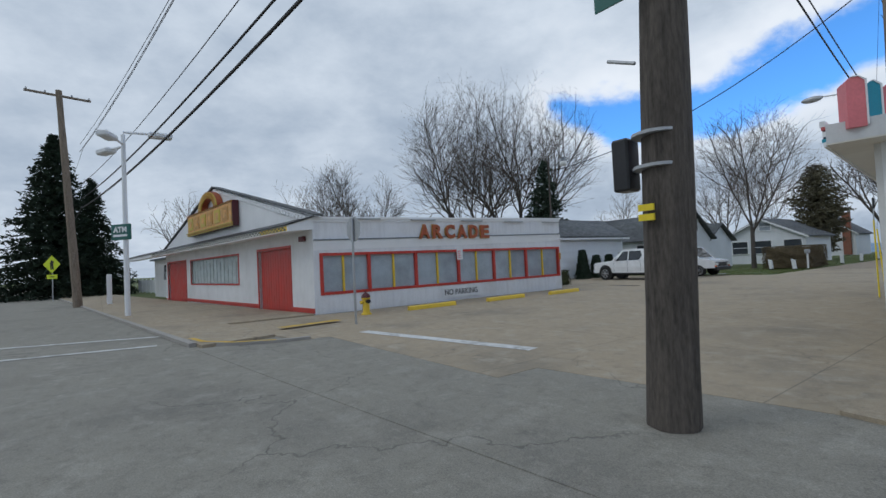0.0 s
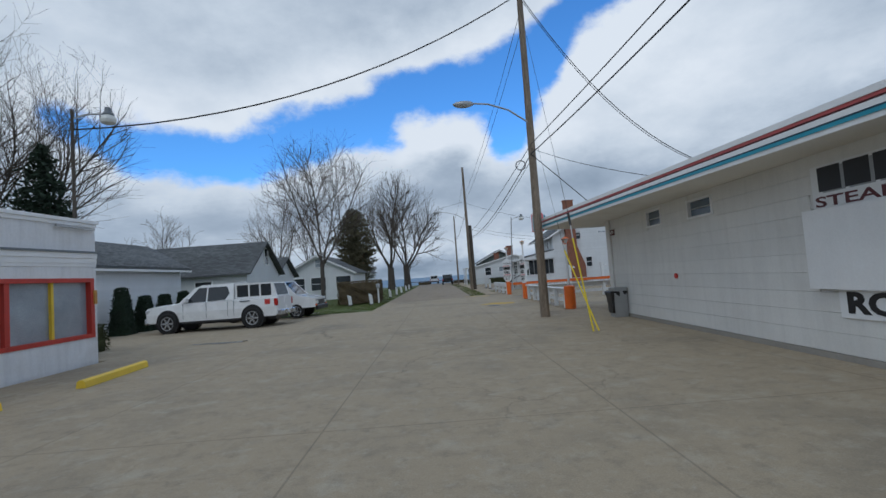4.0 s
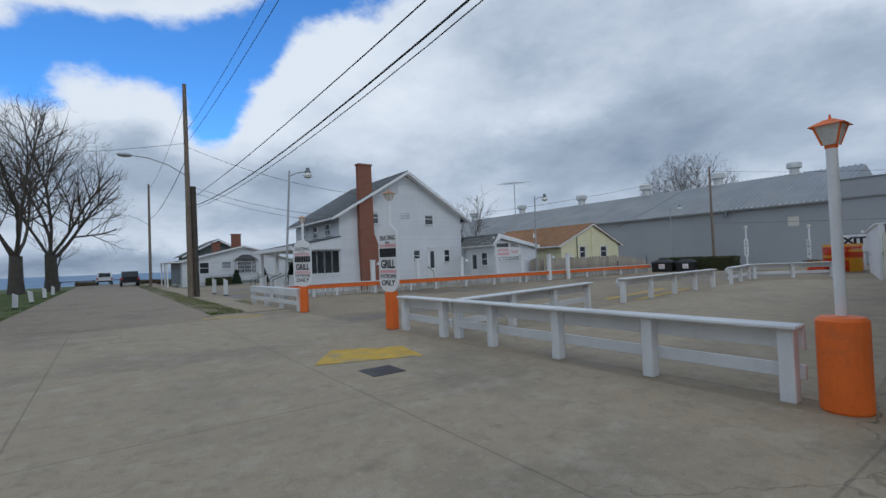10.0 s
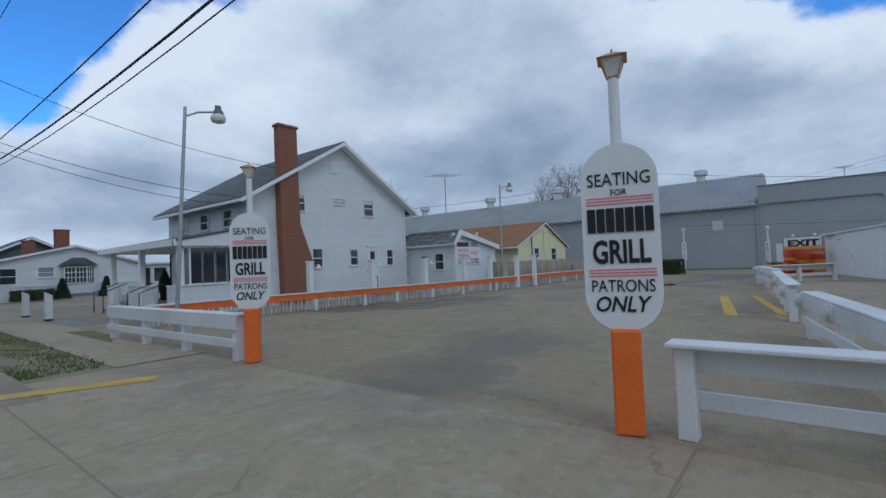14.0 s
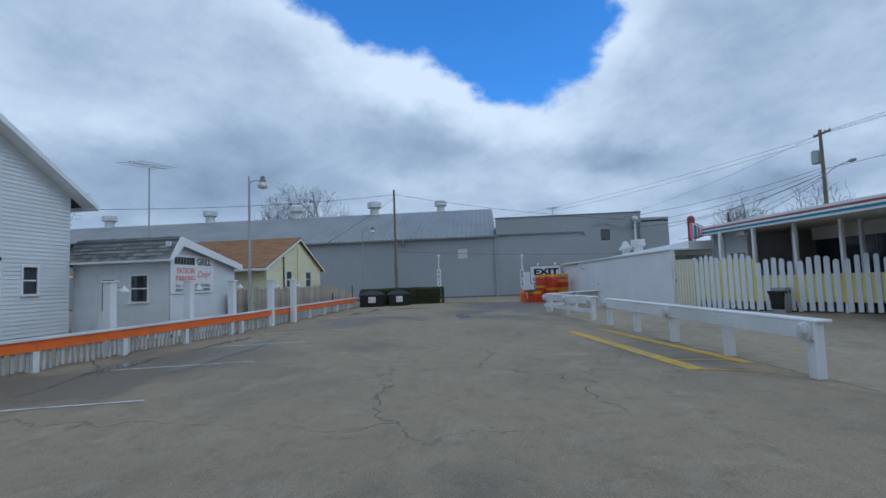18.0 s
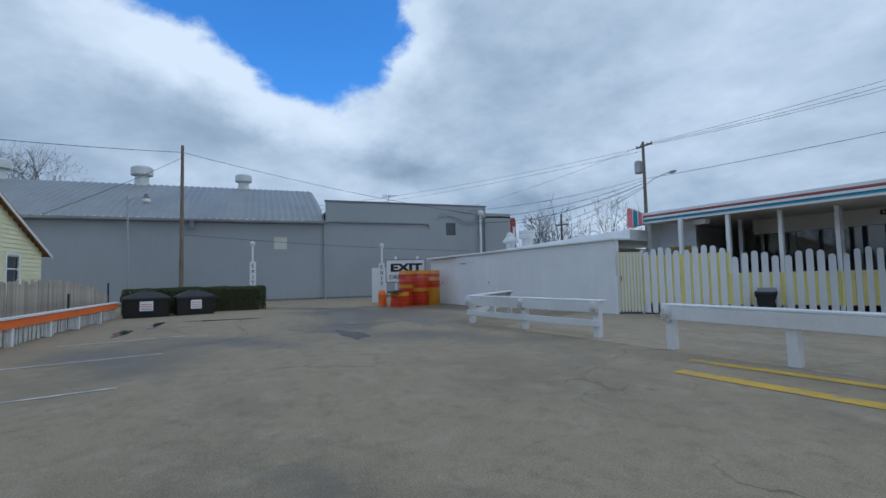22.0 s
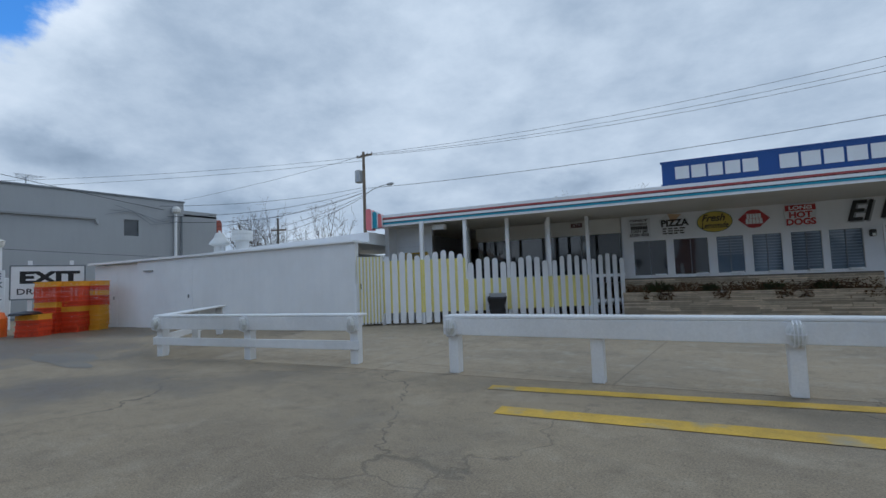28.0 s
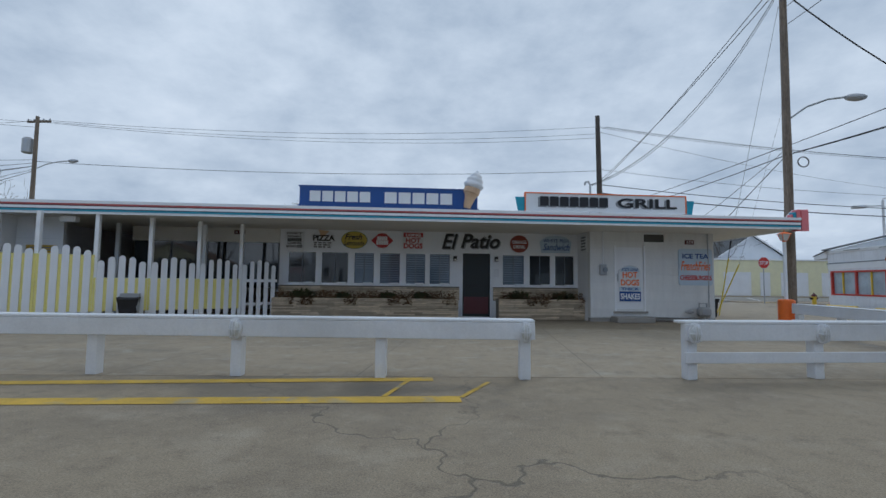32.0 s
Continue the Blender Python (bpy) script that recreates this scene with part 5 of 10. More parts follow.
for x in (-10.02, -8.6):
    lm = box("wall_lamp", x - 0.06, x + 0.06, F2 - 0.14, F2 - 0.02, 1.92, 2.1, BLACK, stand, "small black wall lamp", bevel=0.02)
    box("lamp_lens", x - 0.03, x + 0.04, F2 - 0.155, F2 - 0.14, 1.93, 2.0, SOFFIT, lm, "pale lens")
box("switch_plate", -8.68, -8.5, F2 - 0.015, F2, 1.4, 1.68, WHITE_OLD, stand)
# planters of stacked stone
for x0, x1 in ((-15.9, -9.95), (-8.62, -5.62)):
    pl = thing("stone_planter", "low planter of thin buff split stones with dried plants", "planter", DQ, "planters")
    box("core", x0 + 0.02, x1 - 0.02, F2 - 0.58, F2 - 0.02, 0.0, 0.66, STONE_GREY, pl)
    rs = random.Random(int(-x0 * 10))
    z = 0.02
    while z < 0.66:
        h = rs.choice((0.042, 0.052, 0.064))
        x = x0
        while x < x1 - 0.05:
            w = min(rs.uniform(0.35, 1.3), x1 - x)
            p = rs.uniform(0.0, 0.03)
            box("stone", x + 0.006, x + w - 0.006, F2 - 0.62 - p, F2 - 0.56, z, min(z + h - 0.009, 0.68), STONE, pl)
            x += w
        z += h
    lv = bmesh.new()
    for i in range(int((x1 - x0) * 330)):
        px_ = rs.uniform(x0 + 0.1, x1 - 0.1)
        hang = math.sin(px_ * 4.1) + 0.6 * math.sin(px_ * 9.7)
        p = Vector((px_, F2 - 0.5 + rs.uniform(-0.1, 0.25), 0.64 + rs.random() ** 2 * 0.24))
        if hang > 0.4 and rs.random() < 0.5:
            p = Vector((px_, F2 - 0.66 + rs.uniform(-0.05, 0.03), rs.uniform(0.46, 0.72)))
        q = Vector((rs.uniform(-1, 1), rs.uniform(-1, 1), rs.uniform(-0.6, 1))).normalized() * rs.uniform(0.06, 0.15)
        s = q.orthogonal().normalized() * 0.022
        lv.faces.new([lv.verts.new(p - s), lv.verts.new(p + s), lv.verts.new(p + q)])
    tagged(part("dried_plant_bed", lv, LEAF_DRY, pl, "brown dried trailing plants"), kind="stuff")
    gl = bmesh.new()
    for k in range(int((x1 - x0) / 1.3)):
        cx = x0 + 0.7 + k * 1.35 + rs.uniform(-0.25, 0.25)
        big = rs.uniform(0.8, 1.5)
        for i in range(420):
            d = Vector((rs.uniform(-1, 1), rs.uniform(-1, 1), rs.uniform(0, 1))).normalized() * rs.uniform(0.08, 0.22) * big
            p = Vector((cx, F2 - 0.45, 0.64)) + Vector((d.x * 1.5, d.y, d.z))
            s = d.orthogonal().normalized() * 0.03
            gl.faces.new([gl.verts.new(p - s), gl.verts.new(p + s), gl.verts.new(p + d * 0.25 + Vector((0, 0, 0.03)))])
    tagged(part("green_plants", gl, HEDGE_GREEN, pl, "small dark green shrubs"), kind="stuff")
# patio at the east end: posts, back wall of dark glass
for u, v in ((22.12, 0.72), (21.02, 0.38), (19.85, -0.03), (18.8, -0.65), (17.75, -1.26), (16.75, -1.85)):
    box("roof_post", -u - 0.05, -u + 0.05, -v - 0.0, -v + 0.1, 0.0, ROOF0 if v < 0.7 else 2.0, TRIM, stand, "thin white roof post")
for x in (-20.6, -18.0):
    box("roof_post", x - 0.05, x + 0.05, 2.2, 2.3, 0.0, ROOF0, TRIM, stand, "thin white roof post")
part("patio_wall", holed_bm(-22.75, -15.86, 0.0, ROOF0, 6.6, 6.75, [(-22.2, -19.3, 0.9, 2.5), (-19.1, -16.1, 0.9, 2.5)]), SOFFIT, stand)
box("patio_glass", -22.2, -19.3, 6.65, 6.66, 0.9, 2.5, GLASS, stand, "dark patio window")
box("patio_glass", -19.1, -16.1, 6.65, 6.66, 0.9, 2.5, GLASS, stand, "dark patio window")
part("patio_side", box_bm(-15.98, -15.86, F2 + 0.2, 6.6, 0.0, ROOF0), WHITE, stand)
part("patio_header", box_bm(-20.6, -15.9, 3.0, 3.15, 2.46, ROOF0), SOFFIT, stand, "cream header over the patio windows")
for i in range(4):
    x = -20.55 + 1.16 * i
    box("patio_glass", x, x + 1.12, 3.06, 3.07, 0.95, 2.46, GLASS, stand, "dark patio window")
    box("glass_bar", x + 1.12, x + 1.16, 3.04, 3.08, 0.95, 2.46, GREY_DARK, stand)
part("patio_end_wall", box_bm(-22.6, -21.35, 1.0, 1.12, 0.0, ROOF0), WHITE, stand, "white boarded end wall")
for z_ in (1.85, 2.3):
    box("wall_seam", -22.6, -21.35, 0.992, 1.0, z_, z_ + 0.02, WHITE_OLD, stand)
box("yellow_board", -22.3, -21.5, 0.97, 0.99, 1.9, 2.12, ROAD_YELLOW, stand, "yellow notice board")
for k in range(2):
    box("notice_line", -22.2, -21.6, 0.965, 0.97, 1.96 + 0.07 * k, 1.99 + 0.07 * k, GREY_DARK, stand)
part("east_wall", box_bm(-22.75, -22.6, 0.5, 12, 0.0, ROOF0), WHITE, stand)
part("back_wall", box_bm(-22.75, 0.55, 14.85, 15.05, 0.0, ROOF0), WHITE, stand)
box("flood_lamp", -21.0, -20.6, 0.3, 0.5, 2.72, 2.88, TRIM, stand, "white flood lamp under the roof", bevel=0.02)


# ---- signs of the stand ----
def sign_board(name, label, x, z, w, h, y, outline=None, material=WHITE_OLD, m=DQ, depth=0.03):
    s = thing(name, label, "sign", m)
    pts = [(x + a * w / 2, z + b * h / 2) for a, b in (outline or ((-1, -1), (1, -1), (1, 1), (-1, 1)))]
    part("board", prism_bm(pts, y - depth, y), material, s)
    return s


def ring(n, k=1.0):
    return [(k * math.cos(2 * math.pi * i / n), k * math.sin(2 * math.pi * i / n)) for i in range(n)]


yw = F2 - 0.035
s = thing("roof_sign", "long dark blue roof sign with white letters", "sign", DQ)
box("panel", -14.72, -9.63, 0.42, 0.5, 3.34, 3.9, BLUE_SIGN, s, "blue panel", bevel=0.01)
for q in ((-14.75, -9.6, 3.88, 3.92), (-14.75, -9.6, 3.32, 3.36)):
    box("edge", q[0], q[1], 0.41, 0.51, q[2], q[3], BLUE_SIGN, s)
blocks("name_bar", 5, WHITE, s, Matrix.Translation((-13.58, 0.405, 3.61)), "white letters", height=0.30, width=1.75, depth=0.012)
blocks("name_bar", 5, WHITE, s, Matrix.Translation((-11.35, 0.405, 3.61)), "white letters", height=0.32, width=2.0, depth=0.012)
for x in (-14.2, -12.2, -10.2):
    box("bracket", x - 0.03, x + 0.03, 0.5, 0.9, ROOF1 - 0.05, 3.5, GALV, s)
cone = thing("cone_model", "large soft serve cone model, white swirl on a wafer", "sign", DQ @ Matrix.Translation((-9.95, 0.36, 3.36)) @ Matrix.Rotation(radians(16), 4, "Y"))
part("wafer", lathe_bm([(0.10, 0.0), (0.15, 0.3), (0.2, 0.42), (0.235, 0.45), (0.235, 0.6), (0.2, 0.62)], 18), CONE_WAFER, cone, "wafer cone", smooth=False)
part("swirl", lathe_bm([(0.25, 0.6), (0.30, 0.68), (0.26, 0.76), (0.22, 0.78), (0.245, 0.84), (0.2, 0.91), (0.16, 0.93), (0.175, 0.98), (0.11, 1.05), (0.06, 1.09), (0.05, 1.13), (0.01, 1.15)], 20), WHITE, cone, "white ice cream swirl", smooth=True)
s = thing("roof_sign", "white roof sign with black shadowed letters and orange edge", "sign", DQ)
box("panel", -8.2, -3.3, 0.42, 0.5, 3.34, 3.88, WHITE, s, "white panel")
for a, b, z0, z1 in ((-8.23, -3.27, 3.86, 3.89), (-8.23, -8.2, 3.34, 3.86), (-3.3, -3.27, 3.34, 3.86)):
    box("edge", a, b, 0.40, 0.51, z0, z1, ORANGE, s, "orange edge")
blocks("name_bar", 7, BLACK, s, Matrix.Translation((-6.75, 0.40, 3.63)), "black letters", height=0.29, width=2.1, depth=0.012)
text("lettering", "GRILL", BLACK, s, Matrix.Translation((-4.5, 0.40, 3.63)), "black letters", height=0.29, width=1.85, depth=0.012, bold=0.025)
blocks("bar_shade", 7, SHADOW_GREY, s, Matrix.Translation((-6.81, 0.412, 3.60)), "grey letter shade", height=0.29, width=2.1, depth=0.006)
text("letter_shade", "GRILL", SHADOW_GREY, s, Matrix.Translation((-4.56, 0.412, 3.60)), "grey letter shade", height=0.29, width=1.85, depth=0.006, bold=0.03)
for x in (-8.3, -3.2):
    part("wing", prism_bm([(x - 0.12, 3.34), (x + 0.12, 3.34), (x + (0.2 if x > -5 else 0.1), 3.75), (x - (0.1 if x > -5 else 0.2), 3.75)], 0.44, 0.5), TEAL, s, "teal wing")
# small signs under the roof
s = sign_board("wall_sign", "small white notice with black lettering", -15.38, 2.55, 0.62, 0.58, yw)
rr = random.Random(9)
for i, (t, h) in enumerate((("ONLY", 0.06), ("PURCHASED AT", 0.06), ("", 0.11), ("CAN BE", 0.08), ("EATEN HERE!", 0.08))):
    if not t:
        blocks("name_bar", 7, BLACK, s, Matrix.Translation((-15.38, yw - 0.033, 2.77 - i * 0.108)), height=h, width=0.46, depth=0.004)
        continue
    text("lettering", t, BLACK, s, Matrix.Translation((-15.38, yw - 0.033, 2.77 - i * 0.108)), height=h * 1.1, width=0.52 - 0.06 * (i % 2), depth=0.004, bold=0.04)
s = sign_board("wall_sign", "white sign with red and black lettering and a pizza slice", -14.45, 2.58, 0.78, 0.66, yw, [(-0.7, -0.7), (0.7, -0.7), (1, 0.4), (0.5, 0.9), (-0.5, 0.9), (-1, 0.4)])
part("slice", prism_bm([(-14.5, 2.6), (-14.25, 2.86), (-14.6, 2.9)], yw - 0.04, yw - 0.03), CONE_WAFER, s)
text("lettering", "PIZZA", BLACK, s, Matrix.Translation((-14.42, yw - 0.04, 2.63)), height=0.2, width=0.72, depth=0.006, bold=0.04)
for i in range(3):
    bars("small_lines", BLACK, s, -14.75, -14.15, yw - 0.038, 2.45 - i * 0.07, 0.035, rr, 4)
s = sign_board("wall_sign", "mustard yellow oval sign with dark script", -13.42, 2.58, 0.84, 0.56, yw, ring(28), SIGN_GOLD)
part("green_edge", prism_bm([(-13.42 + 0.435 * a_, 2.58 + 0.295 * b_) for a_, b_ in ring(28)], yw - 0.02, yw - 0.001), SIGN_GREEN, s, "dull green edge")
text("lettering", "Fresh", BLACK, s, Matrix.Translation((-13.45, yw - 0.034, 2.69)), height=0.2, width=0.58, depth=0.005, shear=0.35, bold=0.025)
text("lettering", "Lemonade", BLACK, s, Matrix.Translation((-13.42, yw - 0.034, 2.48)), height=0.17, width=0.66, depth=0.005, shear=0.2, bold=0.02)
s = sign_board("wall_sign", "red lozenge sign with white script", -12.49, 2.58, 0.74, 0.5, yw, [(1, 0), (0.35, 0.92), (0, 1), (-0.35, 0.92), (-1, 0), (-0.35, -0.92), (0, -1), (0.35, -0.92)], CRIMSON)
part("white_edge", prism_bm([(-12.49 + 0.4 * a_, 2.58 + 0.278 * b_) for a_, b_ in ((1, 0), (0.35, 0.92), (0, 1), (-0.35, 0.92), (-1, 0), (-0.35, -0.92), (0, -1), (0.35, -0.92))], yw - 0.02, yw - 0.001), WHITE, s, "white edge")
blocks("name_bar", 5, WHITE, s, Matrix.Translation((-12.49, yw - 0.034, 2.65)), height=0.13, width=0.34, depth=0.005)
blocks("name_bar", 5, WHITE, s, Matrix.Translation((-12.49, yw - 0.034, 2.51)), height=0.14, width=0.4, depth=0.005)
s = sign_board("wall_sign", "white sign with red lettering", -11.45, 2.58, 0.72, 0.6, yw, [(-0.8, -1), (0.8, -1), (1, 0.5), (0.85, 1), (-0.85, 1), (-1, 0.5)])
box("red_band", -11.78, -11.12, yw - 0.036, yw - 0.031, 2.71, 2.86, CRIMSON, s, "red band")
for i, (t, h, w) in enumerate((("LONG", 0.1, 0.5), ("HOT", 0.17, 0.5), ("DOGS", 0.18, 0.64))):
    text("lettering", t, CRIMSON if i else WHITE, s, Matrix.Translation((-11.45, yw - 0.034, 2.785 - i * 0.185)), height=h, width=w, depth=0.009, bold=0.04)
s = thing("wall_lettering", "large black script letters on the white wall", "sign", DQ)
text("lettering", "El", BLACK, s, Matrix.Translation((-10.2, F2 - 0.03, 2.60)), height=0.52, width=0.55, depth=0.03, bold=0.015, shear=0.3)
text("lettering", "Patio", BLACK, s, Matrix.Translation((-9.15, F2 - 0.03, 2.62)), height=0.5, width=1.35, depth=0.03, bold=0.025, shear=0.3)
text("letter_shade", "El", SHADOW_GREY, s, Matrix.Translation((-10.16, F2 - 0.012, 2.57)), height=0.52, width=0.55, depth=0.02, bold=0.018, shear=0.3)
text("letter_shade", "Patio", SHADOW_GREY, s, Matrix.Translation((-9.11, F2 - 0.012, 2.59)), height=0.5, width=1.35, depth=0.02, bold=0.03, shear=0.3)
s = sign_board("wall_sign", "round brick red sign with white lettering", -7.8, 2.55, 0.64, 0.6, yw, ring(26), SIGN_BROWNRED)
text("lettering", "ORANGE", WHITE, s, Matrix.Translation((-7.8, yw - 0.034, 2.61)), height=0.12, width=0.5, depth=0.005, bold=0.02)
text("lettering", "DRINK", WHITE, s, Matrix.Translation((-7.8, yw - 0.034, 2.45)), height=0.12, width=0.42, depth=0.005, bold=0.02)
s = sign_board("wall_sign", "light blue sign with dark script", -6.52, 2.56, 1.12, 0.6, yw, [(-0.9, -1), (0.9, -1), (1, 0.3), (0.6, 0.85), (0, 1), (-0.6, 0.85), (-1, 0.3)], SIGN_LIGHTBLUE)
text("lettering", "WHITE FISH", BLUE_SIGN, s, Matrix.Translation((-6.52, yw - 0.034, 2.68)), height=0.12, width=0.9, depth=0.005, bold=0.01)
text("lettering", "Sandwich", BLUE_SIGN, s, Matrix.Translation((-6.50, yw - 0.034, 2.46)), height=0.24, width=0.95, depth=0.005, shear=0.35, bold=0.015)
s = thing("wall_sign", "small grey notice with dark lines on the return wall", "sign", DQ)
box("board", -5.74, -5.725, 2.05, 2.6, 2.25, 2.85, WHITE_OLD, s)
for k in range(5):
    box("text_line", -5.745, -5.74, 2.12 + 0.03 * (k % 2), 2.53 - 0.02 * (k % 3), 2.33 + 0.1 * k, 2.385 + 0.1 * k, GREY_DARK, s)
for z, x in ((2.62, -2.35),):
    s = sign_board("wall_sign", "small dark red and white machine sign", x, z, 0.3, 0.14, F1 - 0.016, None, MAROON)
    text("lettering", "ATM", WHITE, s, Matrix.Translation((x, F1 - 0.05, z)), height=0.08, width=0.22, depth=0.004)
s = sign_board("wall_sign", "small dark red and white machine sign", -17.2, 2.78, 0.34, 0.13, 0.22 + 2.76, None, MAROON)
text("lettering", "ATM", WHITE, s, Matrix.Translation((-17.2, 2.94, 2.78)), height=0.08, width=0.25, depth=0.004)
s = sign_board("wall_sign", "pale blue menu board with blue, orange and red lettering", -2.16, 1.8, 1.16, 1.2, F1 - 0.016, [(-1, -0.9), (-0.9, -1), (0.9, -1), (1, -0.9), (1, 0.9), (0.9, 1), (-0.9, 1), (-1, 0.9)], SIGN_LIGHTBLUE)
text("lettering", "ICE TEA", BLUE_SIGN, s, Matrix.Translation((-2.16, F1 - 0.05, 2.16)), height=0.16, width=0.9, depth=0.005, bold=0.03)
text("lettering", "FrenchFries", ORANGE, s, Matrix.Translation((-2.16, F1 - 0.05, 1.84)), height=0.3, width=1.02, depth=0.005, shear=0.3, bold=0.015)
text("lettering", "CHEESEBURGERS", RED_SIGN, s, Matrix.Translation((-2.16, F1 - 0.05, 1.45)), height=0.16, width=1.08, depth=0.005, bold=0.03)
s = sign_board("wall_sign", "white arched menu board on the door with orange and blue bands", -4.39, 1.24, 0.74, 1.2, F1 + 0.018, [(-1, -1), (1, -1), (1, 0.72), (0.5, 0.95), (0, 1), (-0.5, 0.95), (-1, 0.72)])
text("lettering", "HOT", ORANGE, s, Matrix.Translation((-4.39, F1 - 0.016, 1.52)), height=0.2, width=0.5, depth=0.005, bold=0.03)
text("lettering", "DOGS", ORANGE, s, Matrix.Translation((-4.39, F1 - 0.016, 1.27)), height=0.2, width=0.62, depth=0.005, bold=0.03)
box("band", -4.75, -4.03, F1 - 0.016, F1 - 0.012, 1.0, 1.12, SIGN_LIGHTBLUE, s, "light blue band")
text("lettering", "THICK", BLUE_SIGN, s, Matrix.Translation((-4.39, F1 - 0.022, 1.06)), height=0.1, width=0.6, depth=0.004, bold=0.03)
box("band", -4.75, -4.03, F1 - 0.016, F1 - 0.012, 0.66, 0.98, BLUE_SIGN, s, "dark blue band")
text("lettering", "SHAKES", WHITE, s, Matrix.Translation((-4.39, F1 - 0.022, 0.82)), height=0.2, width=0.66, depth=0.004, bold=0.03)
part("arch_band", prism_bm([(-4.7, 1.62), (-4.08, 1.62), (-4.08, 1.68), (-4.22, 1.78), (-4.39, 1.81), (-4.56, 1.78), (-4.7, 1.68)], F1 - 0.017, F1 - 0.012), SIGN_LIGHTBLUE, s, "light blue arched band")
text("lettering", "FOOT LONG", BLUE_SIGN, s, Matrix.Translation((-4.39, F1 - 0.021, 1.69)), height=0.09, width=0.54, depth=0.004, bold=0.02)
# street wall signs
WM = at(-2.72, 0, 0, -90)
s = sign_board("wall_sign", "white street wall sign with black and red lettering", -11.6, 2.42, 3.8, 0.62, -0.017, None, WHITE, WM)
blocks("name_bar", 7, BLACK, s, Matrix.Translation((-11.9, -0.05, 2.53)), height=0.34, width=3.0, depth=0.006)
blocks("bar_shade", 7, SHADOW_GREY, s, Matrix.Translation((-11.84, -0.049, 2.51)), height=0.34, width=3.0, depth=0.003)
text("lettering", "STEAKBURGERS", MAROON, s, Matrix.Translation((-11.9, -0.05, 2.22)), height=0.15, width=3.1, depth=0.006, bold=0.015)
s = sign_board("wall_sign", "white street wall sign with large black lettering", -11.7, 0.82, 3.1, 0.42, -0.017, None, WHITE, WM)
text("lettering", "ROOT BEER", BLACK, s, Matrix.Translation((-11.7, -0.05, 0.82)), height=0.3, width=2.85, depth=0.006, bold=0.04)
s = sign_board("wall_sign", "small dark red and white machine sign", -21.25, 2.52, 0.32, 0.17, -0.017, None, MAROON, WM)
text("lettering", "ATM", WHITE, s, Matrix.Translation((-21.25, -0.05, 2.52)), height=0.1, width=0.26, depth=0.004)
s = sign_board("reflector", "round red reflector on the white wall", -17.62, 1.18, 0.12, 0.12, -0.017, ring(16), RED_SIGN, WM)


def bin_on_wall(m):
    b = thing("rubbish_bin", "grey bin stuffed with black bags against the wall", "bin", m, "bins")
    part("tub", prism_bm([(-0.27, 0.0), (0.27, 0.0), (0.3, 0.9), (-0.3, 0.9)], -0.5, -0.06), GALV, b, "grey bin body")
    bag = bmesh.new()
    bmesh.ops.create_cube(bag, size=1.0)
    bmesh.ops.subdivide_edges(bag, edges=bag.edges[:], cuts=9, use_grid_fill=True)
    for v in bag.verts:
        top = max(0.0, v.co.z - 0.15)
        k = 1 + 0.10 * noise.noise(v.co * 7.0) + 0.05 * noise.noise(v.co * 17) + 0.5 * top - 0.10 * (0.5 - v.co.z)
        v.co = Vector((v.co.x * 0.58 * k + 0.03 * noise.noise(v.co * 4 + Vector((5, 0, 0))), v.co.y * 0.5 * k, v.co.z * 0.66 + 0.03 * noise.noise(v.co * 8)))
    part("bag", bag, BLACK_PLASTIC, b, "crumpled black bag hanging over the bin", Matrix.Translation((-0.03, -0.33, 0.46)), smooth=True)
    tie = bmesh.new()
    bmesh.ops.create_icosphere(tie, subdivisions=2, radius=0.13)
    for v in tie.verts:
        v.co *= 1 + 0.3 * noise.noise(v.co * 14)
    part("bag_knot", tie, BLACK_PLASTIC, b, "", Matrix.Translation((-0.27, -0.36, 0.72)))
    return b


bin_on_wall(WM @ Matrix.Translation((-20.7, 0, 0)) @ Matrix.Diagonal((0.75, 0.85, 0.95, 1.0)))


# ---- picket fences ----
def picket_me(h, w=0.14, t=0.025):
    o = [(-w / 2, 0), (w / 2, 0), (w / 2, h - w / 2)] + [(w / 2 * math.cos(radians(a)), h - w / 2 + w / 2 * math.sin(radians(a))) for a in range(30, 180, 30)] + [(-w / 2, h - w / 2)]
    return finish("picket", prism_bm(o, -t, 0.0), WHITE)


def picket_panel(a, b, tall, rise=0.2, back=True, board_top=0.1, wide=0.155):
    """One panel of five round topped pickets between two posts; their tops follow a low arch."""
    d = Vector((b[0] - a[0], b[1] - a[1]))
    n = d.length
    f = thing("picket_fence", "white round topped picket panel over yellow boards" if back else "open white round topped picket panel", "fence", Matrix.Translation((a[0], a[1], 0)) @ Matrix.Rotation(math.atan2(d.y, d.x), 4, "Z"), "picket fences")
    step = (n - 0.06) / 5
    for i in range(5):
        h = round(tall + rise * math.sin(math.pi * (i + 0.5) / 5), 3)
        link_mesh("picket", picket_me(h, wide), f, Matrix.Translation((0.03 + (i + 0.5) * step, 0, 0.05)))
    for z in (0.42, tall - 0.42):
        box("rail", 0, n, 0.026, 0.064, z, z + 0.09, TRIM, f)
    if back:
        for i in range(4):
            box("yellow_board", n * i / 4 + 0.004, n * (i + 1) / 4 - 0.004, 0.004, 0.022, 0.34, tall - board_top, YELLOW_PALE, f)
    return f


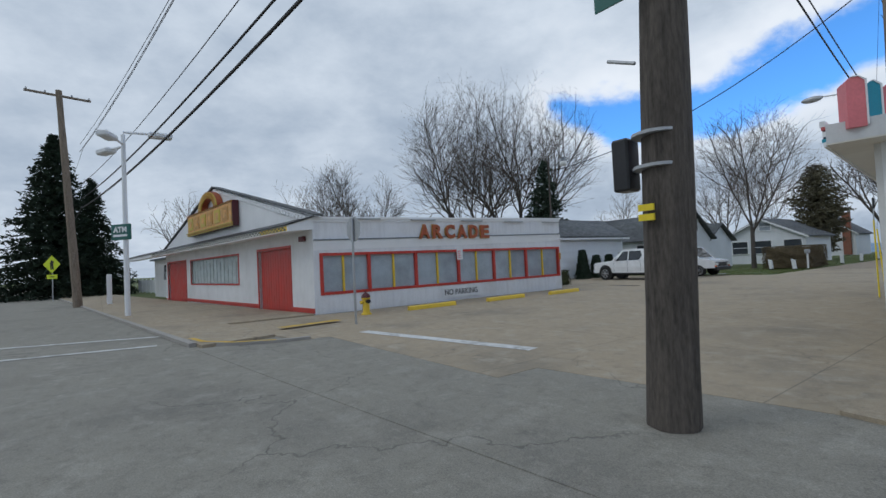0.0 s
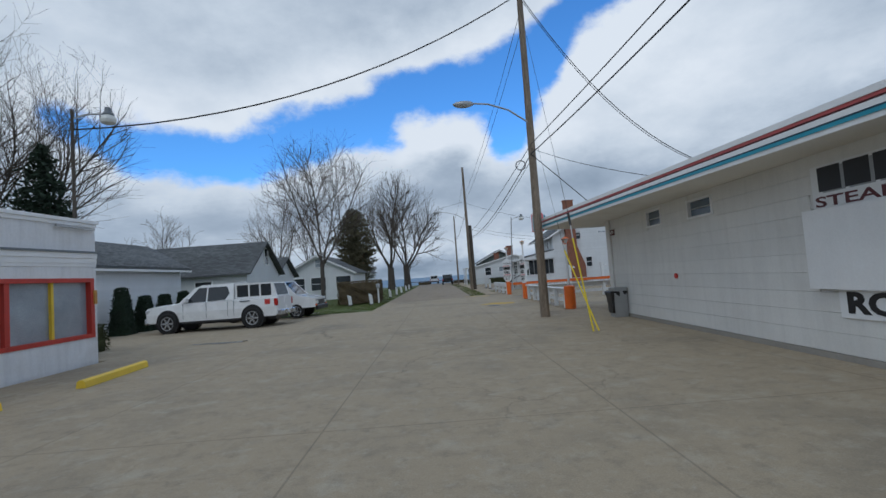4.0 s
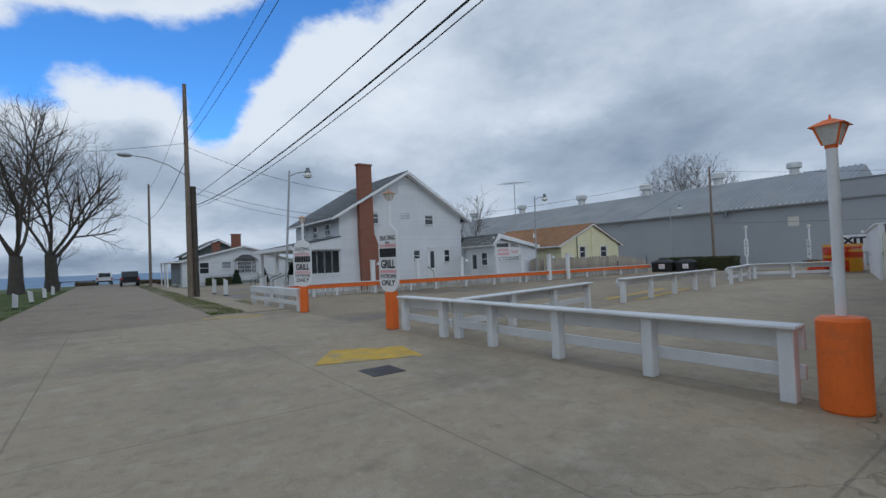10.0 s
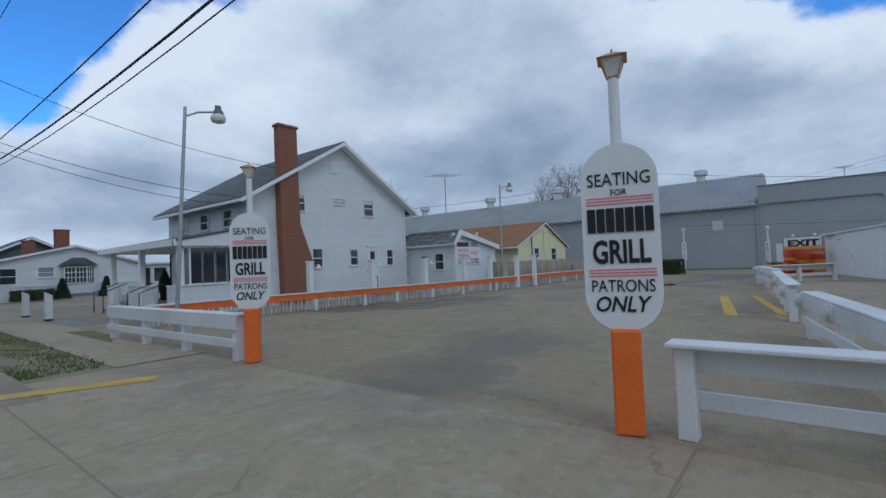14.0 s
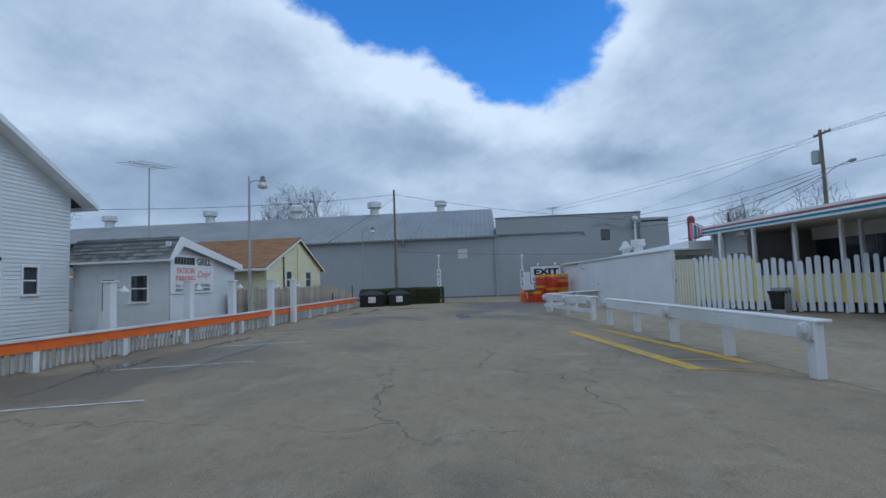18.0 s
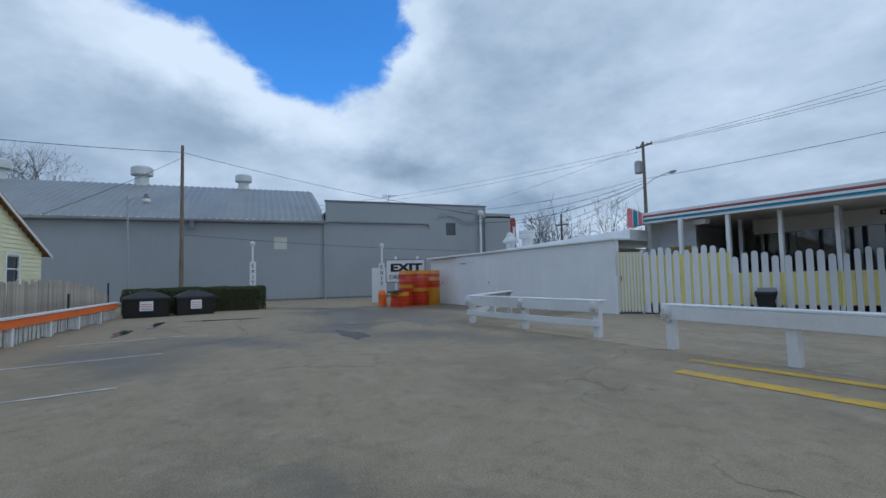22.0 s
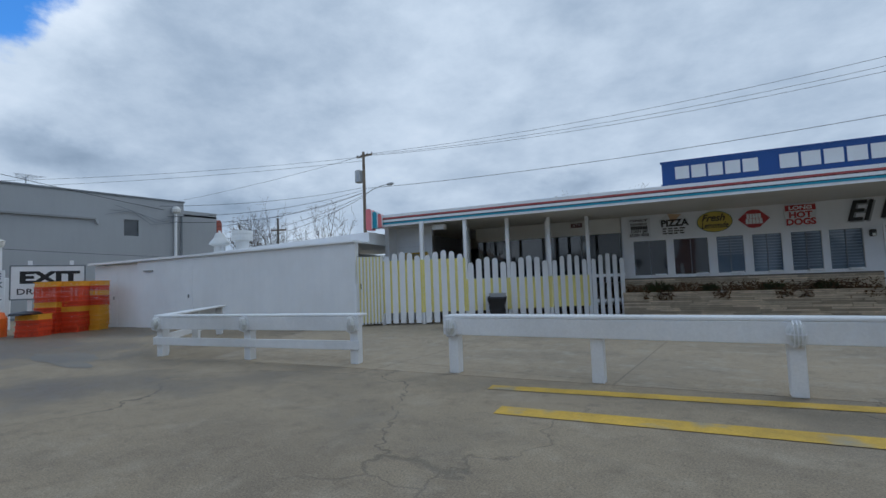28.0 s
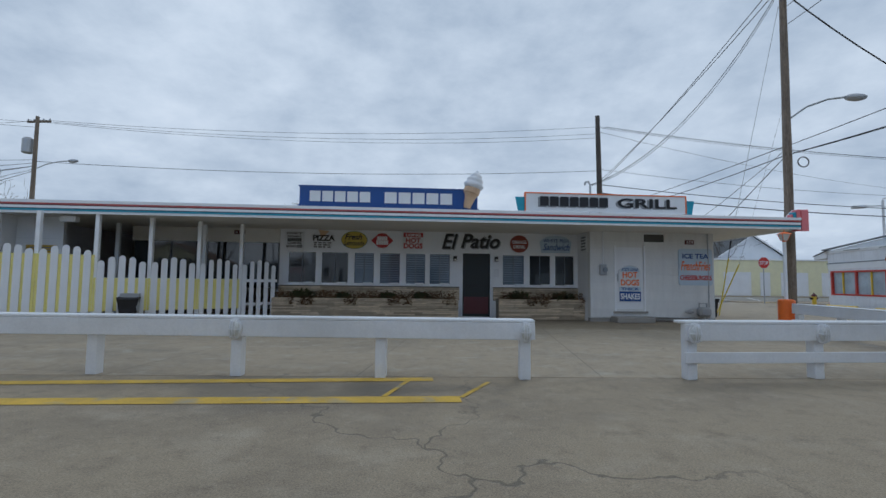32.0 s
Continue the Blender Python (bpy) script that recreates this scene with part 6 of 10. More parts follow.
FA, FC = dq_pt(22.1, 0.75), dq_pt(17.0, -1.7)
POSTS = [dq_pt(*q) for q in ((22.1, 0.75), (21.0, 0.40), (19.85, 0.0), (18.8, -0.62), (17.75, -1.23), (16.75, -1.82), (15.78, -2.42))]
for k, (a, b) in enumerate(zip(POSTS, POSTS[1:])):
    picket_panel(a, b, 1.84 if k < 2 else 1.56, 0.17 if k < 2 else 0.22, k < 5, 0.02 if k < 2 else 0.34, 0.155 if k < 4 else 0.125)
GA, GB = (17.47, 28.15), FA
gate = thing("boarded_gate", "white boarded gate with yellow stripes and a black latch", "gate", Matrix.Translation((*GA, 0)) @ Matrix.Rotation(math.atan2(GB[1] - GA[1], GB[0] - GA[0]), 4, "Z"))
gl_ = math.hypot(GB[0] - GA[0], GB[1] - GA[1])
nb = 8
for i in range(nb):
    w = gl_ / nb
    box("board", i * w + 0.03, (i + 1) * w - 0.015, -0.02, 0.01, 0.06, 1.95, WHITE, gate)
box("backing", 0, gl_, 0.012, 0.03, 0.1, 1.95, YELLOW_PALE, gate, "yellow backing")
part("latch", tube_bm((0.12, -0.06, 1.05), (0.12, -0.06, 1.2), 0.012), BLACK, gate)
bin_on_wall(Matrix.Translation((*[(a + 0.57 * (b - a)) for a, b in zip(FA, FC)], 0)) @ spin(180 + 32) @ Matrix.Translation((0, -0.25, 0)) @ Matrix.Diagonal((0.72, 0.8, 0.9, 1.0)))


# ---- the white annex, exit sign and crates ----
AA, AB = Vector((17.45, 28.2)), Vector((25.6, 30.25))
ad = math.degrees(math.atan2(AB.y - AA.y, AB.x - AA.x))
annex = thing("storage_annex", "long blank white storage annex with a sloping roof line", "building", at(AA.x, AA.y, 0, ad + 180))
L = (AB - AA).length
part("long_wall", prism_bm([(-L, -0.1), (0, -0.1), (0, 2.36), (-L, 2.2)], 0.0, 0.2), WHITE, annex, "flat white wall")
part("end_wall", box_bm(-1.5, -1.3, 0.2, 5.0, -0.1, 2.2), WHITE, annex)
part("roof", prism_bm([(-L - 2.3, 2.17), (0.03, 2.36), (0.03, 2.41), (-L - 2.3, 2.25)], -0.1, 5.2), TRIM, annex, "white sheet roof")
part("upper_roof", prism_bm([(-L - 0.5, 2.2), (0.0, 2.36), (0.0, 2.72), (-L - 0.5, 2.3)], 0.85, 5.1), TRIM, annex, "raised white roof edge set back from the wall")
for z_ in (2.0, 1.3):
    box("wall_seam", -L + 0.05, -0.05, -0.006, 0.0, z_, z_ + 0.012, WHITE, annex)
box("corner_board", -0.02, 0.05, -0.03, 0.05, -0.1, 1.2, TRIM, annex)
part("low_wall", box_bm(-L - 2.3, -L, 0.15, 0.35, -0.1, 2.14), WHITE, annex)
for x in (-L - 1.6, -6.4):
    d = box("flush_door", x - 0.45, x + 0.45, -0.012 + (0.15 if x < -L else 0), 0.0 + (0.15 if x < -L else 0), 0.05, 1.92, WHITE, annex, "flush white door")
    box("pull", x + 0.3, x + 0.33, -0.05 + (0.15 if x < -L else 0), -0.012 + (0.15 if x < -L else 0), 0.95, 1.06, GALV, d)
box("lamp", -L + 0.35, -L + 0.75, -0.06, 0.0, 1.86, 1.9, GALV, annex)
back = at(AA.x, AA.y, 0, ad + 180).inverted()
v1, v2 = back @ Vector((24.95, 27.7, 0)), back @ Vector((24.2, 27.25, 0))
part("roof_vent", lathe_bm([(0.2, 2.3), (0.2, 2.8), (0.36, 2.84), (0.37, 2.88), (0.34, 2.94), (0.2, 3.1), (0.15, 3.27), (0.06, 3.31), (0.01, 3.32)], 20), VENT_WHITE, annex, "white conical roof vent", Matrix.Translation((v1.x, v1.y, 0)))
part("roof_vent", lathe_bm([(0.24, 2.3), (0.24, 2.95), (0.38, 2.97), (0.38, 3.1), (0.36, 3.12), (0.36, 3.2), (0.38, 3.22), (0.36, 3.32), (0.02, 3.34)], 20), VENT_WHITE, annex, "white drum roof vent", Matrix.Translation((v2.x, v2.y, 0)))
rs_ = thing("arched_sign", "tall round topped brick red sign with a white inset", "sign", at(49.6, 13.3, 0, 120))
o_ = [(-0.42, 3.0), (0.42, 3.0), (0.42, 7.05)] + [(0.42 * math.cos(radians(a_)), 7.05 + 0.42 * math.sin(radians(a_))) for a_ in (30, 60, 90, 120, 150)] + [(-0.42, 7.05)]
part("panel", prism_bm(o_, -0.15, 0.15), SIGN_BROWNRED, rs_, "brick red rounded panel")
for y_ in (-0.16, 0.15):
    box("inset", -0.22, 0.22, y_, y_ + 0.01, 4.5, 6.5, WHITE_OLD, rs_, "white inset")
part("post", tube_bm((0, 0, -0.1), (0, 0, 3.0), 0.12), GALV, rs_)

ex = thing("exit_sign", "white exit board with black letters on two posts", "sign", at(28.76, 31.72, 0, -107.9))
box("board", -1.0, 1.0, -0.04, 0.0, 1.08, 2.22, WHITE, ex, "white board", bevel=0.01)
for a, b, c_, d_ in ((-1.0, 1.0, 1.06, 1.1), (-1.0, 1.0, 2.2, 2.24), (-1.02, -0.98, 1.08, 2.22), (0.98, 1.02, 1.08, 2.22)):
    box("edge", a, b, -0.05, 0.01, c_, d_, GREY_DARK, ex)
text("lettering", "EXIT", BLACK, ex, Matrix.Translation((0.05, -0.045, 1.82)), height=0.42, width=1.62, depth=0.006, bold=0.05)
text("lettering", "DRIVE", BLACK, ex, Matrix.Translation((-0.4, -0.045, 1.34)), height=0.2, width=0.85, depth=0.006, bold=0.01)
for x in (-0.5, 0.62):
    box("post", x - 0.06, x + 0.06, 0.0, 0.1, 0.0, 2.4, WHITE, ex)


def crate(m, material, group="crates"):
    """A deep grille sided plastic crate with a flanged rim."""
    c = thing("bread_crate", ("red orange" if material is CRATE_RED else "yellow") + " slatted plastic crate in a stack", "crate", m, group)
    rim = bmesh.new()
    for z0, z1, o in ((0.0, 0.025, 0.0), (0.135, 0.155, 0.016)):
        for s_ in (-1, 1):
            add_box(rim, -0.32 - o, 0.32 + o, s_ * 0.27 - 0.012 - (o if s_ < 0 else 0), s_ * 0.27 + 0.012 + (o if s_ > 0 else 0), z0, z1)
            add_box(rim, s_ * 0.32 - 0.012, s_ * 0.32 + 0.012, -0.257, 0.257, z0, z1)
    part("rim", rim, material, c)
    for k in range(2):
        for s_ in (-1, 1):
            box("band", -0.31, 0.31, s_ * 0.265 - 0.007, s_ * 0.265 + 0.007, 0.04 + k * 0.05, 0.078 + k * 0.05, material, c)
            box("band", s_ * 0.315 - 0.007, s_ * 0.315 + 0.007, -0.255, 0.255, 0.04 + k * 0.05, 0.078 + k * 0.05, material, c)
    for s_ in (-1, 1):
        for k in range(5):
            x_ = -0.3 + 0.15 * k
            box("rib", x_ - 0.014, x_ + 0.014, s_ * 0.263 - 0.011, s_ * 0.263 + 0.011, 0.025, 0.135, material, c)
        for y_ in (-0.13, 0.0, 0.13):
            box("rib", s_ * 0.313 - 0.011, s_ * 0.313 + 0.011, y_ - 0.014, y_ + 0.014, 0.025, 0.135, material, c)
    box("bottom", -0.3, 0.3, -0.25, 0.25, 0.004, 0.02, material, c)
    return c


protos = {}
for (x, y, n_, yl) in ((26.16, 32.80, 4, (3,)), (26.75, 32.22, 10, (5, 9)), (26.50, 31.72, 10, (4, 9)), (26.62, 31.12, 10, (0, 1, 2, 3, 4, 7, 9))):
    for k in range(n_):
        mt = CRATE_YELLOW if k in yl else CRATE_RED
        m = at(x + 0.012 * math.sin(k * 2.1 + x), y + 0.012 * math.cos(k * 1.7), 0.003 + k * 0.162, 40 + 1.6 * math.sin(k * 3 + x))
        key = mt.name
        if key in protos:
            copy_thing(protos[key], m)
        else:
            protos[key] = crate(m, mt)
tarp = bmesh.new()
bmesh.ops.create_icosphere(tarp, subdivisions=3, radius=0.34)
for v in tarp.verts:
    k = 1 + 0.2 * noise.noise(v.co * 6)
    v.co = Vector((v.co.x * k, v.co.y * k, max(v.co.z, -0.05) * 0.35 * k))
solo("black_tarp", tarp, BLACK_PLASTIC, "black sheet thrown over the low crate stack", "tarp", at(26.18, 33.0, 0.655, -50) @ Matrix.Diagonal((1.5, 0.9, 0.8, 1.0)))


# ---- lantern posts, oval signs, rails ----
def lantern(parent, z, x=0.0, y=0.0, k=1.0, trim=None):
    """A tapered four sided carriage lantern standing at height z."""
    tm = trim or ORANGE
    L_ = lathe_bm([(0.055 * k, z - 0.04 * k), (0.075 * k, z), (0.075 * k, z + 0.03 * k)], 8)
    base = part("lantern", L_, tm, parent, "orange trimmed lantern", Matrix.Translation((x, y, 0)))
    g = bmesh.new()
    for lo, hi, z0, z1 in ((0.075, 0.145, z + 0.03 * k, z + 0.28 * k),):
        q = [(-1, -1), (1, -1), (1, 1), (-1, 1)]
        a = [g.verts.new((sx * lo * k, sy * lo * k, z0)) for sx, sy in q]
        b = [g.verts.new((sx * hi * k, sy * hi * k, z1)) for sx, sy in q]
        for i in range(4):
            g.faces.new((a[i], a[(i + 1) % 4], b[(i + 1) % 4], b[i]))
        g.faces.new(a[::-1])
        g.faces.new(b)
    part("lantern_glass", g, LANTERN_GLASS, base)
    fr = bmesh.new()
    for sx, sy in q:
        add_tube(fr, (sx * 0.078 * k, sy * 0.078 * k, z + 0.03 * k), (sx * 0.15 * k, sy * 0.15 * k, z + 0.28 * k), 0.012 * k, 0.012 * k, 5)
    part("lantern_frame", fr, tm, base)
    cap = bmesh.new()
    a = [cap.verts.new((sx * 0.20 * k, sy * 0.20 * k, z + 0.28 * k)) for sx, sy in q]
    b = [cap.verts.new((sx * 0.05 * k, sy * 0.05 * k, z + 0.37 * k)) for sx, sy in q]
    for i in range(4):
        cap.faces.new((a[i], a[(i + 1) % 4], b[(i + 1) % 4], b[i]))
    cap.faces.new(a[::-1])
    cap.faces.new(b)
    add_tube(cap, (0, 0, z + 0.36 * k), (0, 0, z + 0.44 * k), 0.022 * k, 0.01 * k, 6)
    part("lantern_cap", cap, tm, base)


def oval_post(x, y, deg):
    p = thing("lantern_sign_post", "white oval seating sign on an orange post under a lantern", "sign", at(x, y, 0, deg), "seating signs")
    box("plinth", -0.115, 0.115, -0.115, 0.115, 0.0, 0.86, ORANGE, p, "orange square plinth", bevel=0.02)
    part("post", tube_bm((0, 0.03, 0.84), (0, 0.03, 2.96), 0.055, 0.045, 12), WHITE, p)
    w, z0, z1 = 0.30, 0.84, 2.39
    o = [(w * math.cos(radians(a)), z1 - w + w * math.sin(radians(a))) for a in range(0, 181, 15)] + [(w * math.cos(radians(a)), z0 + w + w * math.sin(radians(a))) for a in range(180, 361, 15)]
    b = part("oval_board", prism_bm(o, -0.075, -0.03), WHITE, p, "white oval board")
    for t, z, h, ww, mt, bo, sh in (("SEATING", 2.02, 0.105, 0.5, BLACK, 0.0, 0), ("FOR", 1.91, 0.05, 0.13, BLACK, 0.0, 0), ("", 1.68, 0.2, 0.62, BLACK, 0.03, 0), ("GRILL", 1.42, 0.2, 0.46, BLACK, 0.03, 0), ("PATRONS", 1.14, 0.1, 0.5, BLACK, 0.0, 0), ("ONLY", 0.99, 0.13, 0.44, BLACK, 0.015, 0.25)):
        m = Matrix.Translation((0, -0.08, z + 0.075))
        if not t:
            blocks("name_bar", 7, mt, b, m, height=h, width=ww * 0.84, depth=0.006)
            continue
        text("lettering", t, mt, b, m, height=h, width=ww * 0.97, depth=0.006, bold=bo, shear=sh)
    for z in (1.86, 1.835, 1.81, 1.265, 1.24, 1.215):
        box("red_line", -0.26, 0.26, -0.079, -0.075, z + 0.075, z + 0.087, PINK, b)
    lantern(p, 2.96, 0.0, 0.03, 0.6, FADED_ORANGE)
    return p


oval_post(-3.5, 32.5, -74)
oval_post(-3.5, 38.35, -38)
dp = thing("lantern_drum_post", "white lantern post in an orange painted drum", "lamp post", at(-3.35, 24.4))
part("drum", lathe_bm([(0.19, 0.0), (0.2, 0.02), (0.2, 0.83), (0.17, 0.86), (0.08, 0.87)], 20), ORANGE, dp, "orange drum")
part("post", tube_bm((0, 0, 0.85), (0, 0, 2.44), 0.045, 0.045, 12), WHITE, dp)
lantern(dp, 2.43, k=0.7)


def rail_run(a, b, posts, name="plank_rail", top=0.76, low=True, bulk=False):
    d = Vector((b[0] - a[0], b[1] - a[1]))
    n = d.length
    f = thing(name, "white painted plank rail on square posts", "rail", Matrix.Translation((a[0], a[1], 0)) @ Matrix.Rotation(math.atan2(d.y, d.x), 4, "Z"), "plank rails")
    for i in range(posts):
        x = 0.12 + (n - 0.24) * i / max(1, posts - 1)
        box("post", x - 0.07, x + 0.07, -0.02, 0.12, 0.0, top - 0.03, WHITE_OLD, f, bevel=0.008)
        if bulk and i in (0, posts - 1, posts // 2):
            lm_ = Matrix.Translation((x, 0.163, top - 0.15)) @ Matrix.Rotation(radians(-90), 4, "X") @ Matrix.Diagonal((1.0, 1.55, 1.0, 1.0))
            lp = part("bulkhead_lamp", lathe_bm([(0.085, 0.0), (0.088, 0.025), (0.07, 0.03)], 16), WHITE_OLD, f, "oval caged bulkhead lamp", lm_)
            part("lens", lathe_bm([(0.066, 0.028), (0.062, 0.06), (0.045, 0.085), (0.004, 0.095)], 14), LANTERN_GLASS, lp, "pale ribbed glass")
            cage = bmesh.new()
            for a_ in (-1, 0, 1):
                add_path(cage, [(a_ * 0.03, -0.078, 0.028), (a_ * 0.03, -0.06, 0.088), (a_ * 0.03, 0.0, 0.105), (a_ * 0.03, 0.06, 0.088), (a_ * 0.03, 0.078, 0.028)], 0.006, 4)
            add_path(cage, [(-0.078, 0, 0.028), (-0.055, 0, 0.09), (0.055, 0, 0.09), (0.078, 0, 0.028)], 0.006, 4)
            part("cage", cage, WHITE_OLD, lp, "white wire cage")
    box("cap_rail", 0, n, -0.1, 0.16, top - 0.035, top + 0.005, WHITE_OLD, f, bevel=0.01)
    box("face_rail", 0, n, 0.122, 0.162, top - 0.25, top - 0.036, WHITE_OLD, f, bevel=0.006)
    if low:
        box("low_rail", 0, n, 0.122, 0.16, 0.22, 0.36, WHITE_OLD, f, bevel=0.006)
    return f


rail_run((-3.45, 32.2), (-3.45, 24.7), 6)
rail_run((-3.5, 38.6), (-3.62, 44.3), 4)
rail_run(dq_pt(10.0, 6.9), dq_pt(17.62, 6.3), 5, bulk=True, low=False)
rail_run(dq_pt(2.4, 6.85), dq_pt(8.05, 6.95), 4, bulk=True)
rail_run((13.3, 32.24), (17.7, 33.17), 3, bulk=True)
rail_run((17.72, 33.1), (20.25, 30.4), 3)

# low orange topped fence in front of the white house
OF = [(-2.6, 45.35), (0.6, 45.3), (6.0, 44.35), (12.5, 43.75), (26.4, 43.7)]
of = thing("low_orange_fence", "low picket fence with a wide orange top board", "fence", Matrix.Identity(4))
pk = [finish("picket", box_bm(-0.034, 0.034, -0.012, 0.012, 0.02 + 0.02 * k, 0.40, 0.004), PICKET_OLD) for k in range(3)]
rp = random.Random(5)
for a, b in zip(OF, OF[1:]):
    d = Vector((b[0] - a[0], b[1] - a[1]))
    m = Matrix.Translation((*a, 0)) @ Matrix.Rotation(math.atan2(d.y, d.x), 4, "Z")
    box("top_board", 0, d.length, -0.06, -0.02, 0.40, 0.60, ORANGE, of, "wide orange board", m=m)
    box("cap_board", 0, d.length, -0.1, 0.12, 0.60, 0.64, WHITE_OLD, of, "white cap board", m=m)
    for i in range(int(d.length / 0.13)):
        link_mesh("picket", pk[rp.randrange(3)], of, m @ Matrix.Translation((i * 0.13 + 0.05, rp.uniform(-0.01, 0.02), 0)) @ Matrix.Rotation(radians(rp.gauss(0, 3.0)), 4, "Y"))
    for i in range(int(d.length / 2.0) + 1):
        box("post", i * 2.0 - 0.06, i * 2.0 + 0.06, -0.05, 0.07, 0.0, 0.62, WHITE_OLD, of, m=m)


for x, h in ((22.6, 1.05), (26.5, 1.35)):
    solo("steel_stake", tube_bm((0, 0, 0), (0, 0, h), 0.03, None, 8), BLACK, "thin black steel stake behind the low fence", "stake", at(x, 43.98))


def bollard_lamp(x, y, h=1.68):
    p = thing("bollard_light", "white square post with a small hooded lamp", "lamp post", at(x, y), "bollard lights")
    box("post", -0.1, 0.1, -0.1, 0.1, 0.0, h, WHITE, p, bevel=0.01)
    box("cap", -0.13, 0.13, -0.13, 0.13, h, h + 0.04, WHITE, p, bevel=0.01)
    part("arm", tube_bm((0.1, -0.05, h - 0.12), (0.28, -0.1, h - 0.1), 0.012), GALV, p)
    part("hood", lathe_bm([(0.03, h - 0.08), (0.06, h - 0.14), (0.11, h - 0.2), (0.115, h - 0.23), (0.1, h - 0.235)], 14), WHITE_OLD, p, "", Matrix.Translation((0.3, -0.1, 0)))
    return p


first = bollard_lamp(5.2, 44.87)
for x, y in ((2.7, 45.4), (8.0, 44.53), (10.5, 44.23), (12.4, 44.0), (14.65, 43.74), (16.25, 43.54)):
    copy_thing(first, at(x, y))


# ---- the white house ----
house = thing("white_house", "two storey white clapboard house with a brick chimney", "house", at(0, 48.67))
HX0, HX1, HEV, HAP, HRX = 2.3, 11.3, 4.55, 7.25, 6.85
openings = [(5.2, 5.7, 1.5, 2.32), (7.36, 7.8, 1.55, 2.3), (8.5, 9.12, 0.35, 2.42), (9.8, 10.22, 1.5, 2.26), (4.36, 4.84, 4.0, 4.68), (6.45, 7.12, 4.44, 4.68), (8.32, 8.92, 3.98, 4.7)]
part("south_wall", holed_bm(HX0, HX1, -0.1, HEV, 0.0, 0.2, openings), SIDING, house)
part("gable_wall", prism_bm([(HX0, HEV), (HX1, HEV), (HRX, HAP - 0.1)], 0.0, 0.2), SIDING, house)
part("west_wall", box_bm(HX0, HX0 + 0.2, 0.2, 7.6, -0.1, HEV), SIDING, house)
part("east_wall", box_bm(HX1 - 0.2, HX1, 0.2, 7.6, -0.1, HEV), SIDING, house)
part("north_wall", box_bm(HX0, HX1, 7.4, 7.6, -0.1, HEV), SIDING, house)


def gable_span(z):
    if z < HEV:
        return HX0, HX1
    k = (z - HEV) / (HAP - 0.1 - HEV)
    return HX0 + (HRX - HX0) * k + 0.02, HX1 + (HRX - HX1) * k - 0.02


clapboards(house, HX0, HX1, 0.3, HAP - 0.15, 0.0, 0.115, gable_span, openings + [(6.3, 6.72, 5.85, 6.4)])
for q in openings[:2] + openings[3:]:
    window(house, *q, -0.02, GLASS if q[0] != 6.45 else GLASS_PALE, 0.06, 0 if q[0] != 6.45 else 1, 1 if q[0] != 6.45 else 0)
v_ = box("gable_vent", 6.3, 6.72, -0.05, 0.0, 5.85, 6.4, TRIM, house, "white louvred gable vent")
for k in range(6):
    box("louvre", 6.34, 6.68, -0.06, -0.05, 5.9 + k * 0.08, 5.94 + k * 0.08, WHITE_OLD, v_)
dr = box("side_door", 8.5, 9.12, 0.0, 0.05, 0.35, 2.42, WHITE, house, "white glazed side door")
box("door_glass", 8.66, 8.96, -0.012, 0.0, 1.1, 2.2, GLASS, dr)
for a, b, c_, d_ in ((8.43, 8.5, 0.3, 2.5), (9.12, 9.19, 0.3, 2.5), (8.43, 9.19, 2.42, 2.5)):
    box("door_frame", a, b, -0.05, 0.03, c_, d_, TRIM, dr)
sp = box("doorstep", 8.3, 9.3, -0.9, -0.03, 0.0, 0.3, KERB, house, "concrete doorstep", bevel=0.02)
hr = bmesh.new()
add_path(hr, [(8.35, -0.1, 1.2), (8.35, -0.8, 0.9), (8.35, -0.8, 0.3)], 0.02)
part("handrail", hr, BLACK, house, "black handrail")
# roof: slopes to both sides with overhang
ov = 0.55
for sgn, xe in ((-1, HX0), (1, HX1)):
    sl = (HAP - HEV) / abs(HRX - xe)
    xo = xe + sgn * ov
    zo = HEV - sl * ov
    part("roof_slope", prism_bm([(HRX, HAP), (xo, zo), (xo, zo + 0.1), (HRX, HAP + 0.12)], -0.45, 8.0), SHINGLE, house, "grey shingled roof slope")
    part("rake_board", prism_bm([(HRX, HAP - 0.1), (xo, zo - 0.1), (xo, zo + 0.06), (HRX, HAP + 0.07)], -0.5, -0.455), TRIM, house, "white rake board")
    part("rake_soffit", prism_bm([(HRX, HAP - 0.06), (xo, zo - 0.06), (xo, zo - 0.01), (HRX, HAP - 0.01)], -0.45, 0.0), TRIM, house)
    box("gutter", xo - 0.08, xo + 0.08, -0.45, 8.0, zo - 0.08, zo + 0.02, TRIM, house, "white gutter")
part("chimney", prism_bm([(3.55, -0.1), (4.98, -0.1), (4.98, 1.7), (4.36, 3.35), (4.30, 7.45), (3.45, 7.45), (3.45, 3.3)], -0.40, -0.03), BRICK, house, "stepped red brick chimney")
box("chimney_cap", 3.4, 4.35, -0.45, 0.02, 7.42, 7.52, BRICK, house)
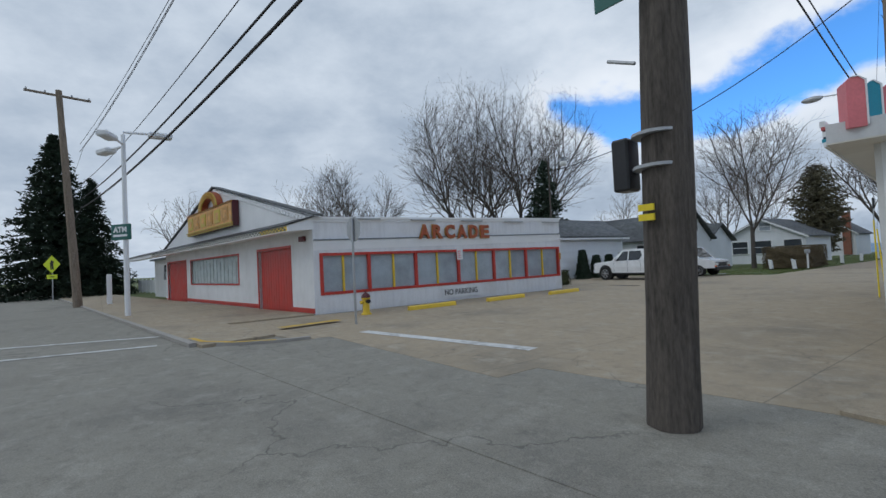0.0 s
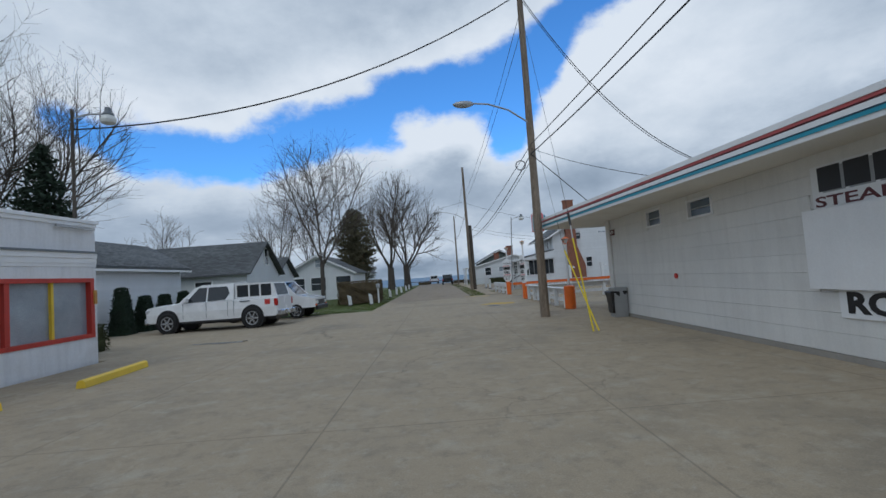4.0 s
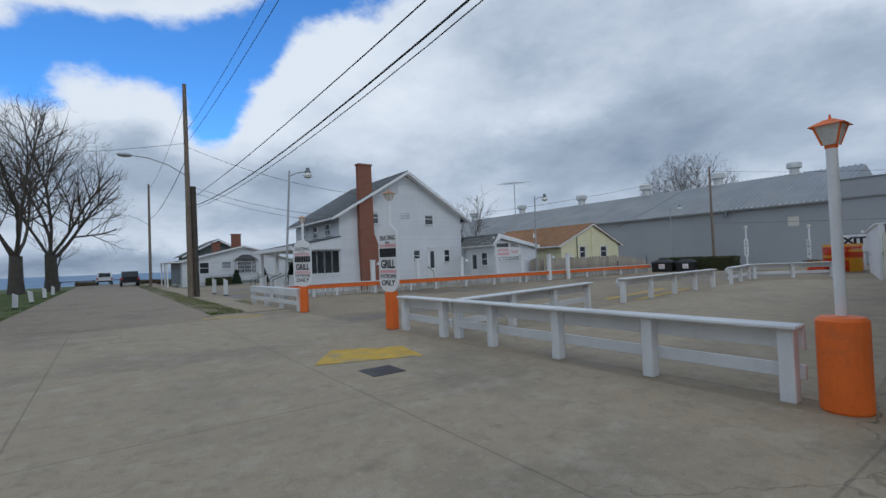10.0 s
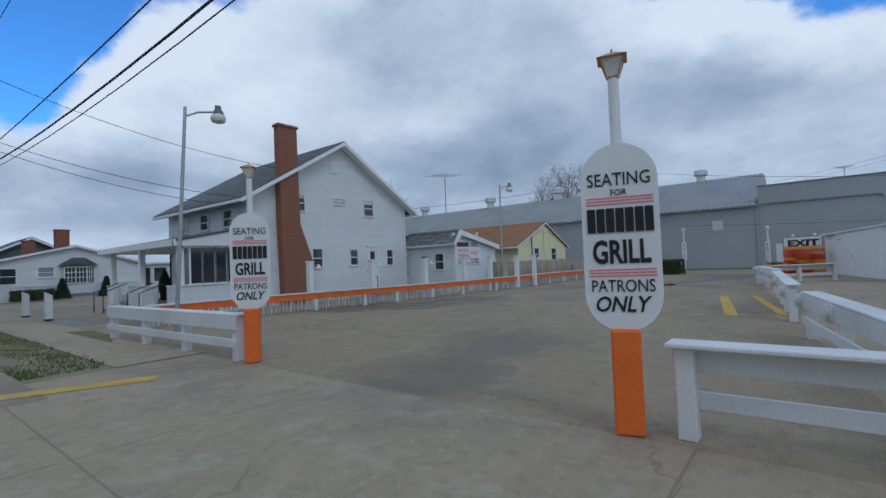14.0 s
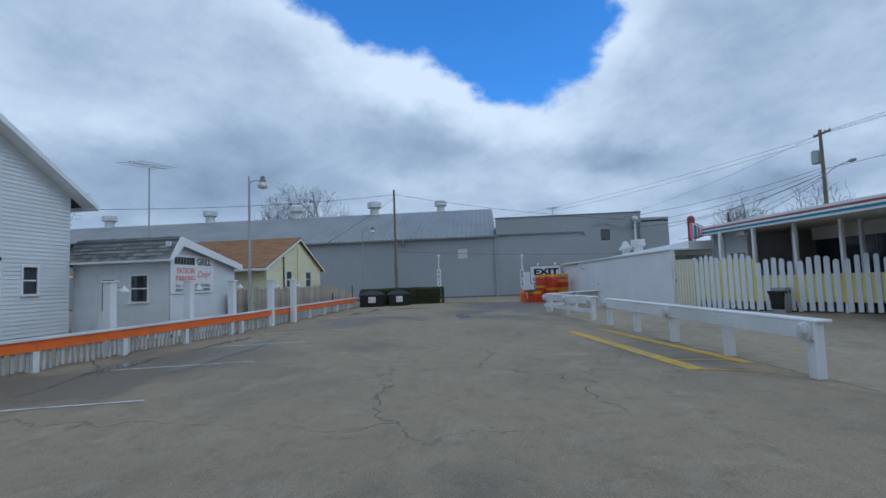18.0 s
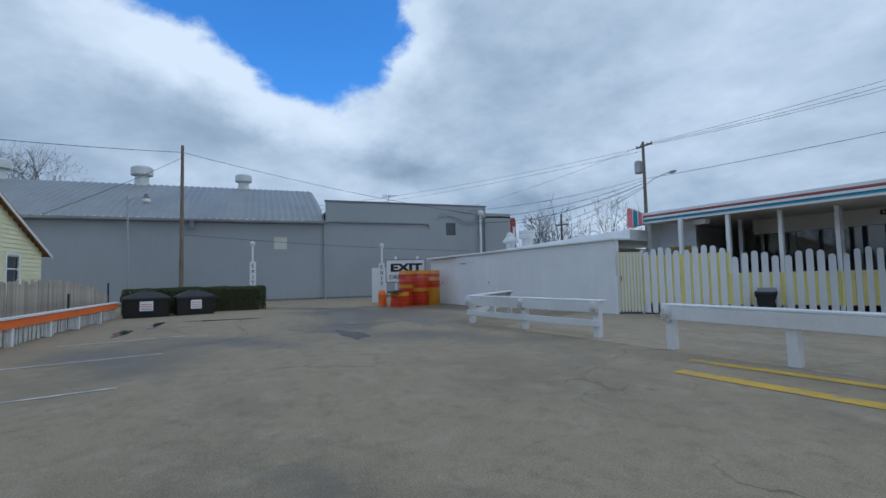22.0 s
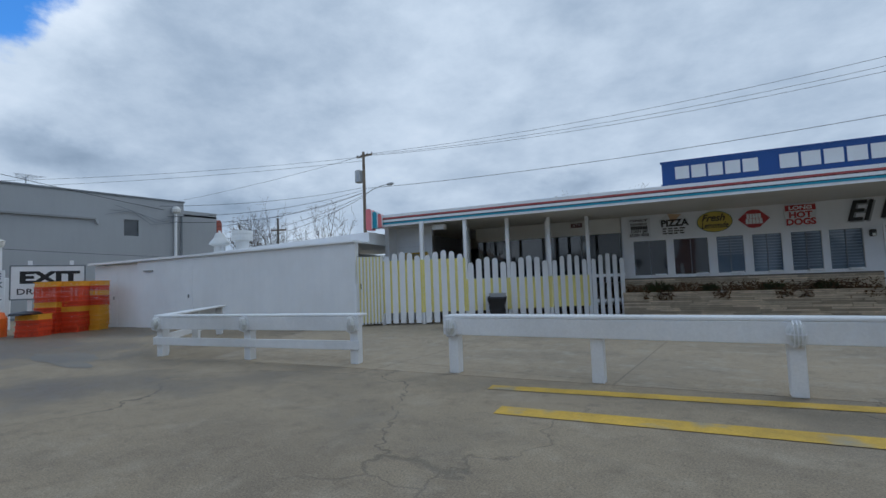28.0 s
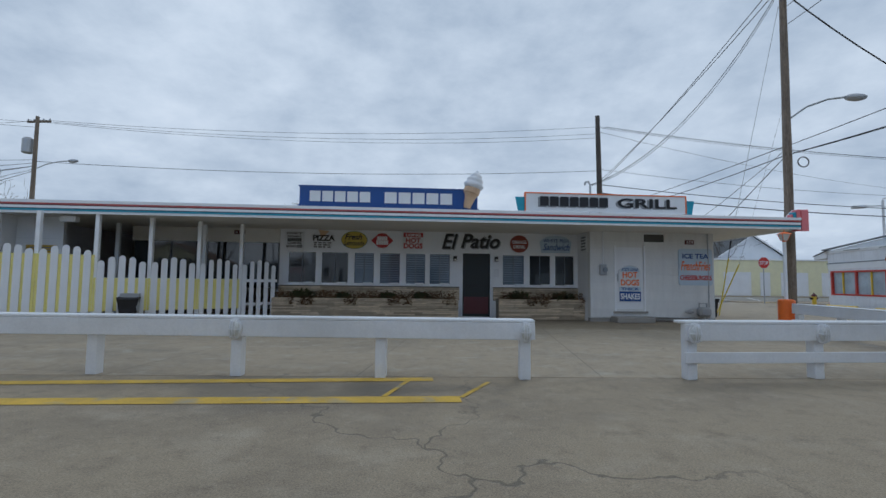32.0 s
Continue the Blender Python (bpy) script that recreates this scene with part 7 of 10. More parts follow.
# west side: upper windows and the porch
WS = Matrix.Translation((HX0, 0, 0)) @ spin(-90)
for k in range(3):
    y0 = -2.0 - k * 2.1
    ww_ = window(house, y0, y0 + 0.75, 3.35, 4.0, -0.065, GLASS, 0.05)
    ww_.matrix_basis = WS
z = 2.6
while z < HEV:
    bm = bmesh.new()
    vs = [bm.verts.new(p) for p in ((-7.6, 0, z), (0, 0, z), (0, -0.022, z), (-7.6, -0.022, z), (-7.6, 0, z + 0.115), (0, 0, z + 0.115), (0, -0.004, z + 0.115), (-7.6, -0.004, z + 0.115))]
    for q in ((3, 2, 1, 0), (4, 5, 6, 7), (2, 3, 7, 6), (3, 0, 4, 7), (1, 2, 6, 5)):
        bm.faces.new([vs[i] for i in q])
    part("siding_board", bm, SIDING, house, m=WS)
    z += 0.115
porch = thing("corner_porch", "white open porch with a glazed end and dark handrails", "porch", at(0, 48.67))
PX0, PX1, PY1 = -0.3, HX0, 7.5
part("porch_roof", prism_bm([(PX0 - 0.3, 2.58), (PX1, 3.16), (PX1, 3.22), (PX0 - 0.3, 2.66)], -0.25, PY1 + 0.3), SHINGLE, porch, "low grey porch roof")
part("porch_fascia", box_bm(PX0 - 0.34, PX0 - 0.28, -0.28, PY1 + 0.3, 2.44, 2.66), TRIM, porch, "white fascia")
part("end_fascia", prism_bm([(PX0 - 0.34, 2.44), (PX1, 2.44), (PX1, 3.14), (PX0 - 0.34, 2.58)], -0.22, -0.14), SIDING, porch, "white boarded end")
part("porch_ceiling", box_bm(PX0 - 0.28, PX1, -0.14, PY1 + 0.3, 2.44, 2.48), TRIM, porch)
box("end_wall", PX0 + 0.12, PX1, 0.0, 0.12, -0.1, 1.02, SIDING, porch, "white clapboard half wall")
clapboards(porch, PX0, PX1, 0.0, 1.0, 0.0, 0.115)
box("sill_board", PX0 - 0.03, PX1, -0.06, 0.16, 1.02, 1.07, TRIM, porch)
n_p = 5
for k in range(n_p):
    a = PX0 + 0.3 + k * (PX1 - PX0 - 0.35) / n_p
    window(porch, a + 0.02, a + (PX1 - PX0 - 0.35) / n_p - 0.02, 1.09, 2.36, 0.02, GLASS, 0.045, 0, 0)
box("head_board", PX0, PX1, 0.0, 0.1, 2.36, 2.44, TRIM, porch)
for y in (0.1, 3.6, 6.9):
    box("porch_post", PX0 - 0.1, PX0 + 0.1, y - 0.1, y + 0.1, 0.0, 2.44, TRIM, porch, bevel=0.01)
for y0, y1 in ((0.2, 1.1), (2.3, 4.9), (6.1, 7.5)):
    box("half_wall", PX0 - 0.05, PX0 + 0.05, y0, y1, 0.0, 1.0, SIDING, porch, "white clapboard half wall")
    z = 0.05
    while z < 0.95:
        box("siding_board", PX0 - 0.068, PX0 - 0.05, y0, y1, z, z + 0.1, SIDING, porch)
        z += 0.115
    box("wall_cap", PX0 - 0.1, PX0 + 0.1, y0, y1, 1.0, 1.05, TRIM, porch)
box("porch_floor", PX0 - 0.04, PX1, 0.12, PY1, 0.0, 0.36, KERB, porch, "grey porch floor")
for y0 in (1.1, 4.9):
    for k in range(2):
        box("step", PX0 - 0.34 - 0.3 * k, PX0 - 0.04 - 0.3 * k, y0, y0 + 1.2, 0.0, 0.24 - 0.12 * k, KERB, porch, "concrete step")
    for y in (y0 + 0.03, y0 + 1.17):
        hr = bmesh.new()
        add_path(hr, [(PX0 - 0.1, y, 1.15), (PX0 - 0.95, y, 0.82), (PX0 - 0.95, y, 0.0)], 0.022)
        part("handrail", hr, BLACK, porch, "black handrail")
box("inner_door", PX1 - 0.06, PX1 - 0.01, 1.2, 2.2, 0.36, 2.3, GREY_DARK, porch, "dark house door")
box("inner_window", PX1 - 0.05, PX1 - 0.01, 3.0, 4.4, 1.1, 2.2, GLASS, porch, "dark window behind the porch")
for q in ((0.9, 4.6), (1.3, 5.6)):
    part("potted_shrub", lathe_bm([(0.16, 0.36), (0.2, 0.7), (0.22, 0.72), (0.26, 0.95), (0.2, 1.25), (0.08, 1.6), (0.01, 1.7)], 12), NEEDLES, porch, "dark potted conical shrub", Matrix.Translation((q[0], q[1], 0)))

# the low rear wing with the patron parking sign
wing = thing("low_wing", "low white clapboard wing with a dark shingle mansard edge", "house", at(0, 45.57))
part("front_wall", prism_bm([(11.55, -0.1), (15.4, -0.1), (15.4, 2.3), (11.6, 3.0)], 0.0, 0.15), SIDING, wing)
clapboards(wing, 11.55, 15.4, 0.1, 2.95, 0.0, 0.115, lambda z: (11.58, 15.4 if z < 2.3 else 15.4 - (z - 2.3) * 5.4))
part("wing_roof", prism_bm([(11.75, 2.98), (15.6, 2.27), (15.6, 2.37), (11.75, 3.08)], -0.2, 6.0), SHINGLE, wing)
part("rake_board", prism_bm([(11.25, 2.40), (11.42, 2.40), (11.95, 2.86), (15.6, 2.15), (15.6, 2.37), (11.82, 3.16)], -0.24, -0.2), TRIM, wing)
part("side_wall", holed_bm(-3.2, 0.0, -0.1, 2.6, 0.0, 0.15, [(-2.35, -1.75, 0.2, 2.0), (-1.25, -0.7, 1.15, 1.95)]), SIDING, wing, m=Matrix.Translation((11.57, 0, 0)) @ spin(-90))
sd = box("side_door", -2.35, -1.75, 0.03, 0.08, 0.2, 2.0, WHITE, wing, "white glazed door", m=Matrix.Translation((11.57, 0, 0)) @ spin(-90))
box("door_glass", -2.25, -1.85, 0.015, 0.03, 0.9, 1.85, GLASS, sd)
w_ = window(wing, -1.25, -0.7, 1.15, 1.95, -0.02, GLASS, 0.05)
w_.matrix_basis = Matrix.Translation((11.57, 0, 0)) @ spin(-90)
WMX = Matrix.Translation((11.57, 0, 0)) @ spin(-90)
for x0, x1, z0, z1 in ((-3.2, -2.42, 0.0, 2.4), (-1.68, -1.32, 0.0, 2.4), (-0.63, 0.0, 0.0, 2.4), (-1.32, -0.63, 0.0, 1.08), (-2.42, -1.68, 2.07, 2.4), (-1.32, -0.63, 2.02, 2.4)):
    z = z0
    while z < z1 - 0.03:
        box("siding_board", x0, x1, -0.02, 0.0, z, min(z + 0.11, z1), SIDING, wing, m=WMX)
        z += 0.115
part("mansard", prism_bm([(-0.30, 2.42), (-0.24, 2.42), (0.36, 3.14), (0.28, 3.16)], -3.35, 0.22, "x"), SHINGLE_PALE, wing, "grey shingle mansard", m=WMX)
box("mansard_fascia", -3.35, 0.22, -0.31, -0.27, 2.36, 2.44, TRIM, wing, "white mansard fascia", m=WMX)
for r_ in range(6):
    for k in range(15):
        f_ = r_ / 6
        x0 = -3.35 + k * 0.24 + 0.12 * (r_ % 2)
        sh = prism_bm([(-0.32 + f_ * 0.6, 2.43 + f_ * 0.74), (-0.295 + f_ * 0.6, 2.43 + f_ * 0.74), (-0.17 + f_ * 0.6, 2.575 + f_ * 0.74)], x0 + 0.006, min(x0 + 0.234, 0.22), "x")
        part("shingle", sh, SHINGLE_PALE, wing, m=WMX)
s = sign_board("wall_sign", "white parking notice with black and faded pink lettering", 12.72, 1.97, 2.35, 1.25, -0.025, None, WHITE, at(0, 45.57))
blocks("name_bar", 7, BLACK, s, Matrix.Translation((12.25, -0.055, 2.40)), height=0.24, width=1.05, depth=0.006)
text("lettering", "GRILL", BLACK, s, Matrix.Translation((13.3, -0.06, 2.40)), height=0.24, width=0.8, depth=0.006, bold=0.02)
text("lettering", "PATRON", PINK, s, Matrix.Translation((12.3, -0.06, 2.08)), height=0.19, width=0.9, depth=0.006, bold=0.015)
text("lettering", "PARKING", PINK, s, Matrix.Translation((12.3, -0.06, 1.83)), height=0.19, width=1.0, depth=0.006, bold=0.015)
text("lettering", "Only!", PINK, s, Matrix.Translation((13.32, -0.06, 1.94)), height=0.3, width=0.72, depth=0.006, shear=0.3)
text("lettering", "ALL OTHER CARS TOWED", BLACK, s, Matrix.Translation((12.72, -0.06, 1.60)), height=0.1, width=1.9, depth=0.006)
text("lettering", "AWAY AT OWNER'S EXPENSE", BLACK, s, Matrix.Translation((12.72, -0.06, 1.46)), height=0.1, width=1.9, depth=0.006)

# the cream house
cream = thing("cream_house", "small cream sided house with a tan shingle roof", "house", at(0, 45.5))
cop = [(20.1, 20.7, 1.42, 2.22), (22.64, 23.36, 1.42, 2.22)]
part("south_wall", holed_bm(18.0, 25.0, -0.1, 2.4, 0.0, 0.15, cop), SIDING_LINEN, cream)
part("gable_wall", prism_bm([(18.0, 2.4), (25.0, 2.4), (21.65, 3.88)], 0.0, 0.15), SIDING_LINEN, cream)
clapboards(cream, 18.0, 25.0, 0.1, 3.75, 0.0, 0.13, lambda z: (18.0, 25.0) if z < 2.4 else (18.0 + (z - 2.4) * 2.47, 25.0 - (z - 2.4) * 2.26), cop, SIDING_LINEN)
for q in cop:
    window(cream, *q, -0.02, GLASS, 0.07)
part("west_wall", box_bm(18.0, 18.15, 0.15, 9.0, -0.1, 2.4), SIDING_LINEN, cream)
part("east_wall", box_bm(24.85, 25.0, 0.15, 9.0, -0.1, 2.4), SIDING_LINEN, cream)
for sgn, xe in ((-1, 17.6), (1, 25.4)):
    part("roof_slope", prism_bm([(21.65, 3.92), (xe, 2.28), (xe, 2.36), (21.65, 4.02)], -0.16, 9.3), SHINGLE_BROWN, cream, "tan shingle roof slope")
    part("rake_board", prism_bm([(21.65, 3.86), (xe, 2.22), (xe, 2.3), (21.65, 3.94)], -0.19, -0.16), TRIM, cream)
box("gutter", 17.5, 17.62, -0.3, 9.3, 2.2, 2.3, TRIM, cream, "white gutter")
part("vent_pipe", tube_bm((19.5, 4, 2.9), (19.5, 4, 3.5), 0.06), WHITE, cream)
part("conduit", tube_bm((19.75, -0.06, 0.3), (19.75, -0.06, 2.9), 0.03), BLACK, cream)
part("downpipe", tube_bm((21.5, -0.06, 0.2), (21.5, -0.06, 3.5), 0.035), SIDING_LINEN, cream)
part("gable_vent", lathe_bm([(0.22, -0.03), (0.24, 0.0), (0.2, 0.03), (0.05, 0.035)], 8), SIDING_LINEN, cream, "octagonal gable vent", Matrix.Translation((21.75, -0.03, 3.42)) @ Matrix.Rotation(radians(90), 4, "X"))

bf = thing("board_fence", "weathered grey upright board fence behind the lot", "fence", at(0, 0))
rr = random.Random(12)
fb = [finish("fence_board", box_bm(-0.06, 0.06, -0.012, 0.012, 0.06, 1.36 + 0.035 * k, 0.006), FENCE_WOOD) for k in range(4)]
for i in range(84):
    t_ = i / 83
    x, y = 15.5 + 11.0 * t_, 44.75 - 0.75 * t_
    drop = max(0.0, t_ - 0.62) / 0.38
    link_mesh("fence_board", fb[rr.randrange(4)], bf, at(x, y, 0, -3.9 + rr.uniform(-3, 3)) @ Matrix.Rotation(radians(rr.gauss(0, 1.2)), 4, "Y") @ Matrix.Diagonal((1, 1, 1 - 0.36 * drop * drop, 1)))
for z in (0.35, 0.8):
    box("fence_rail", 0, 11.0, 0.02, 0.06, z, z + 0.08, FENCE_WOOD, bf, m=at(15.5, 44.77, 0, -3.9))
wf = thing("woven_fence", "dark weathered paling fence beside the wing", "fence", at(0, 0))
for i in range(10):
    link_mesh("fence_board", fb[i % 4], wf, at(14.6 + i * 0.14, 45.3, 0, 0))

# ---- the grey warehouse ----
wh = thing("grey_warehouse", "long grey painted warehouse with a corrugated roof and white roof vents", "warehouse", east(33.0, 0, 0, -90) @ Matrix.Translation((0, 0, -0.2)))
part("long_wall", holed_bm(-95, -35.3, -0.2, 4.65, 0.0, 0.3, [(-38.15, -37.45, 3.05, 3.75)]), GREY_WALL, wh, "grey painted wall")
part("flat_wall", holed_bm(-35.3, -24.95, -0.2, 5.86, 0.02, 0.3, [(-27.8, -27.15, 3.95, 4.75)]), GREY_WALL, wh)
part("end_wall", box_bm(-24.95, -22.95, 0.3, 0.6, -0.2, 5.5), GREY_WALL, wh)
part("south_side", box_bm(-23.15, -22.95, 0.6, 16, -0.2, 5.5), GREY_WALL, wh)
part("flat_roof", box_bm(-35.3, -22.95, 0.3, 16, 5.2, 5.3), GREY_DARK, wh)
part("parapet", box_bm(-35.35, -24.9, -0.02, 0.35, 5.86, 5.94), GREY_DARK, wh)
part("gable_end", prism_bm([(0.3, 4.6), (2.4, 5.74), (5.1, 6.78), (7.8, 7.74), (16, 4.6)], -35.5, -35.3, "x"), GREY_WALL, wh)
n_r = 330
bm = bmesh.new()
prev = None
for i in range(n_r + 1):
    x = -95 + (59.6) * i / n_r
    z = 0.075 * (i % 2)
    row = [bm.verts.new((x, y, zz + z)) for y, zz in ((-0.25, 4.62), (2.4, 5.78), (5.1, 6.8), (7.8, 7.77))]
    if prev:
        for k in range(3):
            bm.faces.new((prev[k], prev[k + 1], row[k + 1], row[k]))
    prev = row
part("roof_sheet", bm, TIN, wh, "weathered corrugated tin roof")
box("eave_board", -95, -35.3, -0.28, -0.22, 4.53, 4.66, TIN, wh, "pale metal eave gutter")
box("gutter_board", -35.3, -29.0, -0.1, 0.02, 4.62, 4.7, TIN, wh)
part("gutter_elbow", tube_bm((-29.0, -0.06, 4.64), (-28.9, -0.06, 4.4), 0.06), GREY_WALL, wh)
part("downpipe", tube_bm((-35.4, -0.08, 0.0), (-35.4, -0.08, 4.5), 0.06), GREY_WALL, wh)
part("downpipe", tube_bm((-42.2, -0.25, 4.1), (-42.2, -0.25, 4.55), 0.12, 0.1), GREY_DARK, wh)
box("window_glass", -27.8, -27.15, 0.1, 0.12, 3.95, 4.75, GLASS, wh, "small dark window")
vn = box("wall_vent", -38.15, -37.45, 0.05, 0.1, 3.05, 3.75, SOFFIT, wh, "pale louvred wall vent")
for k in range(6):
    box("louvre", -38.13, -37.47, 0.02, 0.05, 3.09 + k * 0.11, 3.15 + k * 0.11, SOFFIT, vn)
box("base_course", -95, -25.4, -0.03, 0.0, 0.0, 0.3, GREY_DARK, wh)
part("conduit", tube_bm((-25.42, -0.1, 0), (-25.42, -0.1, 5.3), 0.07), WHITE, wh, "white conduit")
part("conduit_head", lathe_bm([(0.05, 5.2), (0.2, 5.3), (0.22, 5.45), (0.12, 5.6), (0.01, 5.62)], 14), VENT_WHITE, wh, "white domed lamp", Matrix.Translation((-25.42, -0.15, 0)))
part("conduit", tube_bm((-25.1, -0.06, 1.0), (-25.1, -0.06, 5.1), 0.05), GREY_DARK, wh, "dark conduit")
lz = bmesh.new()
for k in range(3):
    add_path(lz, [(-25.3, -0.04, 5.1 - 0.16 * k), (-26.2 - 0.2 * k, -0.04, 4.8 - 0.12 * k), (-26.9 - 0.3 * k, -0.04, 5.0 + 0.1 * k), (-28.2 - 0.2 * k, -0.04, 5.4 - 0.25 * k)], 0.009, 4)
part("wall_cables", lz, GREY_DARK, wh, "slack cables along the wall")
for k in range(9):
    box("wall_seam", -95 + 59.7 * (k + 0.5) / 9, -95 + 59.7 * (k + 0.5) / 9 + 0.03, -0.008, 0.0, 0.3, 4.5, GREY_WALL, wh)
cap_me = lathe_bm([(0.42, -0.5), (0.36, 0.2), (0.34, 0.62), (0.55, 0.7), (0.55, 1.1), (0.4, 1.2), (0.05, 1.22)], 18)
vent = thing("roof_ventilator", "white mushroom roof ventilator", "vent", east(40.9, 39.95, 7.4), "roof ventilators")
part("cowl", cap_me, VENT_WHITE, vent)
for y in (46.1, 53.5, 62.0, 72.2, 82.8):
    copy_thing(vent, east(40.9, y, 7.4))
an = bmesh.new()
add_path(an, [(0, 0, 0), (0, 0, 1.6)], 0.03)
for k in range(5):
    add_path(an, [(-0.6 + k * 0.25, -0.6 + 0.08 * k, 1.6), (-0.6 + k * 0.25, 0.6 - 0.08 * k, 1.6)], 0.012, 4)
add_path(an, [(-0.7, 0, 1.6), (0.6, 0, 1.6)], 0.015, 4)
solo("roof_aerial", an, GALV, "thin television aerial on the flat roof", "aerial", east(37, 30.5, 5.2))

# the ranch house further up the street
ranch = thing("ranch_house", "low white clapboard house with a bay window", "house", at(0, 75.0))
RL, RR, RA, RE, RT = -2.75, 7.6, 2.99, 2.5, 3.9
rop = [(0.84, 1.69, 1.58, 2.32), (2.3, 4.1, 1.12, 2.26), (-1.2, -0.38, 1.2, 2.26)]
part("south_wall", holed_bm(RL, RR, -0.1, RE, 0, 0.15, rop), SIDING, ranch)
part("gable_wall", prism_bm([(RL, RE), (RR, RE), (RA, RT - 0.08)], 0.0, 0.15), SIDING, ranch)


def ranch_span(z):
    if z < RE:
        return RL, RR
    k = (z - RE) / (RT - 0.08 - RE)
    return RL + (RA - RL) * k + 0.02, RR + (RA - RR) * k - 0.02


clapboards(ranch, RL, RR, 0.2, RT - 0.1, 0.0, 0.16, ranch_span, rop)
box("ledge", RL, RR, -0.06, -0.025, 0.96, 1.04, TRIM, ranch, "white ledge under the windows")
window(ranch, *rop[0], -0.02, GLASS_PALE, 0.07, 0, 1)
window(ranch, *rop[2], -0.02, GLASS, 0.08, 0, 1)
for k, (xa, xb) in enumerate(((2.3, 2.92), (3.0, 3.62), (3.7, 4.1))):
    window(ranch, xa, xb, 1.12, 2.26, -0.28 if k < 2 else -0.2, GLASS, 0.06, 2, 2)
box("bay_base", 2.2, 4.2, -0.26, -0.03, 0.3, 1.1, SIDING, ranch, "boarded bay base")
part("bay_hood", prism_bm([(1.95, 2.42), (4.35, 2.42), (3.5, 2.98), (2.75, 2.98)], -0.42, 0.0), SHINGLE, ranch, "grey hood over the bay window")
for xe in (RL - 0.4, RR + 0.4):
    ze = RE - 0.1
    part("roof_slope", prism_bm([(RA, RT), (xe, ze), (xe, ze + 0.06), (RA, RT + 0.07)], -0.3, 9), SHINGLE, ranch, "grey shingled roof slope")
    part("rake_board", prism_bm([(RA, RT - 0.1), (xe, ze - 0.1), (xe, ze + 0.05), (RA, RT + 0.06)], -0.34, -0.3), TRIM, ranch, "white rake board")
box("west_wall", RL, RL + 0.15, 0.15, 8.6, -0.1, RE, SIDING, ranch)
box("entry_roof", RL - 1.4, RL + 0.2, -0.3, 6.0, 2.32, 2.44, TRIM, ranch, "white flat entry roof")
for y in (-0.2, 2.2, 5.6):
    box("entry_post", RL - 1.3, RL - 1.18, y, y + 0.12, 0.0, 2.32, TRIM, ranch)
box("entry_screen", RL - 0.9, RL - 0.1, 0.3, 0.36, 0.3, 2.3, GREY_DARK, ranch, "dark screened entry")
part("wing_wall", holed_bm(7.6, 12.5, -0.1, 2.45, 2.5, 2.65, [(8.0, 9.0, 0.0, 2.1), (9.3, 10.3, 0.9, 2.1), (10.6, 11.8, 0.0, 2.1)]), SIDING, ranch)
box("wing_dark", 7.7, 12.4, 2.9, 3.0, 0.0, 2.3, INTERIOR, ranch)
box("wing_roof", 7.4, 12.8, 2.2, 8.0, 2.45, 2.58, TRIM, ranch)
for xa, xb, za, zb, ya in ((2.95, 3.85, 3.2, 5.45, 5.0), (0.8, 1.5, 2.8, 4.45, 4.2)):
    c_ = part("brick_chimney", box_bm(xa, xb, ya, ya + 0.8, za, zb, 0.01), BRICK, ranch, "square brick chimney")
    box("chimney_cap", xa - 0.06, xb + 0.06, ya - 0.06, ya + 0.86, zb, zb + 0.08, BRICK, c_)
gh = thing("green_gable_house", "far house with a green grey gable and white trim", "house", at(2.64, 87))
part("wall", prism_bm([(-3.4, 0), (3.4, 0), (3.4, 3.4), (0, 5.15), (-3.4, 3.4)], 0, 8), SHINGLE_GREEN, gh)
for xe in (-4.0, 4.0):
    part("roof_slope", prism_bm([(0, 5.3), (xe, 3.24), (xe, 3.3), (0, 5.38)], -0.4, 8.2), SHINGLE, gh)
    part("rake_board", prism_bm([(0, 5.12), (xe, 3.06), (xe, 3.26), (0, 5.34)], -0.46, -0.4), TRIM, gh, "white rake board")
for x, y in ((-2.95, 76.8),):
    solo("lot_bollard", prism_bm([(-0.1, 0.0), (0.1, 0.0), (0.1, 0.95), (0.02, 1.04), (-0.1, 0.98)], -0.09, 0.09), WHITE, "white painted wooden bollard with a slanted top", "bollard", at(x, y), "lot bollards")


# ---- poles, lamps, wires ----
def utility_pole(x, y, h, r, material, label, lean=(0, 0), arms=()):
    p = thing("utility_pole", label, "utility pole", at(x, y), "utility poles")
    bm = bmesh.new()
    n = 30
    last = None
    steps = 24
    for k in range(steps + 1):
        f_ = k / steps
        rad = r * (1 - 0.35 * f_)
        c_ = Vector((lean[0] * f_, lean[1] * f_, h * f_))
        rg = [bm.verts.new(c_ + Vector((math.cos(2 * math.pi * i / n), math.sin(2 * math.pi * i / n), 0)) * rad * (1 + 0.03 * math.sin(i * 5 + k))) for i in range(n)]
        if last:
            for i in range(n):
                bm.faces.new((last[i], last[(i + 1) % n], rg[(i + 1) % n], rg[i]))
        last = rg
    bm.faces.new(last)
    part("shaft", bm, material, p)
    for z, w, deg in arms:
        f_ = z / h
        m = Matrix.Translation((lean[0] * f_, lean[1] * f_, z)) @ spin(deg)
        a_ = box("crossarm", -w / 2, w / 2, -0.16, -0.06, -0.06, 0.06, POLE, p, m=m)
        for s_ in (-0.47, -0.2, 0.2, 0.47):
            part("insulator", lathe_bm([(0.03, 0.06), (0.05, 0.1), (0.05, 0.16), (0.02, 0.2)], 8), GALV, a_, m=Matrix.Translation((s_ * w, -0.11, 0)))
    return p


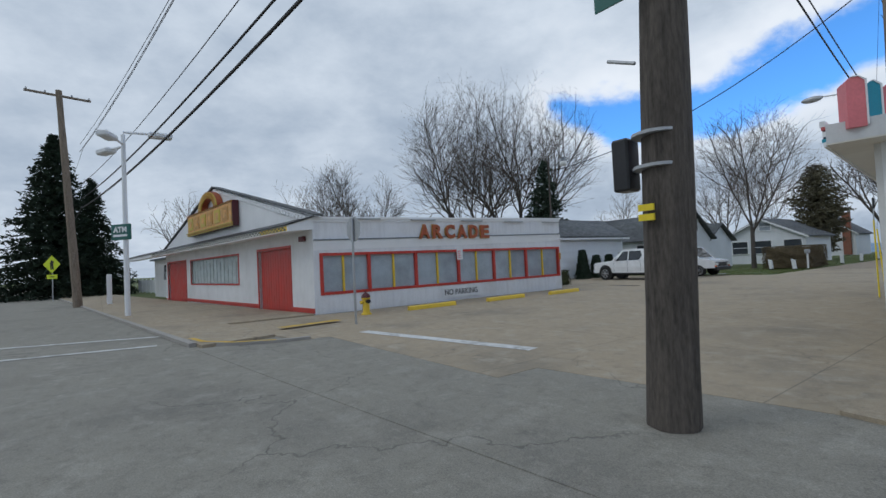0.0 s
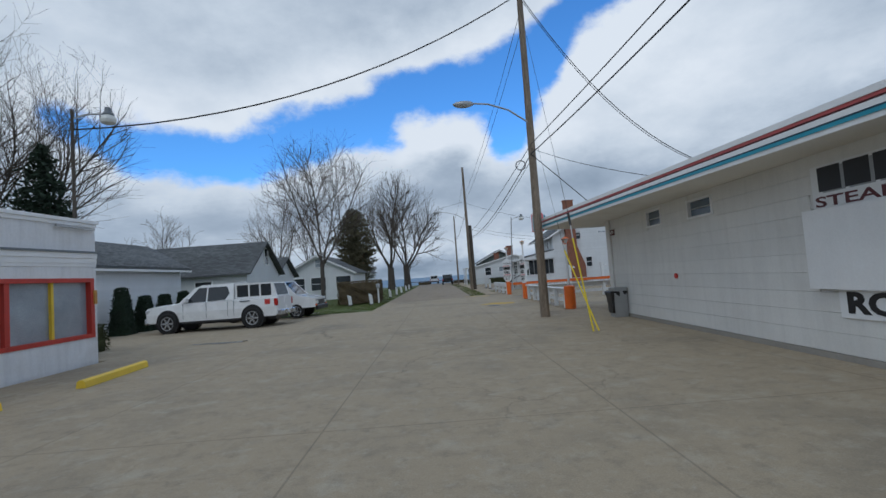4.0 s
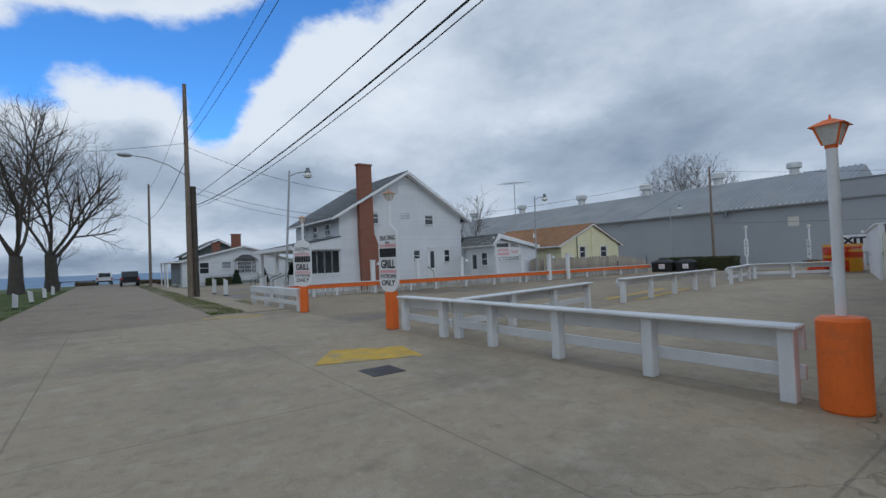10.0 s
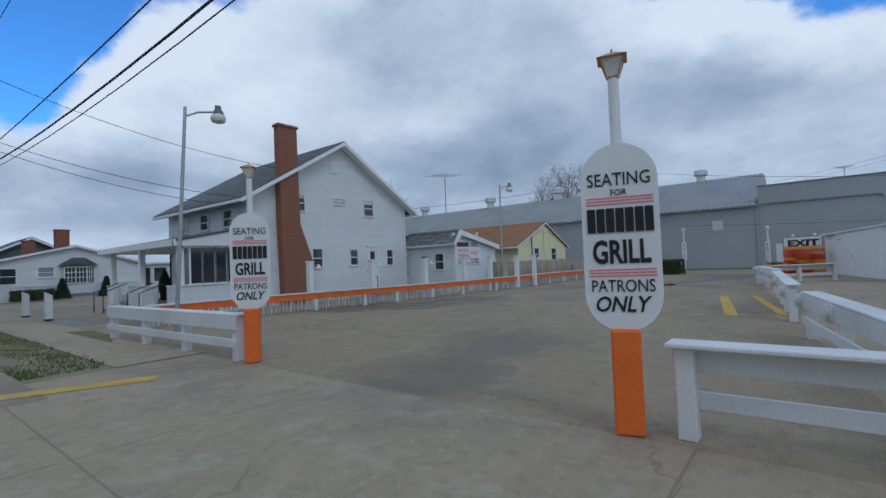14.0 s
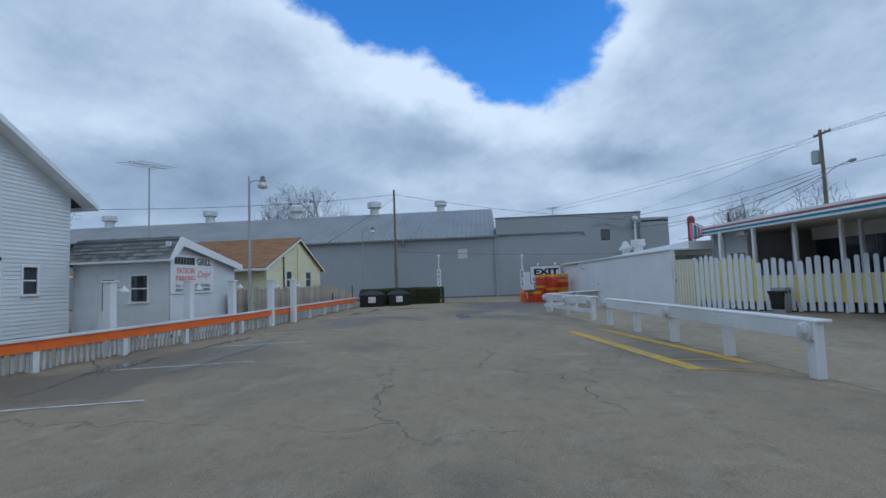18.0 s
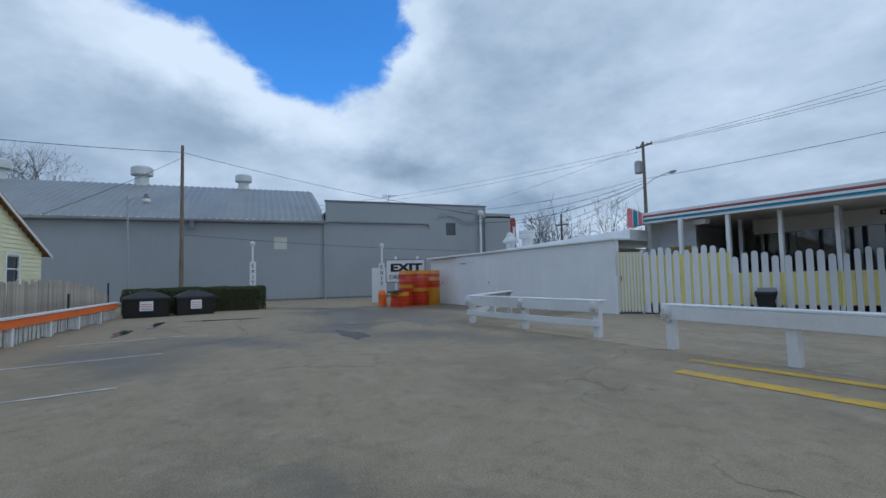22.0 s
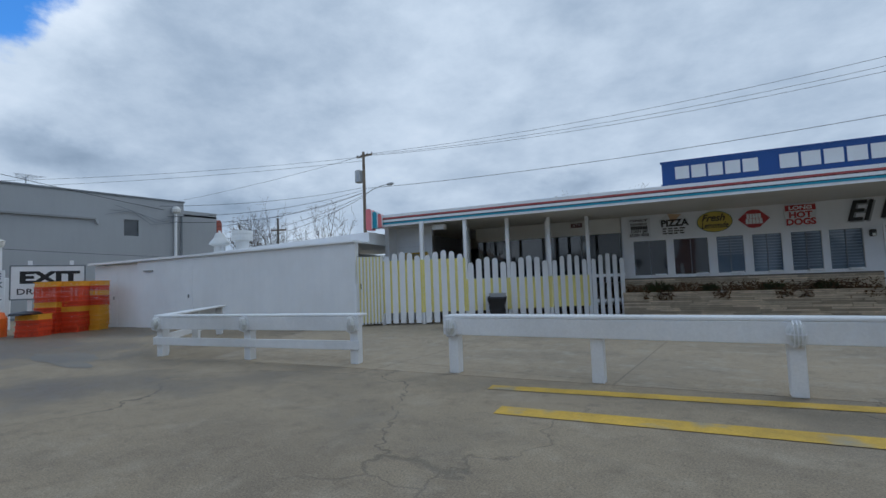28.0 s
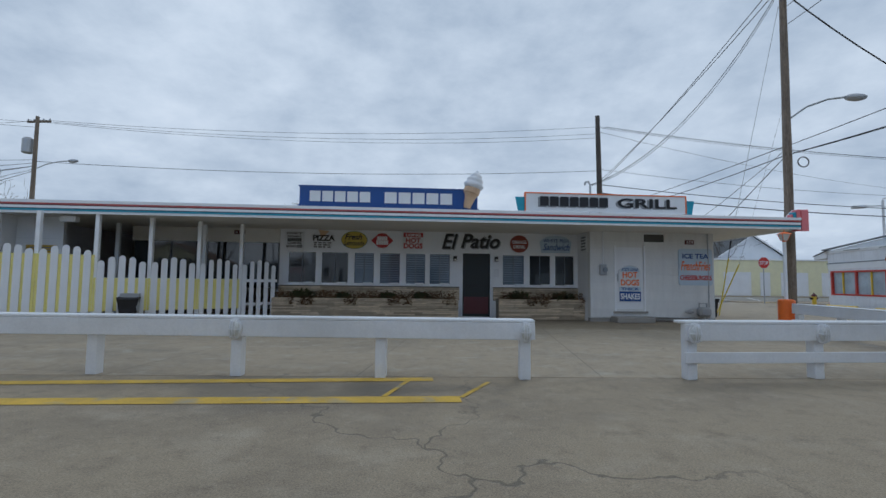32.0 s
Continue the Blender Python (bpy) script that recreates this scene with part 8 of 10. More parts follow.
def cobra(parent, z, deg, reach, rise, pole_r=0.1):
    """A street light on a curved arm."""
    m = Matrix.Translation((0, 0, z)) @ spin(deg)
    bm = bmesh.new()
    add_path(bm, [(pole_r * 0.5, 0, 0), (reach * 0.35, 0, rise * 0.6), (reach * 0.7, 0, rise * 0.92), (reach, 0, rise)], 0.03)
    arm = part("lamp_arm", bm, GALV, parent, "curved steel arm", m=m)
    hd = bmesh.new()
    bmesh.ops.create_uvsphere(hd, u_segments=12, v_segments=8, radius=1.0)
    for v in hd.verts:
        v.co = Vector((v.co.x * 0.36, v.co.y * 0.13, v.co.z * (0.10 if v.co.z > 0 else 0.14)))
    part("lamp_head", hd, GALV, arm, "grey cobra lamp head", Matrix.Translation((reach + 0.25, 0, rise)), smooth=True)


near = utility_pole(-3.5, 4.1, 13.1, 0.235, POLE_OLD, "dark cracked utility pole with steel bands and a meter box", (0.3, 0.3))
for z in (2.39, 2.70):
    part("steel_band", lathe_bm([(0.222, z), (0.23, z + 0.005), (0.23, z + 0.03), (0.222, z + 0.035)], 14), GALV, near)
box("meter_box", -0.42, -0.24, -0.12, 0.1, 2.22, 2.74, BLACK_PLASTIC, near, "black box strapped to the pole", bevel=0.02)
box("yellow_tag", -0.09, 0.06, -0.245, -0.225, 1.99, 2.05, GUY_YELLOW, near, "yellow tag")
box("yellow_tag", -0.09, 0.06, -0.245, -0.225, 1.9, 1.96, GUY_YELLOW, near, "yellow tag")
part("step_bolt", tube_bm((-0.34, -0.2, 3.5), (-0.06, -0.2, 3.38), 0.018), GALV, near)
box("street_sign", -0.42, -0.02, -0.25, -0.23, 4.0, 4.2, SIGN_GREEN, near, "green street name blade")
pa = utility_pole(-4.82, 22.22, 11.5, 0.148, POLE, "weathered brown utility pole with a coil of cable", (0.1, 0.3))
cobra(pa, 6.5, 180, 1.9, 0.75)
coil = bmesh.new()
for k in range(20):
    a0, a1 = 2 * math.pi * k / 20, 2 * math.pi * (k + 1) / 20
    add_tube(coil, (-0.35 + 0.16 * math.cos(a0), 0.25, 5.1 + 0.16 * math.sin(a0)), (-0.35 + 0.16 * math.cos(a1), 0.25, 5.1 + 0.16 * math.sin(a1)), 0.018, 0.018, 5)
part("cable_coil", coil, WIRE, pa, "coil of spare black cable")
box("pole_tag", -0.155, -0.148, -0.03, 0.03, 1.95, 2.05, GALV, pa)
q_ = utility_pole(-4.9, 53.0, 12.2, 0.16, POLE, "tall weathered utility pole with a street light", (-0.1, 0))
cobra(q_, 6.9, 180, 2.75, 0.95)
part("stub_pole", tube_bm((0.3, 0.1, 0), (0.24, 0.1, 6.35), 0.17, 0.15, 12), POLE_OLD, q_, "short dark stub pole lashed alongside")
r_ = utility_pole(-4.9, 82.0, 11.0, 0.15, POLE, "far weathered utility pole with a street light")
cobra(r_, 6.6, 180, 2.6, 1.0)
wpole = utility_pole(-36.9, -1.15, 13.2, 0.24, POLE, "leaning pale utility pole with a crossarm", (-0.5, -0.7), ((12.9, 3.2, -78),))
pl_ = utility_pole(33.2, 11.0, 11.4, 0.16, POLE, "utility pole with a grey transformer", (0, 0), ((11.1, 1.6, 0),))
part("transformer", lathe_bm([(0.25, 9.0), (0.3, 9.05), (0.3, 9.9), (0.2, 10.0)], 14), GALV, pl_, "grey transformer can", Matrix.Translation((0.45, 0.1, 0)))
cobra(pl_, 8.0, 180, 2.4, 0.5)
utility_pole(38.1, 15.3, 6.3, 0.11, POLE_OLD, "short dark pole with a small crossarm behind the annex", (0, 0), ((5.4, 1.2, 30),))
pm_ = utility_pole(35.4, 42.8, 9.1, 0.12, POLE, "thin brown pole beside the warehouse")
fp = utility_pole(-70, -4, 9, 0.14, POLE, "far weathered utility pole with a crossarm", (0, 0), ((8.7, 2.4, 8),))
fp2 = utility_pole(-46, -14.5, 11, 0.16, POLE, "far utility pole across the main street", (0, 0), ((10.6, 2.6, 8),))


def lamp_pole(x, y, h, lean, deg, label, steel=None):
    p = thing("yard_lamp", label, "lamp post", at(x, y), "yard lamps")
    part("pole", tube_bm((0, 0, 0), (lean[0], lean[1], h), 0.055, 0.04, 10), steel or GALV, p)
    m = Matrix.Translation((lean[0], lean[1], h)) @ spin(deg)
    bm = bmesh.new()
    add_path(bm, [(0, 0, -0.25), (0.3, 0, -0.1), (0.75, 0, -0.02)], 0.025)
    arm = part("arm", bm, GALV, p, m=m)
    hd = part("lamp_head", lathe_bm([(0.03, 0.16), (0.08, 0.15), (0.09, 0.04), (0.13, 0.0), (0.14, -0.06), (0.1, -0.07)], 14), GREY_DARK, arm, "dark lamp housing", Matrix.Translation((0.8, 0, 0.0)))
    part("lamp_bowl", lathe_bm([(0.1, -0.06), (0.17, -0.1), (0.2, -0.2), (0.18, -0.28), (0.12, -0.31), (0.02, -0.32)], 14), LANTERN_GLASS, hd, "pale glass bowl")
    return p


lamp_pole(-2.38, 44.0, 5.86, (0.36, 0.05), -15, "leaning grey yard lamp beside the white house")
lamp_pole(13.95, 44.2, 5.57, (0.22, 0.1), -10, "grey yard lamp beside the orange fence")
lamp_pole(31.8, 44.5, 5.5, (-0.3, 0.05), -60, "thin grey yard lamp near the warehouse")
al = lamp_pole(-17.75, 19.35, 6.75, (0.0, 0.0), 30, "dark brown yard lamp standing behind the arcade", POLE_OLD)
tv = thing("aerial_mast", "thin mast with a spread television aerial", "aerial", at(22.3, 54.3))
part("mast", tube_bm((0, 0, 0), (0, 0, 8.4), 0.04), GALV, tv)
bm = bmesh.new()
for k in range(6):
    add_path(bm, [(-1.4 + k * 0.5, -0.9, 8.4 + 0.05 * k), (-1.4 + k * 0.5, 0.9, 8.4 + 0.05 * k)], 0.015, 4)
add_path(bm, [(-1.5, 0, 8.4), (1.3, 0, 8.65)], 0.02, 4)
part("aerial", bm, GALV, tv)

bank = thing("three_headed_lamp", "white pole with three flat lamp heads and a small machine sign", "lamp post", at(-24.6, 0.8))
part("pole", tube_bm((0, 0, 0), (0, 0, 7.6), 0.11, 0.08, 12), WHITE, bank)
for deg, z in ((90, 7.7), (205, 7.1), (-25, 7.2)):
    m = Matrix.Translation((0, 0, z)) @ spin(deg)
    h_ = part("lamp_arm", tube_bm((0, 0, 0), (1.2, 0, 0.05), 0.05), WHITE, bank, m=m)
    box("lamp_head", 0.9, 1.8, -0.22, 0.22, -0.12, 0.12, WHITE_OLD, h_, "flat white lamp head", bevel=0.06)
b_ = box("sign_box", -0.62, 0.35, -0.14, -0.02, 3.2, 3.85, SIGN_GREEN, bank, "dark green machine sign", bevel=0.02)
b_.matrix_basis = spin(38)
text("lettering", "ATM", WHITE, b_, Matrix.Translation((-0.13, -0.15, 3.62)), height=0.24, width=0.7, depth=0.01, bold=0.03)
box("line", -0.5, 0.24, -0.15, -0.14, 3.33, 3.42, WHITE, b_)

ped = thing("crossing_sign", "yellow green diamond crossing sign with a small arrow plate", "sign", at(-52, -3.2, 0, 52))
part("post", tube_bm((0, 0, 0), (0, 0, 3.2), 0.04), GALV, ped)
part("diamond", prism_bm([(0, 2.3), (0.75, 3.05), (0, 3.8), (-0.75, 3.05)], -0.05, -0.03), SIGN_YELLOW, ped, "yellow green diamond")
box("plate", -0.45, 0.45, -0.05, -0.03, 1.85, 2.2, SIGN_YELLOW, ped)
part("symbol", prism_bm([(0.05, 2.6), (0.2, 2.6), (0.12, 3.05), (0.2, 3.3), (-0.05, 3.4), (-0.15, 3.1), (-0.1, 2.6), (-0.02, 2.6), (0.0, 2.9)], -0.055, -0.05), BLACK, ped, "plain black symbol")
box("arrow", -0.2, 0.2, -0.055, -0.05, 1.98, 2.05, BLACK, ped)


def stop_sign(x, y, deg, h=2.3):
    s_ = thing("stop_sign", "red octagonal stop sign on a steel post", "sign", at(x, y, 0, deg), "stop signs")
    part("post", tube_bm((0, 0, 0), (0, 0, h + 0.7), 0.035), GALV, s_)
    o = [(0.38 * math.cos(radians(22.5 + 45 * k)), h + 0.38 + 0.38 * math.sin(radians(22.5 + 45 * k))) for k in range(8)]
    part("plate_back", prism_bm(o, -0.045, -0.04), GALV, s_, "bare steel back")
    part("plate", prism_bm([(0.98 * a, h + 0.38 + 0.98 * (b - h - 0.38)) for a, b in o], -0.05, -0.045), RED_SIGN, s_, "red face")
    part("border", prism_bm([(a, b) for a, b in o], -0.047, -0.045), WHITE, s_)
    text("lettering", "STOP", WHITE, s_, Matrix.Translation((0, -0.055, h + 0.38)), height=0.24, width=0.55, depth=0.004, bold=0.02)
    return s_


stop_sign(-13.35, 5.65, 186)
stop_sign(-9.5, -11.5, 178)
hy_ = thing("fire_hydrant", "yellow fire hydrant with a dark red top and a black cap", "fire hydrant", at(-15.45, 7.05))
part("barrel", lathe_bm([(0.17, 0.0), (0.17, 0.05), (0.12, 0.07), (0.115, 0.5), (0.15, 0.52), (0.15, 0.56), (0.1, 0.57)], 18), YELLOW, hy_)
part("bonnet", lathe_bm([(0.15, 0.57), (0.15, 0.6), (0.13, 0.66), (0.07, 0.72), (0.03, 0.74), (0.03, 0.8)], 18), MAROON, hy_, "dark red bonnet")
part("hose_cap", tube_bm((0.1, 0, 0.45), (0.22, 0, 0.45), 0.07, 0.07, 12), BLACK, hy_, "black hose cap")
part("hose_cap", tube_bm((-0.1, 0, 0.45), (-0.2, 0, 0.45), 0.05, 0.05, 12), MAROON, hy_)
part("hose_cap", tube_bm((0, -0.1, 0.42), (0, -0.2, 0.42), 0.06, 0.06, 12), YELLOW, hy_)

ws = thing("wheel_stop", "yellow painted concrete wheel stop", "wheel stop", at(-15.2, 9.6, 0, 92), "wheel stops")
part("bar", prism_bm([(-0.09, 0.004), (0.09, 0.004), (0.07, 0.12), (0.03, 0.15), (-0.03, 0.15), (-0.07, 0.12)], -1.05, 1.05, "x"), YELLOW, ws, m=Matrix.Identity(4))
copy_thing(ws, at(-15.1, 13.2, 0, 92))
copy_thing(ws, at(-14.95, 16.65, 0, 94))


def cable(a, b, sag, r=0.012, n=14):
    bm = bmesh.new()
    a, b = Vector(a), Vector(b)
    pts = [a.lerp(b, i / n) - Vector((0, 0, 4 * sag * (i / n) * (1 - i / n))) for i in range(n + 1)]
    add_path(bm, pts, r, 4)
    return solo("overhead_cable", bm, WIRE, "black overhead cable between poles", "cable", group="overhead cables")


for a, b, s_, r in (((-40.7, -0.8, 10.5), (-3.45, 4.15, 12.4), 0.7, 0.014), ((-41.8, -1.0, 10.5), (-3.9, 4.1, 12.4), 0.7, 0.012), ((-39.4, -0.9, 10.5), (-3.0, 4.15, 12.4), 0.7, 0.012),
                    ((-40.0, -0.9, 7.0), (-3.45, 4.15, 8.2), 0.6, 0.03), ((-40.0, -0.9, 6.4), (-3.45, 4.15, 7.6), 0.6, 0.04), ((-40.2, -0.9, 8.0), (-3.45, 4.15, 9.3), 0.7, 0.014),
                    ((-3.45, 4.15, 12.4), (33.2, 11.0, 11.2), 0.7, 0.012), ((-3.45, 4.15, 11.9), (33.8, 11.0, 11.2), 0.8, 0.012), ((-3.45, 4.15, 11.6), (32.6, 11.0, 11.0), 0.8, 0.012), ((-3.45, 4.15, 9.2), (33.2, 11.0, 8.5), 0.5, 0.018),
                    ((33.2, 11.0, 11.1), (90, 14, 12), 1.0, 0.012), ((33.2, 11.0, 8.6), (37.5, 24, 6.2), 0.35, 0.016), ((33.2, 11.0, 8.4), (37.5, 23.6, 5.6), 0.5, 0.018), ((33.2, 11.0, 8.2), (37.5, 23.4, 5.3), 0.75, 0.018), ((33.2, 11.0, 8.2), (46, 21, 5.6), 0.7, 0.016), ((33.2, 11.0, 8.0), (38.1, 15.3, 5.6), 0.2, 0.014), ((33.2, 11.0, 7.9), (44, 17, 4.6), 0.8, 0.016), ((33.2, 11.0, 11.0), (72, 40, 10.5), 0.9, 0.013), ((33.2, 11.0, 10.7), (72, 39, 10.1), 0.9, 0.013),
                    ((-4.85, 22.2, 5.68), (-4.95, 53, 5.5), 0.3, 0.012), ((-4.85, 22.2, 5.4), (-4.95, 53, 5.1), 0.65, 0.017), ((-4.75, 22.2, 5.36), (-4.85, 53, 5.02), 0.68, 0.009), ((-4.85, 22.2, 10.2), (-5.0, 53, 9.4), 0.5, 0.01), ((-4.85, 22.2, 9.6), (-5.0, 53, 8.75), 0.5, 0.01),
                    ((-4.95, 53, 11.2), (-4.9, 82, 10.4), 0.6, 0.012), ((-4.95, 53, 8.0), (-4.9, 82, 7.2), 0.6, 0.02), ((-3.3, 4.3, 6.3), (-4.85, 22.2, 5.7), 0.12, 0.013), ((-3.3, 4.3, 6.0), (-4.85, 22.2, 5.4), 0.2, 0.016), ((-3.3, 4.3, 8.4), (-4.85, 22.2, 11.0), 0.25, 0.014), ((-3.3, 4.3, 8.2), (-4.85, 22.2, 11.3), 0.3, 0.014),
                    ((-4.85, 22.2, 10.9), (-17.75, 19.35, 6.2), 1.0, 0.022), ((-4.85, 22.2, 11.0), (1.25, 22.0, 4.5), 1.1, 0.014), ((-4.85, 22.2, 10.9), (1.3, 22.0, 4.45), 1.15, 0.01), ((-4.85, 22.2, 5.6), (-3.6, 16.4, 3.3), 0.1, 0.008), ((-4.85, 22.2, 5.4), (-3.6, 20.2, 3.25), 0.0, 0.012),
                    ((-4.95, 53, 8.6), (3.8, 49, 5.8), 0.4, 0.012), ((-4.95, 53, 6.4), (2.3, 49, 4.4), 0.3, 0.012), ((-4.95, 53, 6.1), (2.3, 50, 4.2), 0.3, 0.012), ((-4.95, 53, 8.8), (-30, 56, 7.0), 0.9, 0.012),
                    ((35.4, 42.8, 8.7), (37.9, 23, 6.0), 0.3, 0.014), ((35.4, 42.8, 8.7), (20, 60, 6.0), 0.4, 0.014), ((35.4, 42.8, 4.0), (37.7, 24, 3.2), 0.15, 0.012), ((35.4, 42.8, 8.4), (25, 45.5, 3.7), 0.1, 0.01),
                    ((-40.9, -0.8, 10.5), (-70, -4, 8.7), 0.4, 0.012), ((-40.0, -0.9, 6.5), (-70, -4, 6.0), 0.5, 0.03), ((-46, -14.5, 10.6), (-3.45, 4.15, 12.0), 0.8, 0.012), ((-46, -14.5, 10.6), (-90, -18, 10), 0.6, 0.012), ((-46, -14.5, 8.0), (-90, -18, 7.5), 0.6, 0.02)):
    cable(a, b, s_, r)
mast = thing("service_mast", "short grey service mast with a bent weatherhead on the roof", "mast", at(1.25, 22.0))
ms = bmesh.new()
add_path(ms, [(0, 0, 3.18), (0, 0, 4.5), (0.06, 0, 4.62), (0.16, 0, 4.6), (0.18, 0, 4.5)], 0.035, 8)
part("pipe", ms, GALV, mast)
gy = thing("guy_wire", "guy wire with yellow plastic guard and black insulator", "guy wire", Matrix.Identity(4))
part("wire", tube_bm((-4.83, 22.1, 10.4), (-4.78, 18.80, 2.95), 0.006, None, 5), WIRE, gy)
part("insulator", tube_bm((-4.78, 18.80, 2.95), (-4.77, 18.70, 2.62), 0.035, 0.03, 8), BLACK_PLASTIC, gy, "black insulator")
part("turnbuckle", tube_bm((-4.77, 18.70, 2.62), (-4.77, 18.61, 2.28), 0.016, 0.02, 6), GALV, gy)
part("guard", tube_bm((-4.77, 18.61, 2.28), (-4.65, 18.0, 0.0), 0.021, None, 8), GUY_YELLOW, gy, "yellow guard")
gy = thing("guy_wire", "guy wire with a long yellow plastic guard", "guy wire", Matrix.Identity(4))
part("wire", tube_bm((-4.86, 22.1, 7.0), (-4.83, 19.24, 2.0), 0.004, None, 5), WIRE, gy)
part("guard", tube_bm((-4.83, 19.24, 2.0), (-4.5, 18.06, 0.0), 0.021, None, 8), GUY_YELLOW, gy, "yellow guard")


# ---- trees, hedges, shrubs ----
def bare_tree(name, x, y, h, wide, seed, trunk_r=0.22, limbs=4, fork=0.2, label="bare spreading tree with a fine twig crown", depth=4, tip=0.007, rise=0.2, bushy=1.0, slim=1.0):
    """A leafless tree: a short trunk, a few heavy rising limbs, and side shoots that split into ever finer twigs inside a domed crown."""
    r = random.Random(seed)
    stores = {"trunk": ([], []), "crown": ([], [])}
    mid, rz = h * 0.55, h * 0.46

    def seg(store, a, b, r0, r1, n):
        vs, fs = store
        d = b - a
        if d.length < 1e-4:
            return
        d.normalize()
        s_ = d.orthogonal().normalized()
        t_ = d.cross(s_)
        k = len(vs)
        for p, rad in ((a, r0), (b, r1)):
            for i in range(n):
                ang = 2 * math.pi * i / n
                vs.append(tuple(p + (s_ * math.cos(ang) + t_ * math.sin(ang)) * rad))
        for i in range(n):
            fs.append((k + i, k + (i + 1) % n, k + n + (i + 1) % n, k + n + i))

    def outside(p):
        return (p.x * p.x + p.y * p.y) / (wide / 2) ** 2 + ((p.z - mid) / rz) ** 2 > 1.0 and p.z > mid * 0.5

    def shoot(p, d, length, rad, level):
        count = max(3, int(length / (1.1 if level < 2 else 0.55 if level == 2 else 0.4)))
        store, n = (stores["trunk"], 7) if level == 1 else (stores["crown"], 5 if level == 2 else 3)
        pace, q, r0 = length / count, p, rad
        turn = r.uniform(0, 6.28)
        for i in range(count):
            f_ = (i + 1) / count
            d = (d + Vector((r.uniform(-1, 1), r.uniform(-1, 1), r.uniform(-0.8, 0.9))) * (0.13 if level < 3 else 0.2) + Vector((0, 0, 0.09 * rise))).normalized()
            e = q + d * pace
            r1 = max(tip, rad * (1 - 0.8 * f_))
            seg(store, q, e, r0, r1, n)
            q, r0 = e, r1
            if level < depth and f_ > (0.22 if level == 1 else 0.12) and (level == 1 or r.random() < bushy):
                for _ in range(2 if r.random() < (0.6, 0.7, 0.5, 0.2)[level - 1] * bushy else 1):
                    turn += 2.4 + r.uniform(-0.5, 0.5)
                    s_ = d.orthogonal().normalized()
                    s_.rotate(Matrix.Rotation(turn, 3, d))
                    nd = (d * r.uniform(0.6, 0.9) + s_ * r.uniform(0.5, 0.8) + Vector((0, 0, 0.12))).normalized()
                    ln = length * r.uniform(0.38, 0.56) * (1.2 - 0.5 * f_)
                    if ln > 0.3:
                        shoot(q, nd, ln, max(tip, min(r1 * 0.72, ln * 0.024 * slim)), level + 1)
            if level < 4 and outside(q):
                break

    base = h * fork
    seg(stores["trunk"], Vector((0, 0, -0.15)), Vector((0, 0, base * 0.35)), trunk_r * 1.25, trunk_r, 10)
    top = Vector((r.uniform(-0.1, 0.1), r.uniform(-0.1, 0.1), base))
    seg(stores["trunk"], Vector((0, 0, base * 0.35)), top, trunk_r, trunk_r * 0.88, 10)
    start = r.uniform(0, 6.28)
    for k in range(limbs):
        a = start + 2 * math.pi * k / limbs + r.uniform(-0.35, 0.35)
        out = (0.15 if k == 0 else r.uniform(0.8, 1.25)) * wide / h
        d = Vector((math.cos(a) * out, math.sin(a) * out, 1.0)).normalized()
        shoot(top - Vector((0, 0, base * 0.12 * (k % 3))), d, h * (0.84 if k == 0 else r.uniform(0.68, 0.84)), trunk_r * r.uniform(0.5, 0.66) * slim, 1)
    t_ = thing(name, label, "tree", at(x, y), "bare trees")
    for nm, mt in (("trunk", BARK), ("crown", TWIG)):
        me = bpy.data.meshes.new(nm)
        me.from_pydata(stores[nm][0], [], stores[nm][1])
        me.materials.append(mt)
        link_mesh(nm, me, t_)
    return t_


for nm, x, y, h, w, sd, tr, lm, fk in (("maple_tree", -37.4, 37.6, 22.5, 16.0, 3, 0.46, 6, 0.1), ("maple_tree", -41.8, 33.8, 21.0, 15.0, 8, 0.42, 6, 0.1), ("street_tree", -17.4, 44.4, 13.0, 8.6, 5, 0.17, 4, 0.26), ("street_tree", -27.0, 63.5, 12.5, 9.0, 11, 0.2, 4, 0.18), ("street_tree", -23.6, 64, 12.0, 8.0, 21, 0.17, 4, 0.18),
                                       ("maple_tree", -13.3, 86.0, 19.0, 13.5, 14, 0.55, 5, 0.2), ("maple_tree", -15.6, 82.0, 17.5, 12.0, 17, 0.55, 5, 0.2), ("street_tree", -14.2, 103.0, 9.0, 6.0, 19, 0.16, 3, 0.2)):
    bare_tree(nm, x, y, h, w, sd, tr, lm, fk, tip=0.007 if y < 60 else 0.009, bushy=0.6 if nm == "maple_tree" else 0.9 if y < 60 else 0.72, slim=0.55 if nm == "maple_tree" else 0.8)
for nm, x, y, h, w, sd, tr, lm, fk in (("yard_tree", -54.5, 26.2, 14.5, 11, 23, 0.24, 5, 0.2), ("yard_tree", -59.5, 23.2, 13.5, 11, 27, 0.24, 5, 0.2), ("yard_tree", -37, 57, 9.5, 6.5, 29, 0.2, 4, 0.2), ("yard_tree", 24, 72, 10.0, 8.0, 31, 0.2, 5, 0.18), ("yard_tree", 29, 69, 9.5, 7.0, 33, 0.18, 4, 0.2),
                                       ("yard_tree", 92, 75, 22, 14, 35, 0.26, 5, 0.2), ("yard_tree", 86, 66.5, 20, 12, 37, 0.26, 4, 0.2), ("yard_tree", 50.6, 6.6, 8.8, 6.5, 39, 0.16, 4, 0.2), ("yard_tree", 47.2, 2.4, 9.6, 7, 40, 0.16, 4, 0.2), ("yard_tree", 55, 5, 9.0, 8, 41, 0.16, 5, 0.2)):
    bare_tree(nm, x, y, h, w, sd, tr, lm, fk, tip=0.012, bushy=0.5 if x > 80 else 0.7, slim=0.7)
